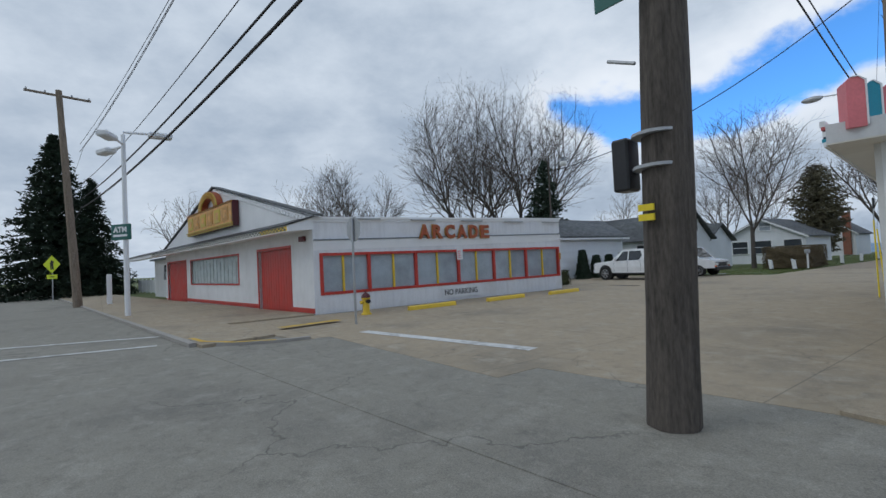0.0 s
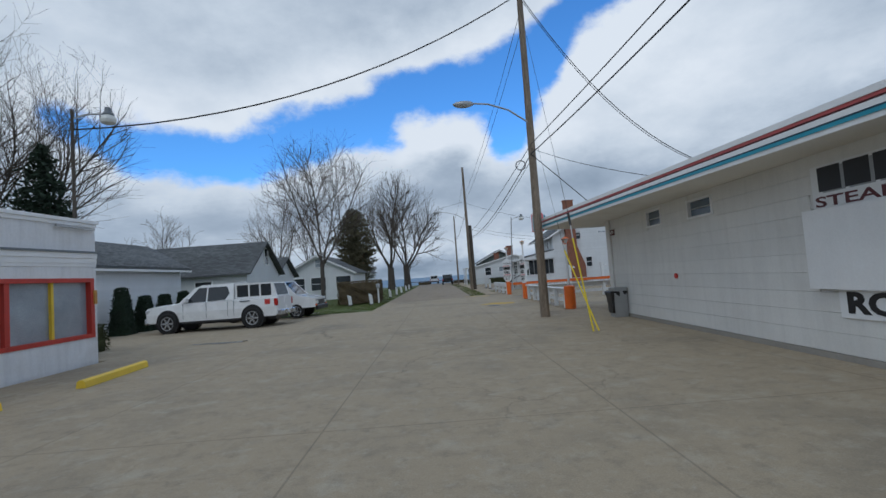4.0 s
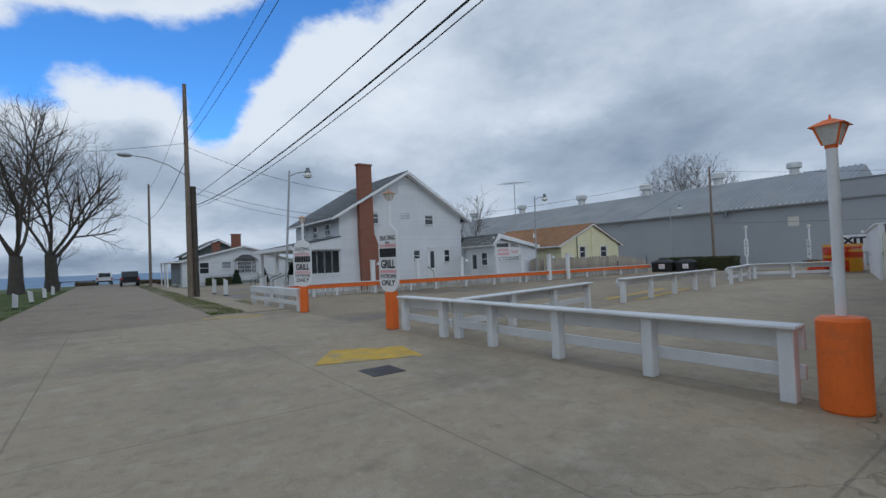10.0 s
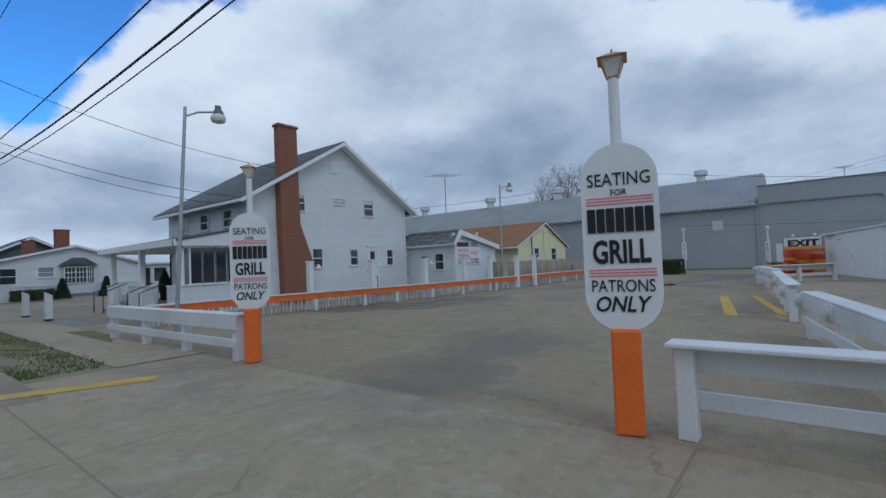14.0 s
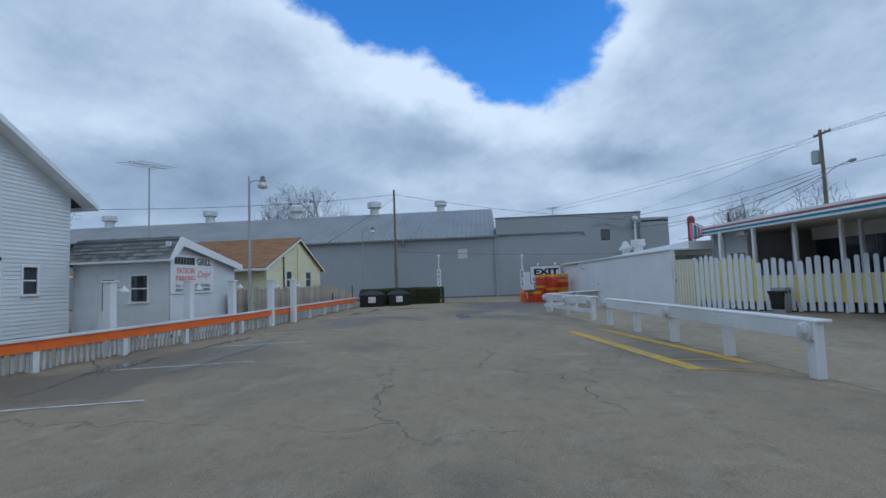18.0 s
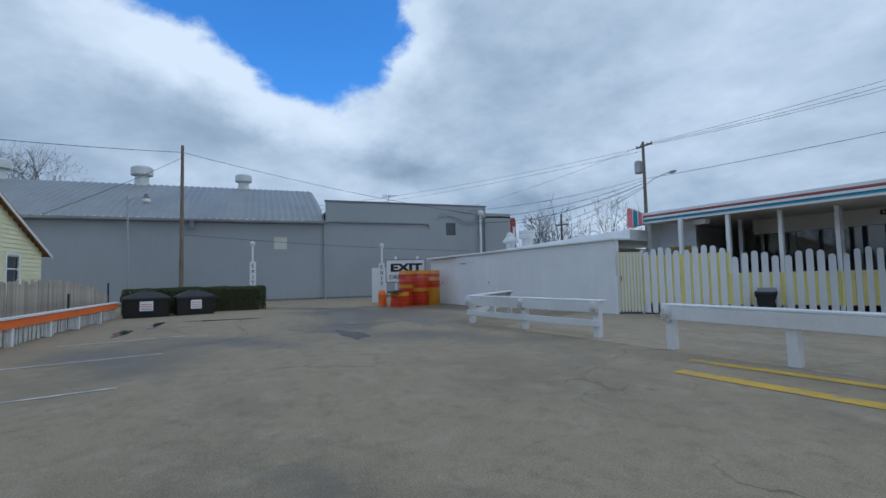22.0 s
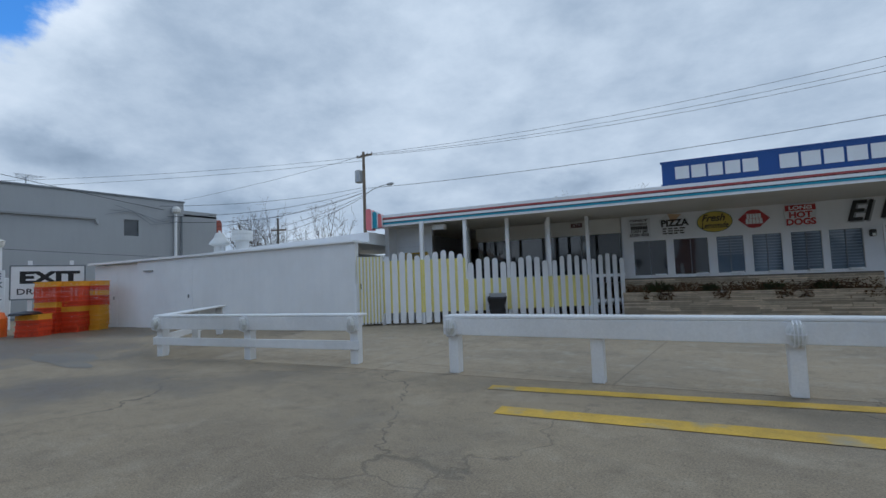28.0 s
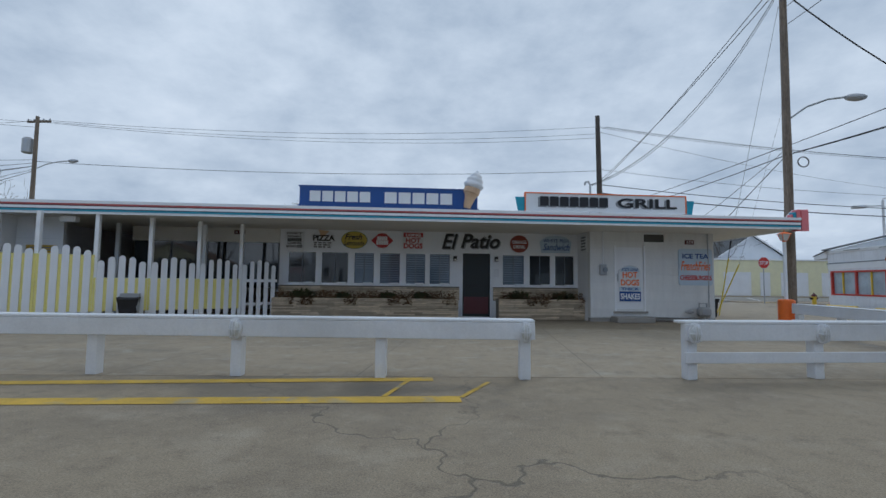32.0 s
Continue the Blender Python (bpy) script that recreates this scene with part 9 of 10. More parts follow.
for nm, x, y, h, w, sd, tr, lm, fk in (("yard_tree", 70, -4, 10.5, 10, 43, 0.2, 5, 0.2), ("yard_tree", 30, -26, 12, 11, 45, 0.2, 4, 0.2), ("yard_tree", 22, -30, 11.5, 10, 46, 0.2, 4, 0.2), ("yard_tree", -27, -27, 10, 9, 47, 0.2, 4, 0.2), ("yard_tree", -8, -36, 10, 9, 48, 0.2, 4, 0.2), ("yard_tree", -62, 8, 10, 8, 51, 0.2, 4, 0.2)):
    bare_tree(nm, x, y, h, w, sd, tr, lm, fk, tip=0.014, bushy=0.7)


def conifer(x, y, h, w, seed, label="dense dark green spruce", needles=None, oval=False):
    """A dense evergreen: drooping branches thick with needle sprays, conical or oval in outline."""
    r = random.Random(seed)
    t_ = thing("cypress_tree" if oval else "spruce_tree", label, "tree", at(x, y), "evergreens")
    part("trunk", tube_bm((0, 0, 0), (0, 0, h * 0.95), 0.18, 0.02, 8), BARK, t_)
    vs, fs = [], []
    lvl = int(h * 4.2)
    for k in range(lvl):
        f_ = k / lvl
        z0 = h * (0.05 + 0.94 * f_)
        shape = math.sin(math.pi * min(1.0, 0.12 + 0.88 * f_)) ** 0.6 if oval else (1 - f_) ** 0.85
        rad = w / 2 * shape * r.uniform(0.8, 1.1) + 0.12
        for i in range(int(8 + 14 * shape)):
            a = r.uniform(0, 6.28)
            ln = rad * r.uniform(0.7, 1.12)
            tip = Vector((math.cos(a) * ln, math.sin(a) * ln, z0 + (0.25 if oval else -0.22) * ln + 0.1))
            root = Vector((0, 0, z0))
            m_ = int(6 + ln * 7)
            for j in range(m_):
                g = (j + r.random()) / m_
                q = root.lerp(tip, 1 - (1 - g) ** 1.5) + Vector((r.uniform(-1, 1), r.uniform(-1, 1), r.uniform(-1, 0.6))) * 0.14
                e = Vector((r.uniform(-1, 1), r.uniform(-1, 1), r.uniform(-0.7, 0.5))).normalized() * r.uniform(0.15, 0.34) * (0.6 + h / 20)
                s_ = e.orthogonal().normalized() * 0.075 * (0.6 + h / 20)
                b0 = len(vs)
                vs.extend((tuple(q - s_), tuple(q + s_), tuple(q + e)))
                fs.append((b0, b0 + 1, b0 + 2))
    me = bpy.data.meshes.new("crown")
    me.from_pydata(vs, [], fs)
    me.materials.append(needles or NEEDLES)
    link_mesh("crown", me, t_)
    return t_


conifer(-29.6, 32.6, 10.6, 6.6, 2)
conifer(-18.4, 66, 10.8, 5.2, 9, "dull brownish green oval cypress behind the hedge", NEEDLES_DULL, True)
conifer(-60.5, -3.4, 16.3, 11.0, 4, "large dense dark green spruce by the main street")
conifer(-63, -0.6, 12.5, 8, 6, "large dense dark green spruce by the main street")


def leafy(name, label, category, m, size, count, material, seed, leaf=0.07, taper=0.0, group=""):
    """A clipped or rounded shrub: a dark core and many small leaves with an uneven outline."""
    r = random.Random(seed)
    sx, sy, sz = size
    t_ = thing(name, label, category, m, group)
    core = bmesh.new()
    bmesh.ops.create_cube(core, size=1.0)
    bmesh.ops.subdivide_edges(core, edges=core.edges[:], cuts=4, use_grid_fill=True)
    for v in core.verts:
        k = 0.9 + 0.12 * noise.noise(v.co * 6)
        f_ = 1 - taper * (v.co.z + 0.5)
        v.co = Vector((v.co.x * sx * k * f_, v.co.y * sy * k * f_, (v.co.z + 0.5) * sz * 0.95))
    part("core", core, material, t_)
    vs, fs = [], []
    for i in range(count):
        face = r.random() * (2 * sx * sz + 2 * sy * sz + sx * sy)
        u, z_ = r.uniform(-0.5, 0.5), r.random()
        if face < 2 * sx * sz:
            p = Vector((u * sx, r.choice((-0.5, 0.5)) * sy, z_ * sz))
        elif face < 2 * sx * sz + 2 * sy * sz:
            p = Vector((r.choice((-0.5, 0.5)) * sx, u * sy, z_ * sz))
        else:
            p = Vector((u * sx, r.uniform(-0.5, 0.5) * sy, sz))
        f_ = 1 - taper * p.z / sz
        p = Vector((p.x * f_, p.y * f_, p.z))
        p += p.normalized() * 0.08 * noise.noise(p * 2.5)
        e = Vector((r.uniform(-1, 1), r.uniform(-1, 1), r.uniform(-0.5, 1))).normalized() * leaf * r.uniform(0.6, 1.4)
        s_ = e.orthogonal().normalized() * leaf * 0.4
        b0 = len(vs)
        vs.extend((tuple(p - s_), tuple(p + s_), tuple(p + e)))
        fs.append((b0, b0 + 1, b0 + 2))
    me = bpy.data.meshes.new("leaves")
    me.from_pydata(vs, [], fs)
    me.materials.append(material)
    tagged(link_mesh("leaves", me, t_), kind="stuff")
    return t_


leafy("clipped_hedge", "brownish clipped winter hedge along the lawn", "hedge", at(-14.2, 43.5, 0, 4), (3.0, 5.2, 1.6), 16000, HEDGE_BROWN, 1, 0.06)
leafy("clipped_hedge", "dark green clipped hedge at the edge of the lot", "hedge", east(25.7, 41.1, 0, -84), (4.7, 1.4, 0.88), 13000, HEDGE_GREEN, 2, 0.06)
leafy("box_bush", "small clipped green bush beside the arcade", "bush", at(-19.6, 21.4), (1.7, 1.0, 0.8), 4000, HEDGE_GREEN, 4, 0.05)
for i, (x, y, h) in enumerate(((-22.1, 27.6, 2.0), (-22.1, 29.2, 1.6), (-22.0, 30.6, 1.6), (-21.9, 32.2, 1.7), (-21.8, 34.4, 1.9))):
    leafy("arborvitae", "slim dark green arborvitae beside the garage", "bush", at(x, y), (0.85, 0.85, h), 2200, NEEDLES, 10 + i, 0.09, 0.6, "arborvitae")
for i, (x, y, h) in enumerate(((2.05, 74.3, 1.4), (4.75, 74.2, 1.45))):
    leafy("arborvitae", "small conical shrub by the ranch house", "bush", at(x, y), (0.95, 0.95, h), 1800, NEEDLES, 20 + i, 0.09, 0.85, "arborvitae")
for i, (x, w) in enumerate(((-0.2, 1.1), (0.95, 1.3))):
    leafy("low_bush", "low dark bush under the window", "bush", at(x, 74.3), (w, 0.8, 0.72), 1500, HEDGE_GREEN, 24 + i, 0.07)
for i, (x, y) in enumerate(((-11.0, 103), (-4.0, 98), (-2.5, 92))):
    leafy("low_bush", "low brown bush near the shore", "bush", at(x, y), (2.2, 1.6, 0.5), 1600, HEDGE_BROWN, 30 + i, 0.08)

# ---- vehicles ----
def wheel(parent, x, y, r=0.4, w=0.26, side=1):
    t_ = part("wheel", lathe_bm([(r * 0.62, -w / 2), (r * 0.9, -w / 2), (r, -w * 0.35), (r, w * 0.35), (r * 0.9, w / 2), (r * 0.62, w / 2)], 28), RUBBER, parent, "black tyre", Matrix.Translation((x, y, r)) @ Matrix.Rotation(radians(90), 4, "X"))
    flip = Matrix.Translation((0, 0, side * w * 0.40)) @ Matrix.Rotation(0 if side > 0 else math.pi, 4, "X")
    part("rim", lathe_bm([(r * 0.66, 0.0), (r * 0.66, 0.035), (r * 0.6, 0.03), (r * 0.56, -0.03), (r * 0.1, -0.02)], 22), GALV, t_, "", flip)
    for k in range(6):
        box("spoke", r * 0.1, r * 0.6, -0.035, 0.035, -0.015, 0.03, CHROME, t_, m=flip @ spin(60 * k))
    part("hub_cap", lathe_bm([(0.0001, 0.045), (r * 0.16, 0.04), (r * 0.18, 0.0)], 14), CHROME, t_, "", flip)
    return t_


def loft(sections, name, material, parent, label="", smooth=False):
    """Joins closed rings of equal length into a body."""
    bm = bmesh.new()
    rings = [[bm.verts.new(p) for p in s_] for s_ in sections]
    n = len(rings[0])
    for a, b in zip(rings, rings[1:]):
        for i in range(n):
            bm.faces.new((a[i], a[(i + 1) % n], b[(i + 1) % n], b[i]))
    bm.faces.new(rings[0][::-1])
    bm.faces.new(rings[-1])
    bmesh.ops.recalc_face_normals(bm, faces=bm.faces)
    return part(name, bm, material, parent, label, smooth=smooth)


def pickup(m):
    t_ = thing("pickup_truck", "white crew cab pickup with a white bed cap", "truck", m)
    W = 1.0

    def sec(x, z0, z1, w, crown=0.05):
        return [(x, -w, z0), (x, -w - 0.02, (z0 + z1) / 2), (x, -w + 0.03, z1 - 0.03), (x, -w + 0.12, z1), (x, 0, z1 + crown), (x, w - 0.12, z1), (x, w - 0.03, z1 - 0.03), (x, w + 0.02, (z0 + z1) / 2), (x, w, z0)]

    loft([sec(0.0, 0.62, 1.0, 0.86), sec(0.08, 0.5, 1.08, 0.95), sec(0.35, 0.45, 1.13, W), sec(1.45, 0.45, 1.2, W), sec(1.9, 0.45, 1.22, W), sec(5.85, 0.45, 1.22, W), sec(5.95, 0.5, 1.2, 0.96)], "body", CAR_WHITE, t_, "white body")

    bm = bmesh.new()
    prof = [(1.5, 1.2), (2.2, 1.8), (2.5, 1.9), (3.95, 1.9), (4.0, 1.22)]
    hi_w = {1.2: 0.93, 1.22: 0.93, 1.8: 0.76, 1.9: 0.74}
    l_, r_v = [], []
    for x, z in prof:
        w = hi_w[z]
        l_.append(bm.verts.new((x, -w, z)))
        r_v.append(bm.verts.new((x, w, z)))
    for i in range(len(prof) - 1):
        bm.faces.new((l_[i], l_[i + 1], r_v[i + 1], r_v[i]))
    bm.faces.new(l_[::-1])
    bm.faces.new(r_v)
    part("cab", bm, CAR_WHITE, t_, "white cab")
    part("bed_cap", prism_bm([(4.02, 1.22), (5.9, 1.22), (5.72, 1.84), (4.05, 1.87)], -0.82, 0.82), CAR_WHITE, t_, "white bed cap")
    for s_ in (-1, 1):
        def pane(nm, pts):
            bm = bmesh.new()
            k = [bm.verts.new((x, s_ * (0.945 - (z - 1.2) * 0.29), z)) for x, z in pts]
            bm.faces.new(k)
            part(nm, bm, GLASS_CAR, t_, "dark tinted glass")

        pane("side_window", [(1.82, 1.2), (2.75, 1.22), (2.75, 1.79), (2.38, 1.79)])
        pane("side_window", [(2.82, 1.22), (3.62, 1.24), (3.8, 1.5), (3.66, 1.79), (2.82, 1.79)])
        bm = bmesh.new()
        for a, b in ((4.12, 4.62), (4.70, 5.12), (5.20, 5.66)):
            add_box(bm, a, b, min(s_ * 0.826, s_ * 0.82), max(s_ * 0.826, s_ * 0.82), 1.30, 1.78)
        part("cap_window", bm, GLASS_CAR, t_, "dark bed cap windows")
        for x in (1.05, 4.85):
            wheel(t_, x, s_ * 0.93, 0.42, 0.28, -s_)
            ar = bmesh.new()
            add_tube(ar, (x, s_ * 0.70, 0.46), (x, s_ * 1.0226, 0.46), 0.51, 0.51, 22)
            part("wheel_arch", ar, BLACK_PLASTIC, t_, "dark wheel arch")
        box("tail_lamp", 5.82, 5.97, min(s_ * 0.86, s_ * 1.01), max(s_ * 0.86, s_ * 1.01), 0.85, 1.15, CAR_LIGHT, t_, "red tail lamp", bevel=0.02)
        box("headlamp", 0.02, 0.3, min(s_ * 0.7, s_ * 0.97), max(s_ * 0.7, s_ * 0.97), 0.85, 1.02, CHROME, t_, "clear headlamp", bevel=0.03)
        box("mirror", 1.85, 2.02, min(s_ * 0.98, s_ * 1.2), max(s_ * 0.98, s_ * 1.2), 1.22, 1.42, CAR_WHITE, t_, "white door mirror", bevel=0.03)
        box("door_handle", 2.5, 2.68, min(s_ * 1.01, s_ * 1.04), max(s_ * 1.01, s_ * 1.04), 1.05, 1.09, CAR_WHITE, t_, bevel=0.008)
        box("running_board", 1.6, 4.2, min(s_ * 0.9, s_ * 1.04), max(s_ * 0.9, s_ * 1.04), 0.36, 0.42, BLACK_PLASTIC, t_, bevel=0.015)
        dl = bmesh.new()
        for x in (1.75, 2.79, 3.75, 4.02):
            add_box(dl, x - 0.006, x + 0.006, min(s_ * 1.0, s_ * 1.022), max(s_ * 1.0, s_ * 1.022), 0.55, 1.2)
        part("door_gap", dl, GREY_DARK, t_)
        box("decal", 5.42, 5.66, min(s_ * 1.015, s_ * 1.022), max(s_ * 1.015, s_ * 1.022), 0.94, 1.14, RED_SIGN, t_, "small red decal")
        box("decal", 4.3, 4.75, min(s_ * 1.015, s_ * 1.024), max(s_ * 1.015, s_ * 1.024), 1.1, 1.15, GREY_DARK, t_, "small grey decal")
    bm = bmesh.new()
    bm.faces.new([bm.verts.new(p) for p in ((1.56, -0.8, 1.27), (1.56, 0.8, 1.27), (2.16, 0.68, 1.75), (2.16, -0.68, 1.75))])
    part("windscreen", bm, GLASS_CAR, t_)
    bm = bmesh.new()
    bm.faces.new([bm.verts.new(p) for p in ((5.89, -0.7, 1.28), (5.89, 0.7, 1.28), (5.74, 0.66, 1.78), (5.74, -0.66, 1.78))])
    part("rear_glass", bm, GLASS_CAR, t_)
    box("rear_bumper", 5.9, 6.12, -0.92, 0.92, 0.46, 0.66, CHROME, t_, "chrome rear bumper", bevel=0.03)
    box("front_bumper", -0.1, 0.12, -0.9, 0.9, 0.42, 0.66, CHROME, t_, "chrome front bumper", bevel=0.04)
    box("grille", -0.02, 0.03, -0.65, 0.65, 0.7, 1.0, GREY_DARK, t_)
    box("plate", 6.12, 6.13, -0.15, 0.15, 0.52, 0.62, WHITE_OLD, t_)
    box("chassis", 0.3, 5.8, -0.75, 0.75, 0.3, 0.5, BLACK_PLASTIC, t_)
    return t_


pickup(at(-20.4, 27.4, 0, -1.5) @ Matrix.Diagonal((0.925, 0.96, 1.0, 1.0)))


def van(m, label):
    t_ = thing("parked_van", label, "van", m)
    part("body", prism_bm([(0.0, 0.5), (0.0, 0.95), (0.9, 1.12), (1.6, 1.85), (5.0, 1.95), (5.1, 0.5)], -0.95, 0.95), CAR_WHITE, t_, "white body")
    bm = bmesh.new()
    bm.faces.new([bm.verts.new(p) for p in ((0.93, -0.8, 1.16), (0.93, 0.8, 1.16), (1.56, 0.75, 1.8), (1.56, -0.75, 1.8))])
    part("windscreen", bm, GLASS_CAR, t_, m=Matrix.Translation((-0.012, 0, 0.012)))
    box("grille", -0.04, 0.0, -0.8, 0.8, 0.6, 0.85, BLACK_PLASTIC, t_, "black grille")
    box("bumper", -0.12, 0.02, -0.92, 0.92, 0.36, 0.58, BLACK_PLASTIC, t_, "black bumper", bevel=0.03)
    for s_ in (-1, 1):
        box("headlamp", -0.05, 0.05, min(s_ * 0.55, s_ * 0.9), max(s_ * 0.55, s_ * 0.9), 0.66, 0.82, LANTERN_GLASS, t_)
        box("marker_lamp", -0.05, 0.03, min(s_ * 0.75, s_ * 0.92), max(s_ * 0.75, s_ * 0.92), 0.58, 0.65, ORANGE, t_, "orange marker lamp")
        box("side_glass", 1.7, 4.8, min(s_ * 0.951, s_ * 0.958), max(s_ * 0.951, s_ * 0.958), 1.25, 1.75, GLASS_CAR, t_, "dark side glass")
        for x in (0.95, 4.1):
            wheel(t_, x, s_ * 0.84, 0.36, 0.24, -s_)
    return t_


van(at(-14.3, 31.0, 0, 178), "white parked van with a black grille beside the pickup")


def suv(m, material, label):
    t_ = thing("parked_suv", label, "car", m)
    part("body", prism_bm([(0.0, 0.45), (0.0, 1.0), (0.25, 1.05), (4.4, 1.05), (4.6, 0.95), (4.6, 0.45)], -0.92, 0.92), material, t_)
    part("cabin", prism_bm([(0.1, 1.05), (0.3, 1.72), (3.0, 1.75), (3.6, 1.05)], -0.8, 0.8), material, t_)
    bm = bmesh.new()
    bm.faces.new([bm.verts.new(p) for p in ((0.1, -0.68, 1.12), (0.1, 0.68, 1.12), (0.27, 0.62, 1.65), (0.27, -0.62, 1.65))])
    part("rear_glass", bm, GLASS_CAR, t_, m=Matrix.Translation((-0.02, 0, 0)))
    for s_ in (-1, 1):
        box("tail_lamp", -0.02, 0.1, min(s_ * 0.72, s_ * 0.92), max(s_ * 0.72, s_ * 0.92), 0.75, 1.0, CAR_LIGHT, t_, "red tail lamp")
        for x in (0.8, 3.7):
            wheel(t_, x, s_ * 0.82, 0.35, 0.22, -s_)
    box("bumper", -0.08, 0.02, -0.88, 0.88, 0.42, 0.62, BLACK_PLASTIC, t_, bevel=0.03)
    return t_


suv(at(-6.5, 88.0, 0, 90), CAR_DARK, "dark parked off-roader at the end of the street")
suv(at(-8.9, 103.0, 0, 90), CAR_WHITE, "white parked car near the shore")

# ---- west side houses ----
def plain_house(name, label, m, w, d, eave, ridge, ridge_x=True, wall=SIDING, roof=SHINGLE, wins=((0.3, 0.5),)):
    t_ = thing(name, label, "house", m, "west side houses")
    part("wall", box_bm(0, w, 0, d, -0.1, eave), wall, t_)
    ov_ = 0.4
    if ridge_x:
        for s_, ye in ((0, -ov_), (1, d + ov_)):
            part("roof_slope", prism_bm([(d / 2, ridge), (ye, eave - 0.08), (ye, eave + 0.04), (d / 2, ridge + 0.12)], -ov_, w + ov_, "x"), roof, t_)
        for x in (0, w - 0.1):
            part("gable", prism_bm([(0, eave), (d, eave), (d / 2, ridge - 0.02)], x, x + 0.1, "x"), wall, t_)
    else:
        for s_, xe in ((0, -ov_), (1, w + ov_)):
            part("roof_slope", prism_bm([(w / 2, ridge), (xe, eave - 0.08), (xe, eave + 0.04), (w / 2, ridge + 0.12)], -ov_, d + ov_), roof, t_)
            part("rake_board", prism_bm([(w / 2, ridge - 0.1), (xe, eave - 0.2), (xe, eave), (w / 2, ridge + 0.08)], -ov_ - 0.04, -ov_), TRIM, t_)
        for y in (0.0, d - 0.1):
            part("gable", prism_bm([(0, eave), (w, eave), (w / 2, ridge - 0.02)], y, y + 0.1), wall, t_)
    return t_


gar = plain_house("white_garage", "white sided garage with a grey shingle roof beside the arcade", at(-27.0, 22.0, 0, 0), 4.0, 12.0, 3.05, 4.4, False)
clapboards(gar, 0, 4.0, 0.1, 3.05, 0.0, 0.16)
for k in range(18):
    lap = prism_bm([(4.0, 0.1 + k * 0.16), (4.035, 0.1 + k * 0.16), (4.006, 0.26 + k * 0.16), (4.0, 0.26 + k * 0.16)], 0.0, 12.0)
    part("siding_board", lap, SIDING, gar)
box("gutter", 4.36, 4.47, -0.4, 12.4, 2.84, 2.94, TRIM, gar)
h1 = plain_house("white_cottage", "white cottage with a steep dark grey roof", at(-30.2, 39, 0, 0), 9.0, 6.4, 2.7, 5.0)
for x in (2.0, 5.5):
    window(h1, x, x + 1.1, 1.1, 2.3, -0.05, GLASS)
w_ = window(h1, 3.3, 4.0, 3.4, 4.6, -0.05, GLASS)
w_.matrix_basis = Matrix.Translation((9.0, 0, 0)) @ spin(90)
h2 = plain_house("white_cottage", "small white cottage with a dark gabled roof", at(-26.2, 45.7, 0, 0), 4.6, 5, 2.5, 4.1)
for x in (1.0, 3.5):
    window(h2, x, x + 1.1, 1.1, 2.2, -0.05, GLASS)
h3 = plain_house("white_cottage", "white cottage with a pale stuccoed gable and dark porch windows", at(-24.4, 56, 0, 0), 7.4, 8, 2.6, 4.6, False)
for x in (0.8, 3.0, 5.6):
    window(h3, x, x + 1.5, 1.0, 2.3, -0.05, GLASS)
window(h3, 3.5, 4.5, 3.4, 4.2, -0.05, GLASS_PALE)
h4 = plain_house("white_cottage", "white cottage with a steep gable and a brick chimney", at(-27, 88, 0, 0), 7, 8, 3.0, 5.8, False)
part("chimney", box_bm(5.6, 6.5, -0.4, 0.4, 0, 6.2), BRICK, h4, "red brick chimney")
window(h4, 1.0, 2.6, 1.0, 2.3, -0.05, GLASS)
h5 = plain_house("white_cottage", "white cottage with a grey roof behind the trees", at(-44, 66, 0, 0), 9, 8, 3.0, 5.6)
for x in (1.5, 5.5):
    window(h5, x, x + 1.2, 1.1, 2.3, -0.05, GLASS)

# across the main street
shop = thing("cream_garage", "low cream painted garage building with white doors", "building", at(-20.0, -15.5, 0, 180 + 6))
part("wall", box_bm(0, 17, 0, 9, -0.1, 3.9), SIDING_LINEN, shop)
box("parapet", -0.1, 17.1, -0.1, 9.1, 3.9, 4.05, TRIM, shop)
for x, w_d in ((1.2, 3.0), (5.2, 1.1), (7.5, 3.0), (12.0, 3.2)):
    d = box("garage_door", x, x + w_d, -0.03, 0.0, 0.0, 2.6, WHITE, shop, "white garage door")
    for k in range(4):
        box("door_panel", x + 0.08, x + w_d - 0.08, -0.045, -0.03, 0.08 + k * 0.64, 0.62 + k * 0.64, WHITE, d)
hs6 = plain_house("white_house_south", "white gabled house across the main street", at(-25, -25, 0, 186), 9, 9, 4.6, 7.6, False)
for x, z0 in ((1.5, 1.0), (5.5, 1.0), (1.5, 3.2), (5.5, 3.2)):
    window(hs6, x, x + 1.0, z0, z0 + 1.3, -0.05, GLASS)
wfc = thing("white_panel_fence", "white panel fence along the far sidewalk", "fence", at(-62, 3.4, 0, 6))
for k in range(9):
    box("panel", k * 2.0 + 0.05, k * 2.0 + 1.95, 0, 0.05, 0.1, 1.3, WHITE, wfc)
    box("post", k * 2.0 - 0.06, k * 2.0 + 0.06, -0.02, 0.08, 0, 1.45, WHITE, wfc)
for x, y in ((-37.2, 0.4), (-41, 4)):
    bm = box_bm(-0.14, 0.14, -0.14, 0.14, 0, 1.9, 0.02)
    solo("gate_post", bm, WHITE, "white square gate post", "post", at(x, y))

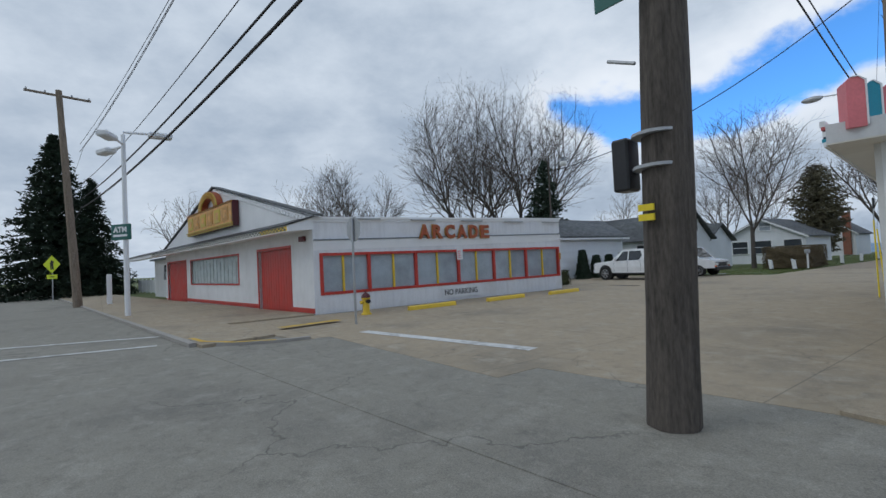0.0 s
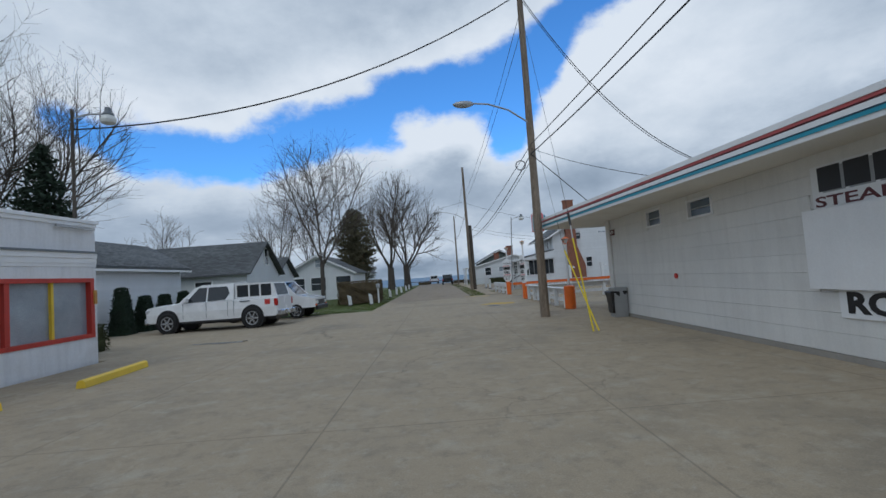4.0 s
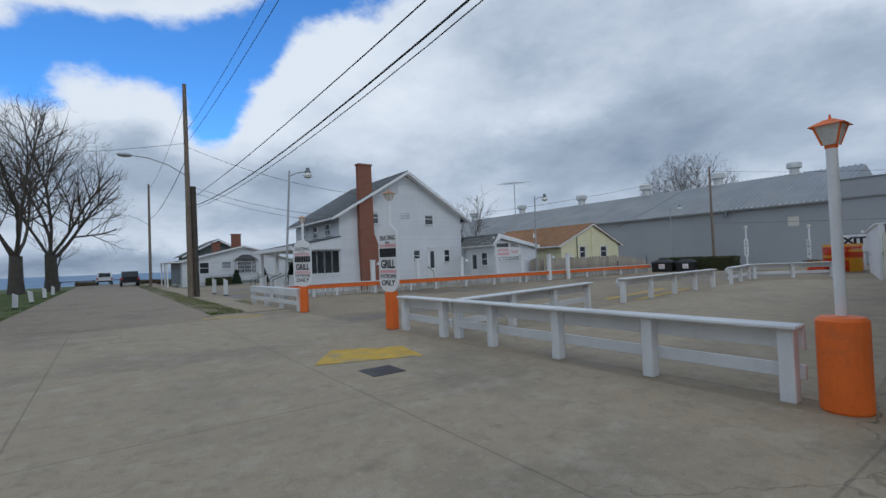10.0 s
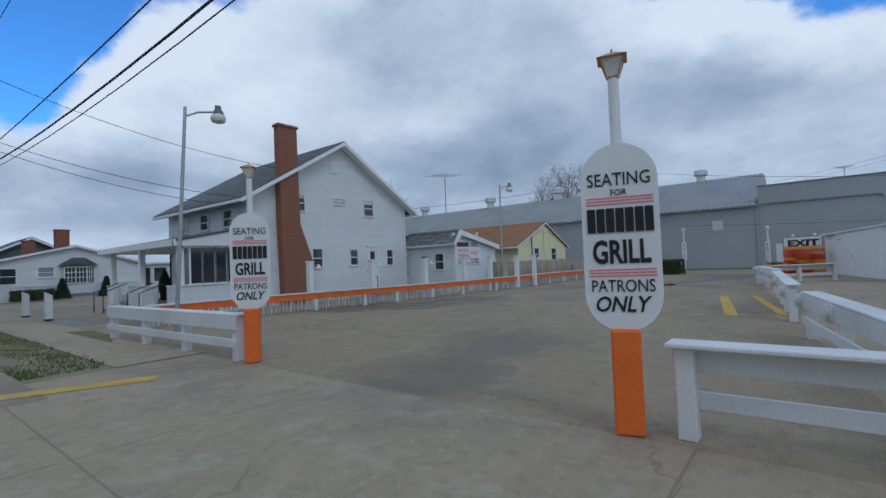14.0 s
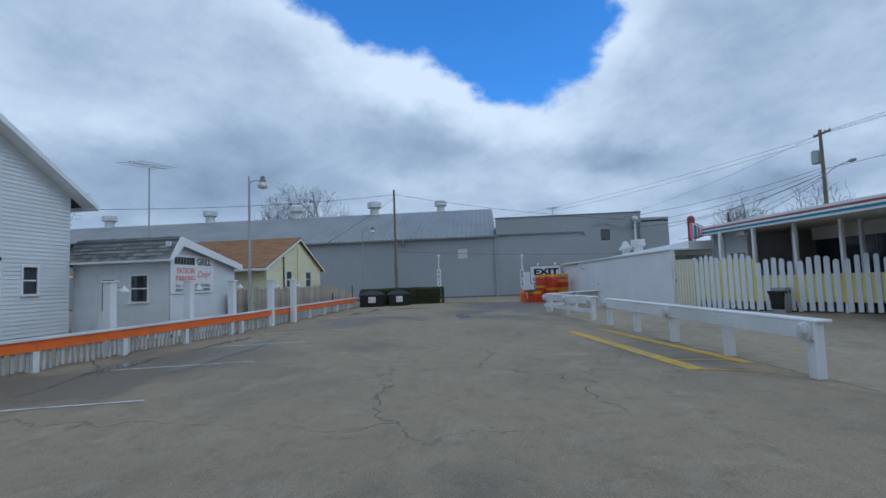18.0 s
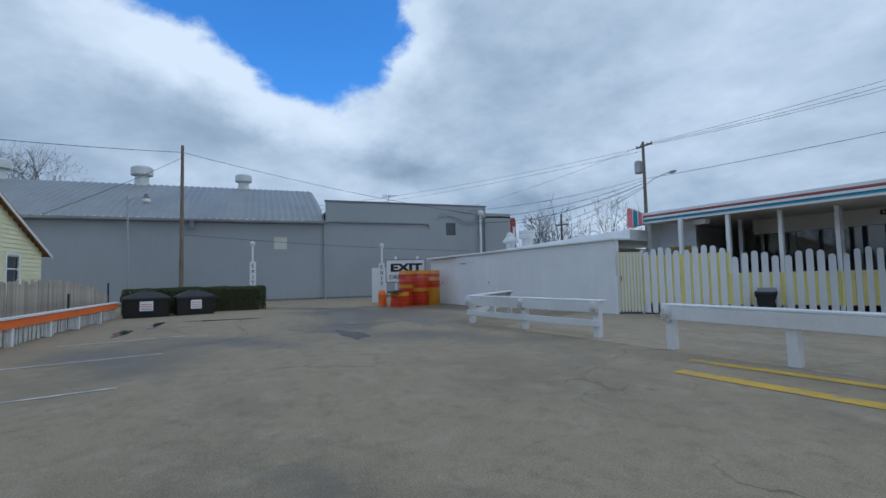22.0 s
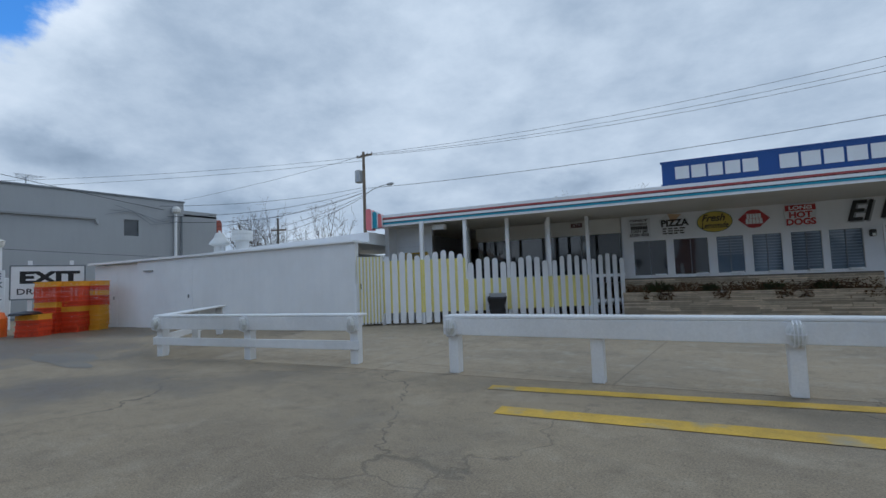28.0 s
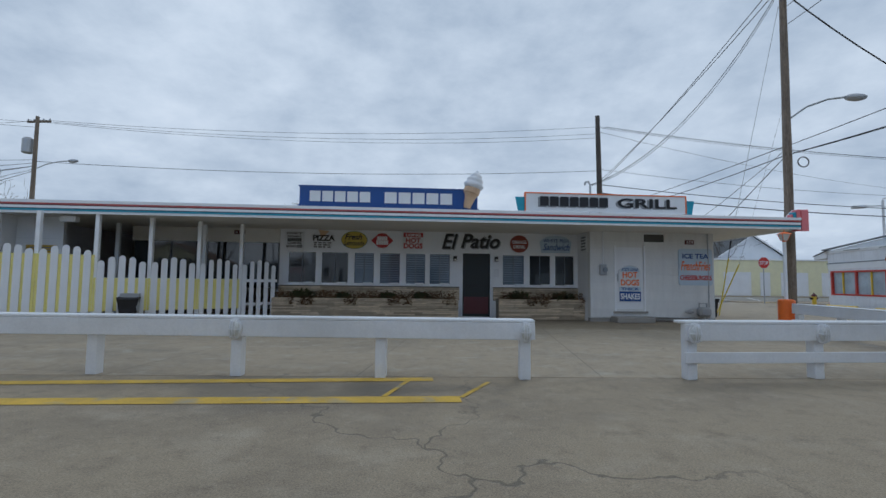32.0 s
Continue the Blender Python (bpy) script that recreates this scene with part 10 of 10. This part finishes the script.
# ---- lot edge: waste containers, exit posts, bollards ----
def dumpster(m):
    t_ = thing("waste_container", "black sloped top waste container with a white label", "waste container", m, "waste containers")
    part("tub", prism_bm([(-0.5, 0.0), (0.5, 0.0), (0.55, 0.78), (-0.55, 0.78)], -0.85, 0.85, "x"), BLACK_PLASTIC, t_)
    lid = bmesh.new()
    prev = None
    for hx, hy, z in ((0.92, 0.62, 0.76), (0.9, 0.6, 0.84), (0.62, 0.38, 0.98), (0.34, 0.24, 1.06), (0.3, 0.2, 1.1)):
        rg = [lid.verts.new(p) for p in ((-hx, -hy, z), (hx, -hy, z), (hx, hy, z), (-hx, hy, z))]
        if prev:
            for i in range(4):
                lid.faces.new((prev[i], prev[(i + 1) % 4], rg[(i + 1) % 4], rg[i]))
        else:
            lid.faces.new(rg[::-1])
        prev = rg
    lid.faces.new(prev)
    part("lid", lid, BLACK_PLASTIC, t_, "black hipped lid")
    box("label", -0.25, 0.25, -0.6, -0.56, 0.28, 0.68, WHITE, t_, "white paper label")
    for k in range(3):
        box("label_line", -0.2, 0.2, -0.605, -0.60, 0.34 + k * 0.1, 0.37 + k * 0.1, TEAL if k == 0 else PINK, t_)
    return t_


d1 = dumpster(east(23.75, 42.45, 0, -78) @ Matrix.Diagonal((0.76, 0.76, 0.78, 1)))
copy_thing(d1, east(24.05, 41.05, 0, -74) @ Matrix.Diagonal((0.76, 0.76, 0.84, 1)))


def exit_post(m, base=True):
    p = thing("exit_post", "white post with a lettered exit board, small lantern and orange base", "sign", m, "exit posts")
    part("post", tube_bm((0, 0, 0), (0, 0, 2.7), 0.05, 0.04, 10), WHITE, p)
    if base:
        part("drum", lathe_bm([(0.2, 0), (0.2, 0.55), (0.12, 0.72), (0.05, 0.74)], 16), ORANGE, p, "orange drum base")
    b = box("board", -0.13, 0.13, -0.08, -0.05, 0.85, 2.0, WHITE, p)
    for k, ch in enumerate("EXIT"):
        text("letter", ch, BLACK, b, Matrix.Translation((0, -0.085, 1.82 - k * 0.26)), height=0.17, depth=0.005, bold=0.01)
    part("lantern", lathe_bm([(0.05, 2.7), (0.09, 2.75), (0.11, 2.86), (0.13, 2.88), (0.03, 2.94)], 8), SOFFIT, p, "small cream lantern")
    return p


exit_post(at(27.16, 33.36, 0, -115))
exit_post(east(28.6, 39.2, 0, -80), False)
box_cab = thing("hoarding", "plain white upright hoarding behind the exit post", "hoarding", at(30.24, 32.76, 0, -108))
box("body", -0.38, 0.38, -0.06, 0.06, 0, 1.85, WHITE, box_cab, bevel=0.02)


def wood_bollard(x, y, h, label, tilt=0):
    p = thing("white_bollard", label, "bollard", at(x, y) @ Matrix.Rotation(radians(tilt), 4, "Y"), "white bollards")
    part("shaft", prism_bm([(-0.1, 0.0), (0.1, 0.0), (0.1, h - 0.12), (-0.1, h)], -0.1, 0.1), WHITE_OLD, p)
    box("foot_band", -0.105, 0.105, -0.105, 0.105, 0.0, 0.06, BLACK, p)
    return p


for x, y, h in ((-3.25, 55.6, 1.0), (-3.2, 52.4, 1.0)):
    wood_bollard(x, y, h, "white angled wooden bollard beside the sidewalk")
for i, (x, y) in enumerate(((-12.75, 38.4), (-12.5, 48.4), (-12.4, 53.6), (-12.3, 59), (-12.2, 65), (-12.2, 71), (-14.2, 38.6))):
    wood_bollard(x, y, 0.75, "leaning white marker post on the lawn", -6 + 4 * (i % 3))
mb = thing("mailbox", "weathered grey mailbox on a white post", "mailbox", at(-12.5, 40.2))
box("post", -0.05, 0.05, -0.05, 0.05, 0, 1.05, WHITE_OLD, mb)
box("box", -0.12, 0.12, -0.25, 0.25, 1.05, 1.35, GALV, mb, "grey metal box", bevel=0.04)
sr = bmesh.new()
add_path(sr, [(-14, 108, 0.6), (-6.5, 108, 0.6)], 0.06)
for k in range(5):
    add_tube(sr, (-14 + k * 1.9, 108, -0.3), (-14 + k * 1.9, 108, 0.7), 0.08)
solo("shore_rail", sr, POLE_OLD, "low dark timber rail at the end of the street", "rail")
gx = bmesh.new()
add_box(gx, -5.95, -5.45, 28.7, 29.2, 0.0, 0.006)
solo("drain_cover", gx, BLACK, "dark drain opening in the apron", "drain", kind="structure")

# winter grass along the western verge and on the lawn
r = random.Random(77)
vs, fs = [], []
for i in range(42000):
    y = 31.8 + 55 * r.random() ** 1.7
    x = -12.0 - 9.0 * r.random() ** 1.4
    if noise.noise(Vector((x * 0.6, y * 0.6, 2.0))) < -0.25:
        continue
    hgt, a = r.uniform(0.03, 0.085), r.uniform(0, 6.28)
    dx, dy = math.cos(a) * 0.008, math.sin(a) * 0.008
    b0 = len(vs)
    vs.extend(((x - dx, y - dy, -0.085), (x + dx, y + dy, -0.085), (x + r.uniform(-0.03, 0.03), y + r.uniform(-0.03, 0.03), hgt - 0.08)))
    fs.append((b0, b0 + 1, b0 + 2))
for i in range(16000):
    y = 40.3 + 45 * r.random() ** 1.6
    x = r.uniform(-6.0, -4.85)
    if noise.noise(Vector((x * 1.1, y * 0.5, 7.0))) + 0.5 * noise.noise(Vector((x * 5, y * 5, 3.0))) < r.uniform(-0.3, 0.5):
        continue
    hgt, a = r.uniform(0.02, 0.08), r.uniform(0, 6.28)
    dx, dy = math.cos(a) * 0.009, math.sin(a) * 0.009
    b0 = len(vs)
    vs.extend(((x - dx, y - dy, -0.005), (x + dx, y + dy, -0.005), (x + r.uniform(-0.04, 0.04), y + r.uniform(-0.04, 0.04), hgt)))
    fs.append((b0, b0 + 1, b0 + 2))
me = bpy.data.meshes.new("lawn_grass")
me.from_pydata(vs, [], fs)
me.materials.append(GRASS_BLADE)
gr = new("lawn_grass", me)
tagged(gr, "short patchy winter grass beside the street", "grass", kind="stuff")
